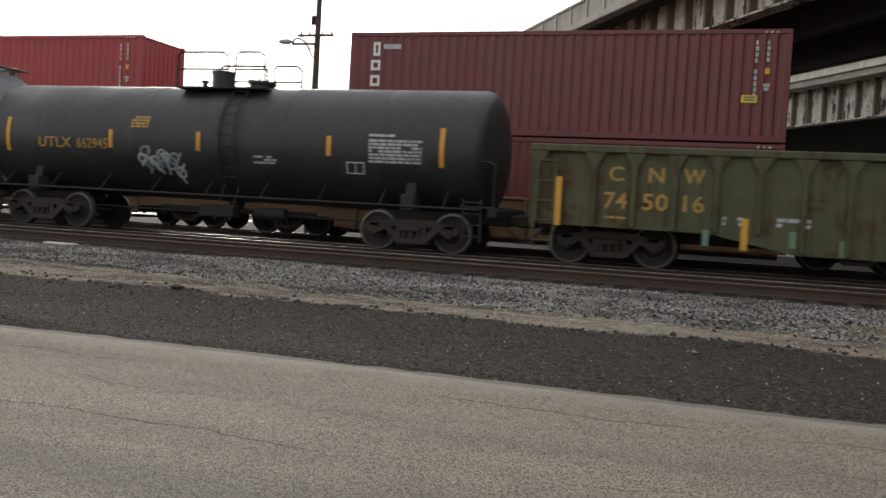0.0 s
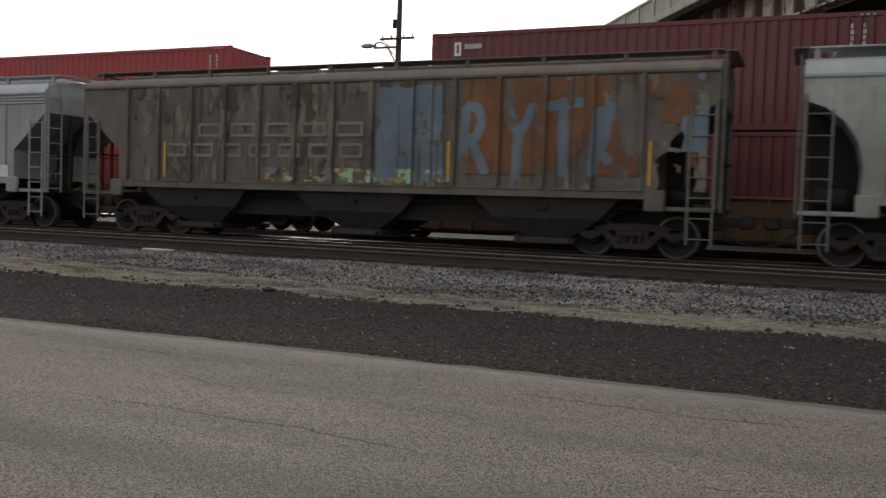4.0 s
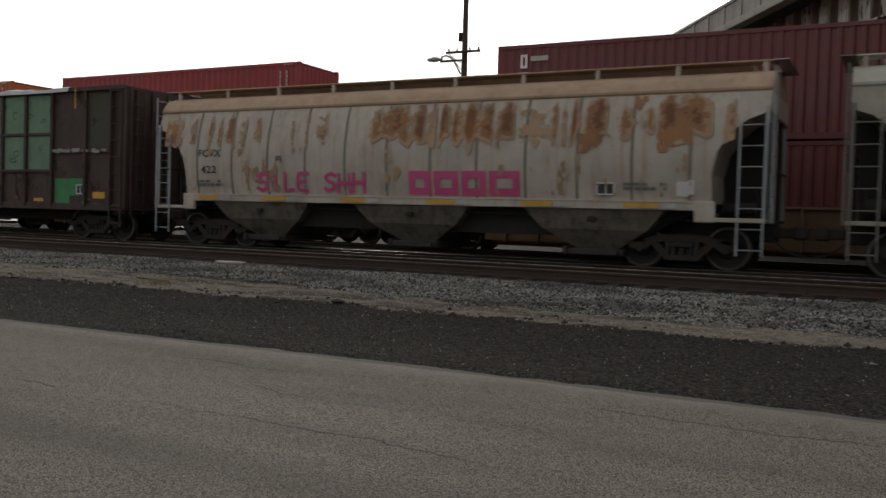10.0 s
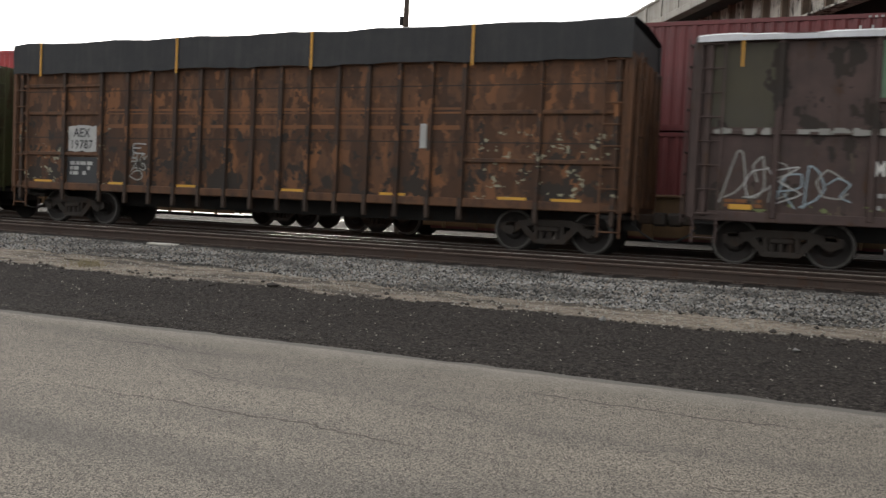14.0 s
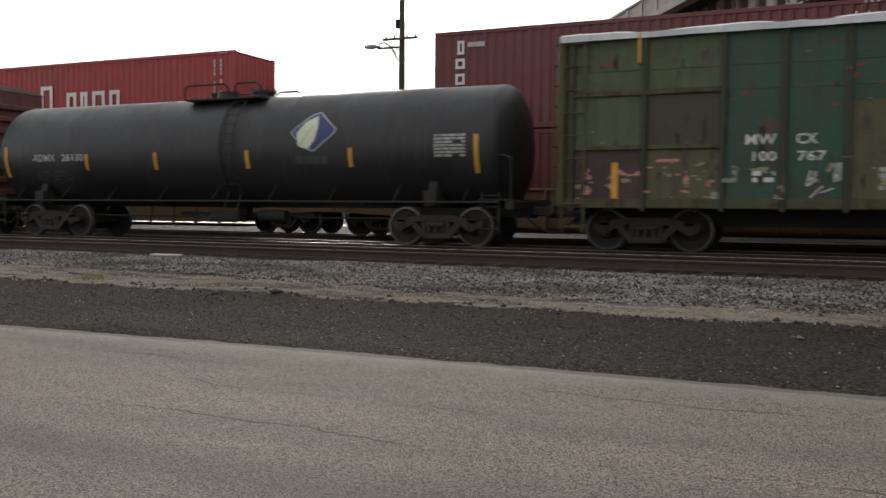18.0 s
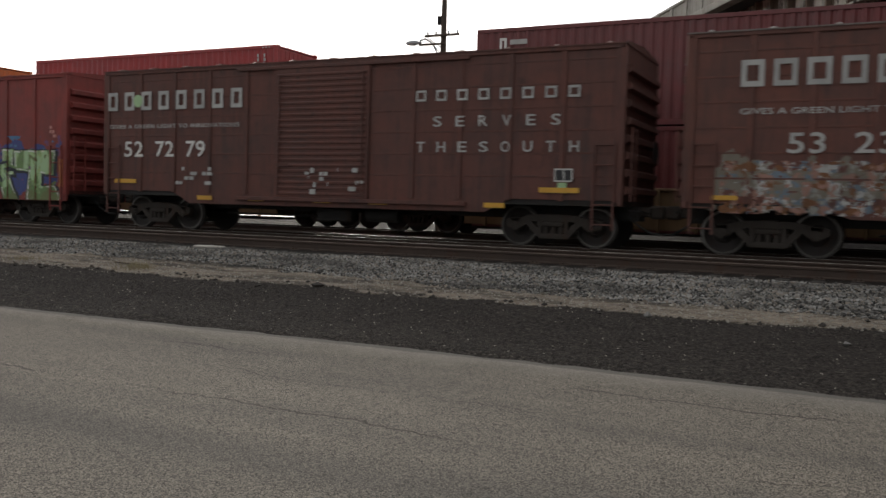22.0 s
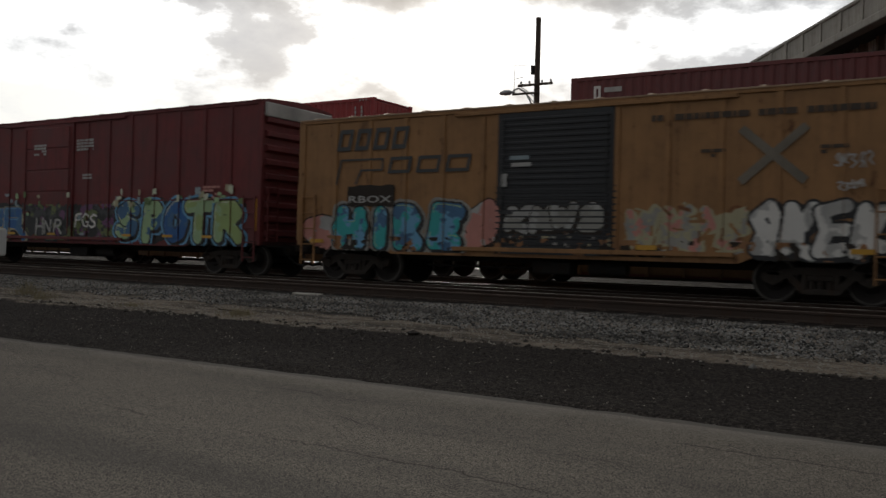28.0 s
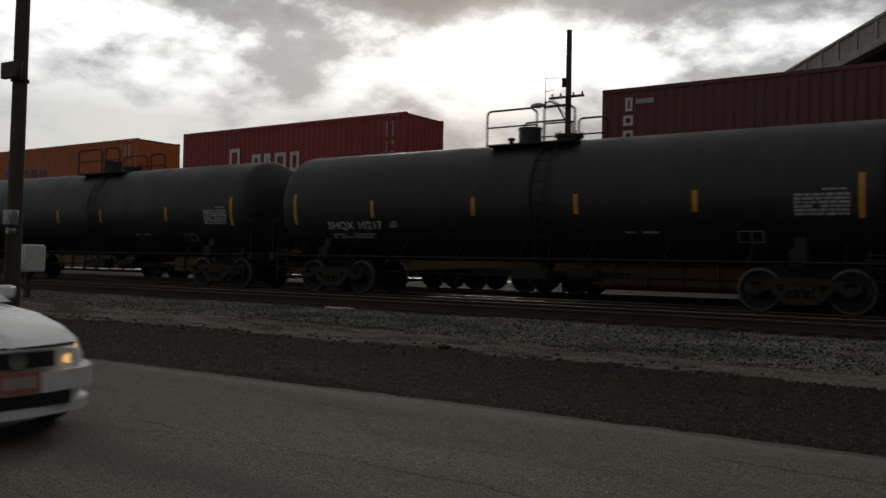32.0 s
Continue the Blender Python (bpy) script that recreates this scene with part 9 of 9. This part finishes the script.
part("cross_emblem", s.mesh("cross_emblem", P_WHITE, False), P_WHITE, car)
s = Shape()
stroke(s, [(4.22, 2.84), (4.75, 3.22)], 0.06, y + 0.003)
part("cross_emblem", s.mesh("cross_emblem", P_BLUE, False), P_BLUE, car)
bars(car, 3.3, 3.9, 2.95, 3.2, 2, P_DGREY, y, seed=150)
bars(car, 5.2, 5.7, 2.95, 3.2, 2, P_DGREY, y, seed=151)
c = Canvas(-7.3, 7.4, 0.82, 2.6)
c.specks((-7.2, -1.5, 0.86, 2.25), (P_OLIVE, P_TAN, P_BROWNSTAIN, P_LEAFDARK, P_GREYWHITE), 0.22, 0.64, 152)
c.letters("4718264", (-7.1, -1.6, 0.88, 2.25), 0.17, (P_OLIVE, P_TAN, P_UMBER), P_BROWNSTAIN, 153, None, P_GREYWHITE, 1.5, False, 0.028)
c.cloud((-5.85, -4.25, 1.42, 2.3), P_PURPLE, 0.05, 0.3, 154)
c.specks((-5.9, -4.2, 1.4, 2.3), (P_DUSTPINK, M_YELLOW), 0.16, 0.74, 160)
rg = random.Random(161)
for i in range(16):
    x, z = rg.uniform(-7.0, -1.7), rg.uniform(0.95, 1.9)
    c.put((abs(c.u - x) < rg.uniform(0.04, 0.14)) & (abs(c.v - z) < rg.uniform(0.03, 0.2)), rg.choice((P_GREYWHITE, P_BLACK, P_TAN, P_LGREEN)))
c.slashes((-7.1, -1.6, 0.9, 2.2), (P_BLACK, P_OLIVE, P_TAN, P_GREYWHITE, M_YELLOW, P_LEAFDARK), 80, 164, 0.04, 0.35)
c.cloud((1.45, 7.3, 0.86, 1.9), P_UMBER, 0.9, 0.35, 159)
c.letters("afgeb", (1.5, 7.3, 0.90, 2.30), 0.34, (P_GREYBLUE, P_ASH), P_BLACK, 155, None, P_WHITE, 1.3, True, 0.040, [(1.75, 0.75), (2.85, 0.6), (3.85, 0.85), (5.05, 0.6), (6.05, 0.9)])
c.specks((1.4, 7.3, 0.9, 1.9), (P_OLIVE, M_YELLOW, P_GREYWHITE), 0.16, 0.76, 156)
c.slashes((1.5, 7.2, 0.92, 2.25), (P_BLACK, P_BLACK, P_GREYWHITE, M_YELLOW, P_UMBER, P_GREYBLUE), 70, 162, 0.028, 0.5)
c.letters("gdab", (-1.3, 1.2, 0.95, 2.2), 0.16, (P_GREYWHITE, P_ASH), P_BLACK, 157, None, None, 1.5, True, 0.04)
c.slashes((-1.35, 1.25, 0.92, 2.3), (P_GREYWHITE, P_BLACK, P_INK), 34, 163, 0.03, 0.4)
c.put((abs(c.u) < 1.4) & (np.mod(c.v, 0.128) < 0.045), M_DARKDOOR)
c.specks((-1.35, 1.25, 0.9, 2.4), (P_GREYWHITE, P_BLACK), 0.12, 0.76, 158)
c.apply(car, FLAT, "sprayed_piece", "blue, white and olive sprayed pieces")
panel(car, 5.5, 6.3, 1.1, 1.9, M_YELLOW, y + 0.004, None, "repainted_patch")
scribble(car, 4.9, 6.9, 2.35, 2.95, P_BLACK, 9, 155, y + 0.002, None, 0.035)
reflectors(car, (-6.9, -4.0, 2.6, 5.4), 0.92, -y - 0.02, 0.45, 0.10)

car, L, y = boxcar("box_e", "faded ochre boxcar with a dark door and turquoise sprayed letters", M_OCHRE, 4.28, 0.76, (-1.25, 1.62), M_DARKDOOR, "corrugated", 14, M_RUSTROOF, (), None, 1.05, 0.034, 7)
blocks(car, 4, -6.11, -3.9, 3.42, 3.98, P_DGREY, y, "name_block", 0.2, 0.22)
blocks(car, 3, -4.44, -2.05, 2.80, 3.22, P_DGREY, y, "name_block", 0.2, 0.22)
s = Shape()
stroke(s, [(-6.1, 2.56), (-5.95, 3.18), (-4.6, 3.18), (-4.62, 2.9), (-5.3, 2.9), (-5.45, 2.56)], 0.05, y)
part("track_emblem", s.mesh("track_emblem", P_DGREY, False), P_DGREY, car)
lettering(car, "RBOX", -5.67, -4.30, 2.06, 2.24, P_GREYWHITE, y)
c = Canvas(-7.3, 7.3, 0.82, 2.4)
c.letters("O", (-7.25, -6.0, 0.95, 1.75), 0.42, (P_GREYWHITE, P_SALMON), P_BROWNSTAIN, 160, None, None, 0.8)
c.letters("OO", (-2.9, -1.3, 0.95, 2.1), 0.42, (P_GREYWHITE, P_SALMON), P_BROWNSTAIN, 161, None, None, 1.2)
c.cloud((-6.9, -1.6, 0.84, 1.35), P_SALMON, 0.3, 0.4, 162)
c.letters("HIRE", (-6.25, -2.25, 0.86, 2.02), 0.40, (P_CYAN, P_SKY, P_STEEL), P_BLACK, 163, P_ASH, P_LGREEN, 0.8, False, 0.045, [(-5.95, 0.66), (-4.85, 0.42), (-4.05, 0.55), (-3.05, 0.62)])
c.specks((-1.2, 1.6, 0.9, 1.4), (P_OLDORANGE, P_ASH, P_TAN), 0.14, 0.72, 168)
c.letters("daeg", (-1.0, 1.4, 1.30, 2.05), 0.24, (P_ASH, P_GREYWHITE), P_BROWNSTAIN, 164, None, None, 0.9, True, 0.03)
c.put((abs(c.u - 0.2) < 1.5) & (np.mod(c.v, 0.14) < 0.05), M_DARKDOOR)
c.letters("eabf", (1.9, 4.4, 0.95, 1.95), 0.18, (P_TAN, P_ASH, P_SALMON), P_TAN, 165, None, None, 1.0, False, 0.02)
c.slashes((1.9, 4.4, 0.95, 2.0), (P_TAN, P_ASH, M_OCHRE, P_OLDORANGE), 40, 173, 0.03, 0.3)
c.letters("gdfa", (4.5, 6.95, 0.86, 2.05), 0.26, (P_WHITE, P_GREYWHITE), P_BLACK, 166, None, None, 0.8, False, 0.05)
c.specks((-7.2, 7.2, 0.84, 1.2), (P_RUSTSTREAK, P_BROWNSTAIN), 0.3, 0.66, 167)
c.apply(car, FLAT, "sprayed_piece", "turquoise sprayed letters between pale bubbles")
s = Shape()
stroke(s, [(4.35, 2.45), (5.5, 3.45)], 0.17, y)
stroke(s, [(4.35, 3.45), (5.5, 2.45)], 0.17, y + 0.0004)
part("cross_emblem", s.mesh("cross_emblem", P_KHAKIGREY, False), P_KHAKIGREY, car, "faded cross emblem")
bars(car, 2.0, 6.8, 3.68, 3.86, 1, P_UMBER, y, seed=169, dense=0.92)
bars(car, 3.5, 4.0, 2.9, 3.1, 2, P_UMBER, y, seed=170)
bars(car, 5.8, 6.3, 2.9, 3.1, 2, P_UMBER, y, seed=171)
hand_word(car, "31672", 6.05, 6.75, 2.62, 2.95, P_GREYWHITE, 64, y + 0.004, None, 0.03, 1.2)
hand_word(car, "2647", 6.1, 6.6, 2.2, 2.42, P_GREYWHITE, 65, y + 0.004, None, 0.03, 1.2)
panel(car, -5.72, -4.22, 1.98, 2.50, P_BROWNSTAIN, y - 0.002, None, "dark_patch", 0.03, 172)
for x0, x1, z0 in ((-0.9, -0.4, 3.02), (-0.85, -0.35, 2.86), (-1.12, -0.96, 2.4)):
    part("door_sticker", Shape().box(x0, x1, -y - 0.078, -y - 0.072, z0, z0 + (0.09 if z0 > 2.5 else 0.3)), P_GREYWHITE if z0 < 2.9 else P_GREYBLUE, car)
reflectors(car, (-6.7, 2.4, 6.6), 1.0, -y - 0.03, 0.45, 0.10)

car, L, y = boxcar("box_f", "tall deep-red boxcar with blue and green sprayed letters along its foot", M_DEEPRED, 4.98, 0.80, (-2.36, 0.40), M_DEEPRED, "plug", 17, M_DEEPRED, (2.2, ), None, 1.0, 0.034, 9)
s = Shape().lathe([(0, 0.34), (0.003, 0.52)], 26, "y", (-7.30, -y - 0.006, 3.89))
part("round_emblem", s, P_UMBER, car, "faded round emblem")
s = Shape().lathe([(0, 0.2), (0.003, 0.3)], 20, "y", (-7.30, -y - 0.008, 3.89))
part("round_emblem", s, P_GHOSTRED, car)
for i, (n, xb) in enumerate(((8, -4.77), (7, -5.05), (7, -5.0))):
    z = 4.02 - i * 0.28
    blocks(car, n, -6.43, xb, z, z + 0.16, P_GHOSTRED, y)
lettering(car, "CP", -7.94, -7.45, 2.22, 2.44, P_GREYWHITE, y)
lettering(car, "218332", -7.94, -6.63, 1.92, 2.12, P_GREYWHITE, y)
bars(car, -1.7, -1.0, 3.75, 4.15, 4, P_GREYWHITE, y + 0.075, seed=170, dense=0.9)
bars(car, 0.55, 1.45, 3.85, 4.25, 4, P_GREYWHITE, y, seed=171, dense=0.9)
bars(car, 0.9, 1.4, 2.9, 3.1, 2, P_GREYWHITE, y, seed=172)
bars(car, 6.6, 7.3, 2.2, 2.6, 4, P_SALMON, y, seed=173, dense=0.5)
c = Canvas(-8.8, 8.7, 0.84, 2.6)
c.cloud((-8.7, 8.3, 0.84, 2.25), P_BLACK, 0.3, 0.4, 174)
c.specks((-2.6, 2.5, 0.9, 2.1), (P_PURPLE, P_DGREY, P_OLIVE), 0.3, 0.60, 175)
c.letters("MACER", (-8.7, -2.2, 0.86, 2.05), 0.34, (P_BLUE, P_STEEL), P_TAN, 176, P_BLACK, P_SKY, 0.9, False, 0.028)
for word, slot, fills in (("S", (2.75, 0.80), (P_STEEL, P_LGREEN)), ("P", (4.05, 0.70), (P_LGREEN, P_STEEL)), ("O", (5.10, 0.68), (P_BLUE, P_STEEL)), ("T", (6.05, 0.80), (P_LGREEN, P_LIME)), ("R", (7.20, 0.85), (P_LIME, P_LGREEN))):
    c.letters(word, (2.4, 8.5, 0.86, 2.22), 0.40, fills, P_BLACK, 177 + ord(word), P_SKY, P_CREAM, 0.6, word in "SO", 0.045, [slot])
c.apply(car, FLAT, "sprayed_piece", "blue and pale green sprayed letters on black")
hand_word(car, "FGS", 0.58, 1.75, 1.34, 1.80, P_WHITE, 61, y + 0.01, None, 0.07, 0.4)
hand_word(car, "HNR", -1.50, 0.05, 1.10, 1.62, P_GREYWHITE, 62, y + 0.085, None, 0.08, 0.6)
rg = random.Random(31)
for i in range(60):
    x, z = rg.uniform(-8.6, 8.2), rg.uniform(2.0, 2.45)
    if -2.3 < x < 2.3 and i % 2:
        z = rg.uniform(0.95, 2.2)
    panel(car, x, x + rg.uniform(0.08, 0.24), z, z + rg.uniform(0.06, 0.22), rg.choice((P_LGREEN, P_GREYBLUE, P_TAN, P_CREAM, P_LEAFDARK)), y + 0.08 + 0.0004 * i if -2.6 < x < 0.6 else y + 0.019 + 0.0002 * i, None, "sprayed_fleck", 0.03, 180 + i)
reflectors(car, (-7.4, -6.7, -4.4, -2.9, -0.6, 3.3, 5.2, 6.9), 1.06, -y - 0.085, 0.42, 0.08)
part("safety_bar", Shape().box(8.72, 8.80, -y - 0.012, -y, 1.3, 2.2), M_YBAR, car)
part("pale_end_panel", Shape().box(L - 0.005, L + 0.12, -1.42, 1.42, 4.55, 4.95, 0.02), P_GREYWHITE, car)


# ---- the white sedan ----
M_CARWHITE = paint("white_car_paint", (0.85, 0.85, 0.85), 0.25, var=0.04, dirt=(0.5, 0.48, 0.45), dirt_amt=0.1, streak=0.05, bump=0.0)
M_CARBLACK = paint("black_car_plastic", (0.015, 0.015, 0.016), 0.5, bump=0.05)
M_TYRE = paint("tyre_rubber", (0.02, 0.02, 0.02), 0.85)
M_CHROME = paint("dull_chrome", (0.5, 0.5, 0.5), 0.25, 0.9, dirt_amt=0.1, streak=0.0, bump=0.0)
M_PLATE = paint("number_plate_ground", (0.55, 0.20, 0.14), 0.5, bump=0.0)


def glass_material():
    m, k, bsdf = material("tinted_car_glass")
    bsdf.inputs["Base Color"].default_value = (0.02, 0.025, 0.03, 1)
    bsdf.inputs["Roughness"].default_value = 0.05
    return m


def lamp_material(name, col, strength):
    m, k, bsdf = material(name)
    bsdf.inputs["Base Color"].default_value = (*col, 1)
    bsdf.inputs["Roughness"].default_value = 0.15
    bsdf.inputs["Emission Color"].default_value = (*col, 1)
    bsdf.inputs["Emission Strength"].default_value = strength
    return m


M_GLASS = glass_material()
M_LAMP = lamp_material("lit_headlight", (1.0, 0.56, 0.18), 0.55)
M_INDICATOR = lamp_material("amber_indicator", (1.0, 0.30, 0.06), 0.35)


def wrap(pts, deep, sy=1):
    """A solid strip round the car's front: (x, y, lower z, upper z) along its outer face."""
    n = len(pts)
    vs = [(x, sy * y, z) for x, y, z0, z1 in pts for z in (z0, z1)] + [(x - deep, sy * y * 0.92, z) for x, y, z0, z1 in pts for z in (z0, z1)]
    fs = []
    for i in range(n - 1):
        a, b, c, d = 2 * i, 2 * i + 2, 2 * n + 2 * i, 2 * n + 2 * i + 2
        fs += [(a, b, b + 1, a + 1), (c + 1, d + 1, d, c), (a + 1, b + 1, d + 1, c + 1), (c, d, b, a)]
    fs += [(0, 1, 2 * n + 1, 2 * n), (2 * n - 1, 2 * n - 2, 4 * n - 2, 4 * n - 1)]
    return Shape().add(vs, [f if sy > 0 else tuple(reversed(f)) for f in fs])


def build_sedan():
    """Front towards +x; the origin is on the road under the middle of the front axle."""
    car = thing("sedan", "white four-door sedan with its headlights lit", "car", at=pose(-60, 3.36, 0))
    # body as rings of half profiles (half width, height) along x
    rings = [(0.84, [(0.0, 0.22), (0.45, 0.22), (0.56, 0.26), (0.60, 0.42), (0.58, 0.56), (0.50, 0.66), (0.0, 0.70)]),
             (0.72, [(0.0, 0.18), (0.62, 0.18), (0.74, 0.24), (0.78, 0.44), (0.76, 0.58), (0.66, 0.72), (0.0, 0.78)]),
             (0.45, [(0.0, 0.18), (0.72, 0.18), (0.82, 0.26), (0.85, 0.48), (0.83, 0.64), (0.72, 0.80), (0.0, 0.87)]),
             (-0.10, [(0.0, 0.18), (0.74, 0.18), (0.84, 0.26), (0.86, 0.50), (0.84, 0.70), (0.72, 0.88), (0.0, 0.94)]),
             (-0.75, [(0.0, 0.18), (0.74, 0.18), (0.84, 0.26), (0.86, 0.50), (0.85, 0.74), (0.74, 0.94), (0.0, 1.00)]),
             (-2.70, [(0.0, 0.18), (0.74, 0.18), (0.84, 0.26), (0.86, 0.50), (0.85, 0.76), (0.76, 0.98), (0.0, 1.02)]),
             (-3.20, [(0.0, 0.18), (0.74, 0.20), (0.83, 0.28), (0.85, 0.50), (0.83, 0.76), (0.72, 0.98), (0.0, 1.02)]),
             (-3.62, [(0.0, 0.28), (0.62, 0.30), (0.72, 0.36), (0.76, 0.52), (0.74, 0.74), (0.64, 0.94), (0.0, 0.98)])]
    vs, fs = [], []
    n = 14
    for x, half in rings:
        full = half + [(-a, b) for a, b in reversed(half)]
        bow = 0.0
        for a, b in full:
            vs.append((x - (0.30 * (abs(a) / 0.86) ** 2.2 if x > 0.4 else 0), a, b))
    for i in range(len(rings) - 1):
        for j in range(n):
            fs.append((i * n + j, (i + 1) * n + j, (i + 1) * n + (j + 1) % n, i * n + (j + 1) % n))
    fs.append(tuple(range(n)))
    fs.append(tuple(reversed(range((len(rings) - 1) * n, len(rings) * n))))
    part("body", Shape().add(vs, fs), M_CARWHITE, car)
    cab = [(-0.55, 0.95), (-1.25, 1.36), (-1.6, 1.42), (-2.4, 1.40), (-3.0, 1.02)]
    vs, fs = [], []
    for x, z in cab:
        hw = 0.74 if z < 1.1 else 0.60
        vs += [(x, -hw, z), (x, hw, z)]
    for i in range(len(cab) - 1):
        fs.append((2 * i, 2 * i + 1, 2 * i + 3, 2 * i + 2))
    base = len(vs)
    fs += [(0, 2, 4, 6, 8), (9, 7, 5, 3, 1)]
    part("roof_and_pillars", Shape().add(vs, fs), M_CARWHITE, car)
    part("windscreen", Shape().add([(-0.60, -0.66, 0.99), (-0.60, 0.66, 0.99), (-1.22, 0.55, 1.355), (-1.22, -0.55, 1.355)], [(0, 1, 2, 3)]), M_GLASS, car)
    for sy in (-1, 1):
        q = [(-0.85, sy * 0.735, 1.03), (-1.35, sy * 0.645, 1.33), (-2.35, sy * 0.645, 1.33), (-2.85, sy * 0.735, 1.05)]
        part("side_window", Shape().add(q, [(0, 1, 2, 3) if sy > 0 else (3, 2, 1, 0)]), M_GLASS, car)
        outer = [(0.780, 0.44, 0.560, 0.600), (0.728, 0.52, 0.540, 0.645), (0.655, 0.595, 0.540, 0.675), (0.570, 0.655, 0.555, 0.690), (0.480, 0.700, 0.595, 0.695)]
        part("headlight", wrap(outer, 0.10, sy), M_LAMP, car, "lit headlight")
        part("indicator", wrap([(0.735, 0.53, 0.518, 0.537), (0.660, 0.605, 0.518, 0.537), (0.578, 0.668, 0.524, 0.550)], 0.06, sy), M_INDICATOR, car)
        part("mirror", Shape().box(-1.05, -0.92, sy * 0.92 - 0.09, sy * 0.92 + 0.09, 0.96, 1.08, 0.03), M_CARWHITE, car)
        for x in (0.0, -2.6):
            w = part("wheel", Shape().lathe([(-0.09, 0.22), (-0.1, 0.29), (-0.06, 0.31), (0.06, 0.31), (0.1, 0.29), (0.09, 0.22)], 22, "y", (0, 0, 0)), M_TYRE, car, at=pose(x, sy * 0.76, 0.31))
            part("rim", Shape().lathe([(-0.08, 0.05), (-0.085, 0.2), (0.085, 0.2), (0.08, 0.05)], 18, "y", (0, 0, 0)), M_CHROME, w)
            TURN_CAR.append(w)
    plan = [(0.30, -0.875), (0.505, -0.815), (0.635, -0.73), (0.755, -0.62), (0.825, -0.45), (0.88, -0.2), (0.892, 0.0), (0.88, 0.2), (0.825, 0.45), (0.755, 0.62), (0.635, 0.73), (0.505, 0.815), (0.30, 0.875)]
    part("bumper", wrap([(x + 0.012, y, 0.37, 0.515) for x, y in plan], 0.12), M_CARWHITE, car)
    part("bumper_lip", wrap([(x - 0.01, y * 0.98, 0.20, 0.27) for x, y in plan], 0.12), M_CARWHITE, car)
    part("bonnet_gap", wrap([(x - 0.055 - 0.04 * abs(y), y * 0.93, 0.688, 0.698) for x, y in plan[3:10]], 0.05), M_CARBLACK, car)
    part("grille", Shape().prism([(0.80, -0.34), (0.875, -0.28), (0.885, 0.0), (0.875, 0.28), (0.80, 0.34)], 2, 0.555, 0.665), M_CARBLACK, car)
    part("emblem_ring", Shape().lathe([(0.0, 0.055), (0.012, 0.065), (0.014, 0.05)], 18, "x", (0.88, 0, 0.61)), M_CHROME, car)
    part("lower_intake", Shape().prism([(0.60, -0.62), (0.865, -0.42), (0.885, 0.0), (0.865, 0.42), (0.60, 0.62)], 2, 0.27, 0.37), M_CARBLACK, car)
    part("number_plate", Shape().box(0.905, 0.92, -0.16, 0.16, 0.38, 0.54, 0.005), M_PLATE, car)
    s = Shape()
    for i in range(5):
        s.box(0.92, 0.923, -0.12 + i * 0.05, -0.085 + i * 0.05, 0.42, 0.50)
    part("plate_bars", s, P_GREYWHITE, car)
    return car


TURN_CAR = []
SEDAN = build_sedan()

build_verge()
build_stones()


# ---- what moves ----
def run(t):
    """Metres that the train has gone after t seconds; it slows a little towards the end."""
    ts = [0, 5, 12, 25, 32]
    v = [8.86, 8.77, 8.72, 8.72, 8.58]
    d = 0.0
    for i in range(4):
        a, b = ts[i], min(ts[i + 1], t)
        if b <= a:
            break
        vb = v[i] + (v[i + 1] - v[i]) * (b - a) / (ts[i + 1] - ts[i])
        d += (v[i] + vb) / 2 * (b - a)
    return d


def motions():
    grid = [2.0 * i for i in range(17)]
    for car, x in CARS:
        walk(car, [(t, pose(x + run(t), TRACK_Y, RAIL_Z)) for t in grid])
    # wheels turn while their car rolls past
    centre = {car: x for car, x in CARS}
    done = {}
    for ws, car, dx in TURNING:
        x = centre[car]
        t0 = max(0.0, min(28.0, (-34.0 - x) / 8.72))
        t1 = min(32.0, max(t0 + 1.0, (18.0 - x) / 8.72))
        step = 2.0 / 30
        rows, t, k = [(0.0, pose(dx, 0, 0.457))] if t0 > 0 else [], t0, 0
        while t <= t1 + 1e-6:
            rows.append((t, pose(dx, 0, 0.457, 0, math.degrees((run(t) - run(t0)) / 0.457), 0)))
            t += step
        if rows[-1][0] < 32.0 - 0.05:
            rows.append((32.0, rows[-1][1]))
        walk(ws, rows)
    # the sedan comes down the road at the very end
    speed, x_end = 9.0, SEDAN_X
    walk(SEDAN, [(t, pose(x_end + speed * (t - 32.0), 3.36, 0)) for t in (0.0, 8.0, 16.0, 24.0, 30.0, 32.0)])
    for w in TURN_CAR:
        x, y, z = w.matrix_basis.translation
        rows, t = [(0.0, pose(x, y, z))], 30.0
        while t <= 32.001:
            rows.append((t, pose(x, y, z, 0, math.degrees(speed * (t - 30.0) / 0.31), 0)))
            t += 1.0 / 30
        walk(w, rows)


SEDAN_X = -6.76
motions()
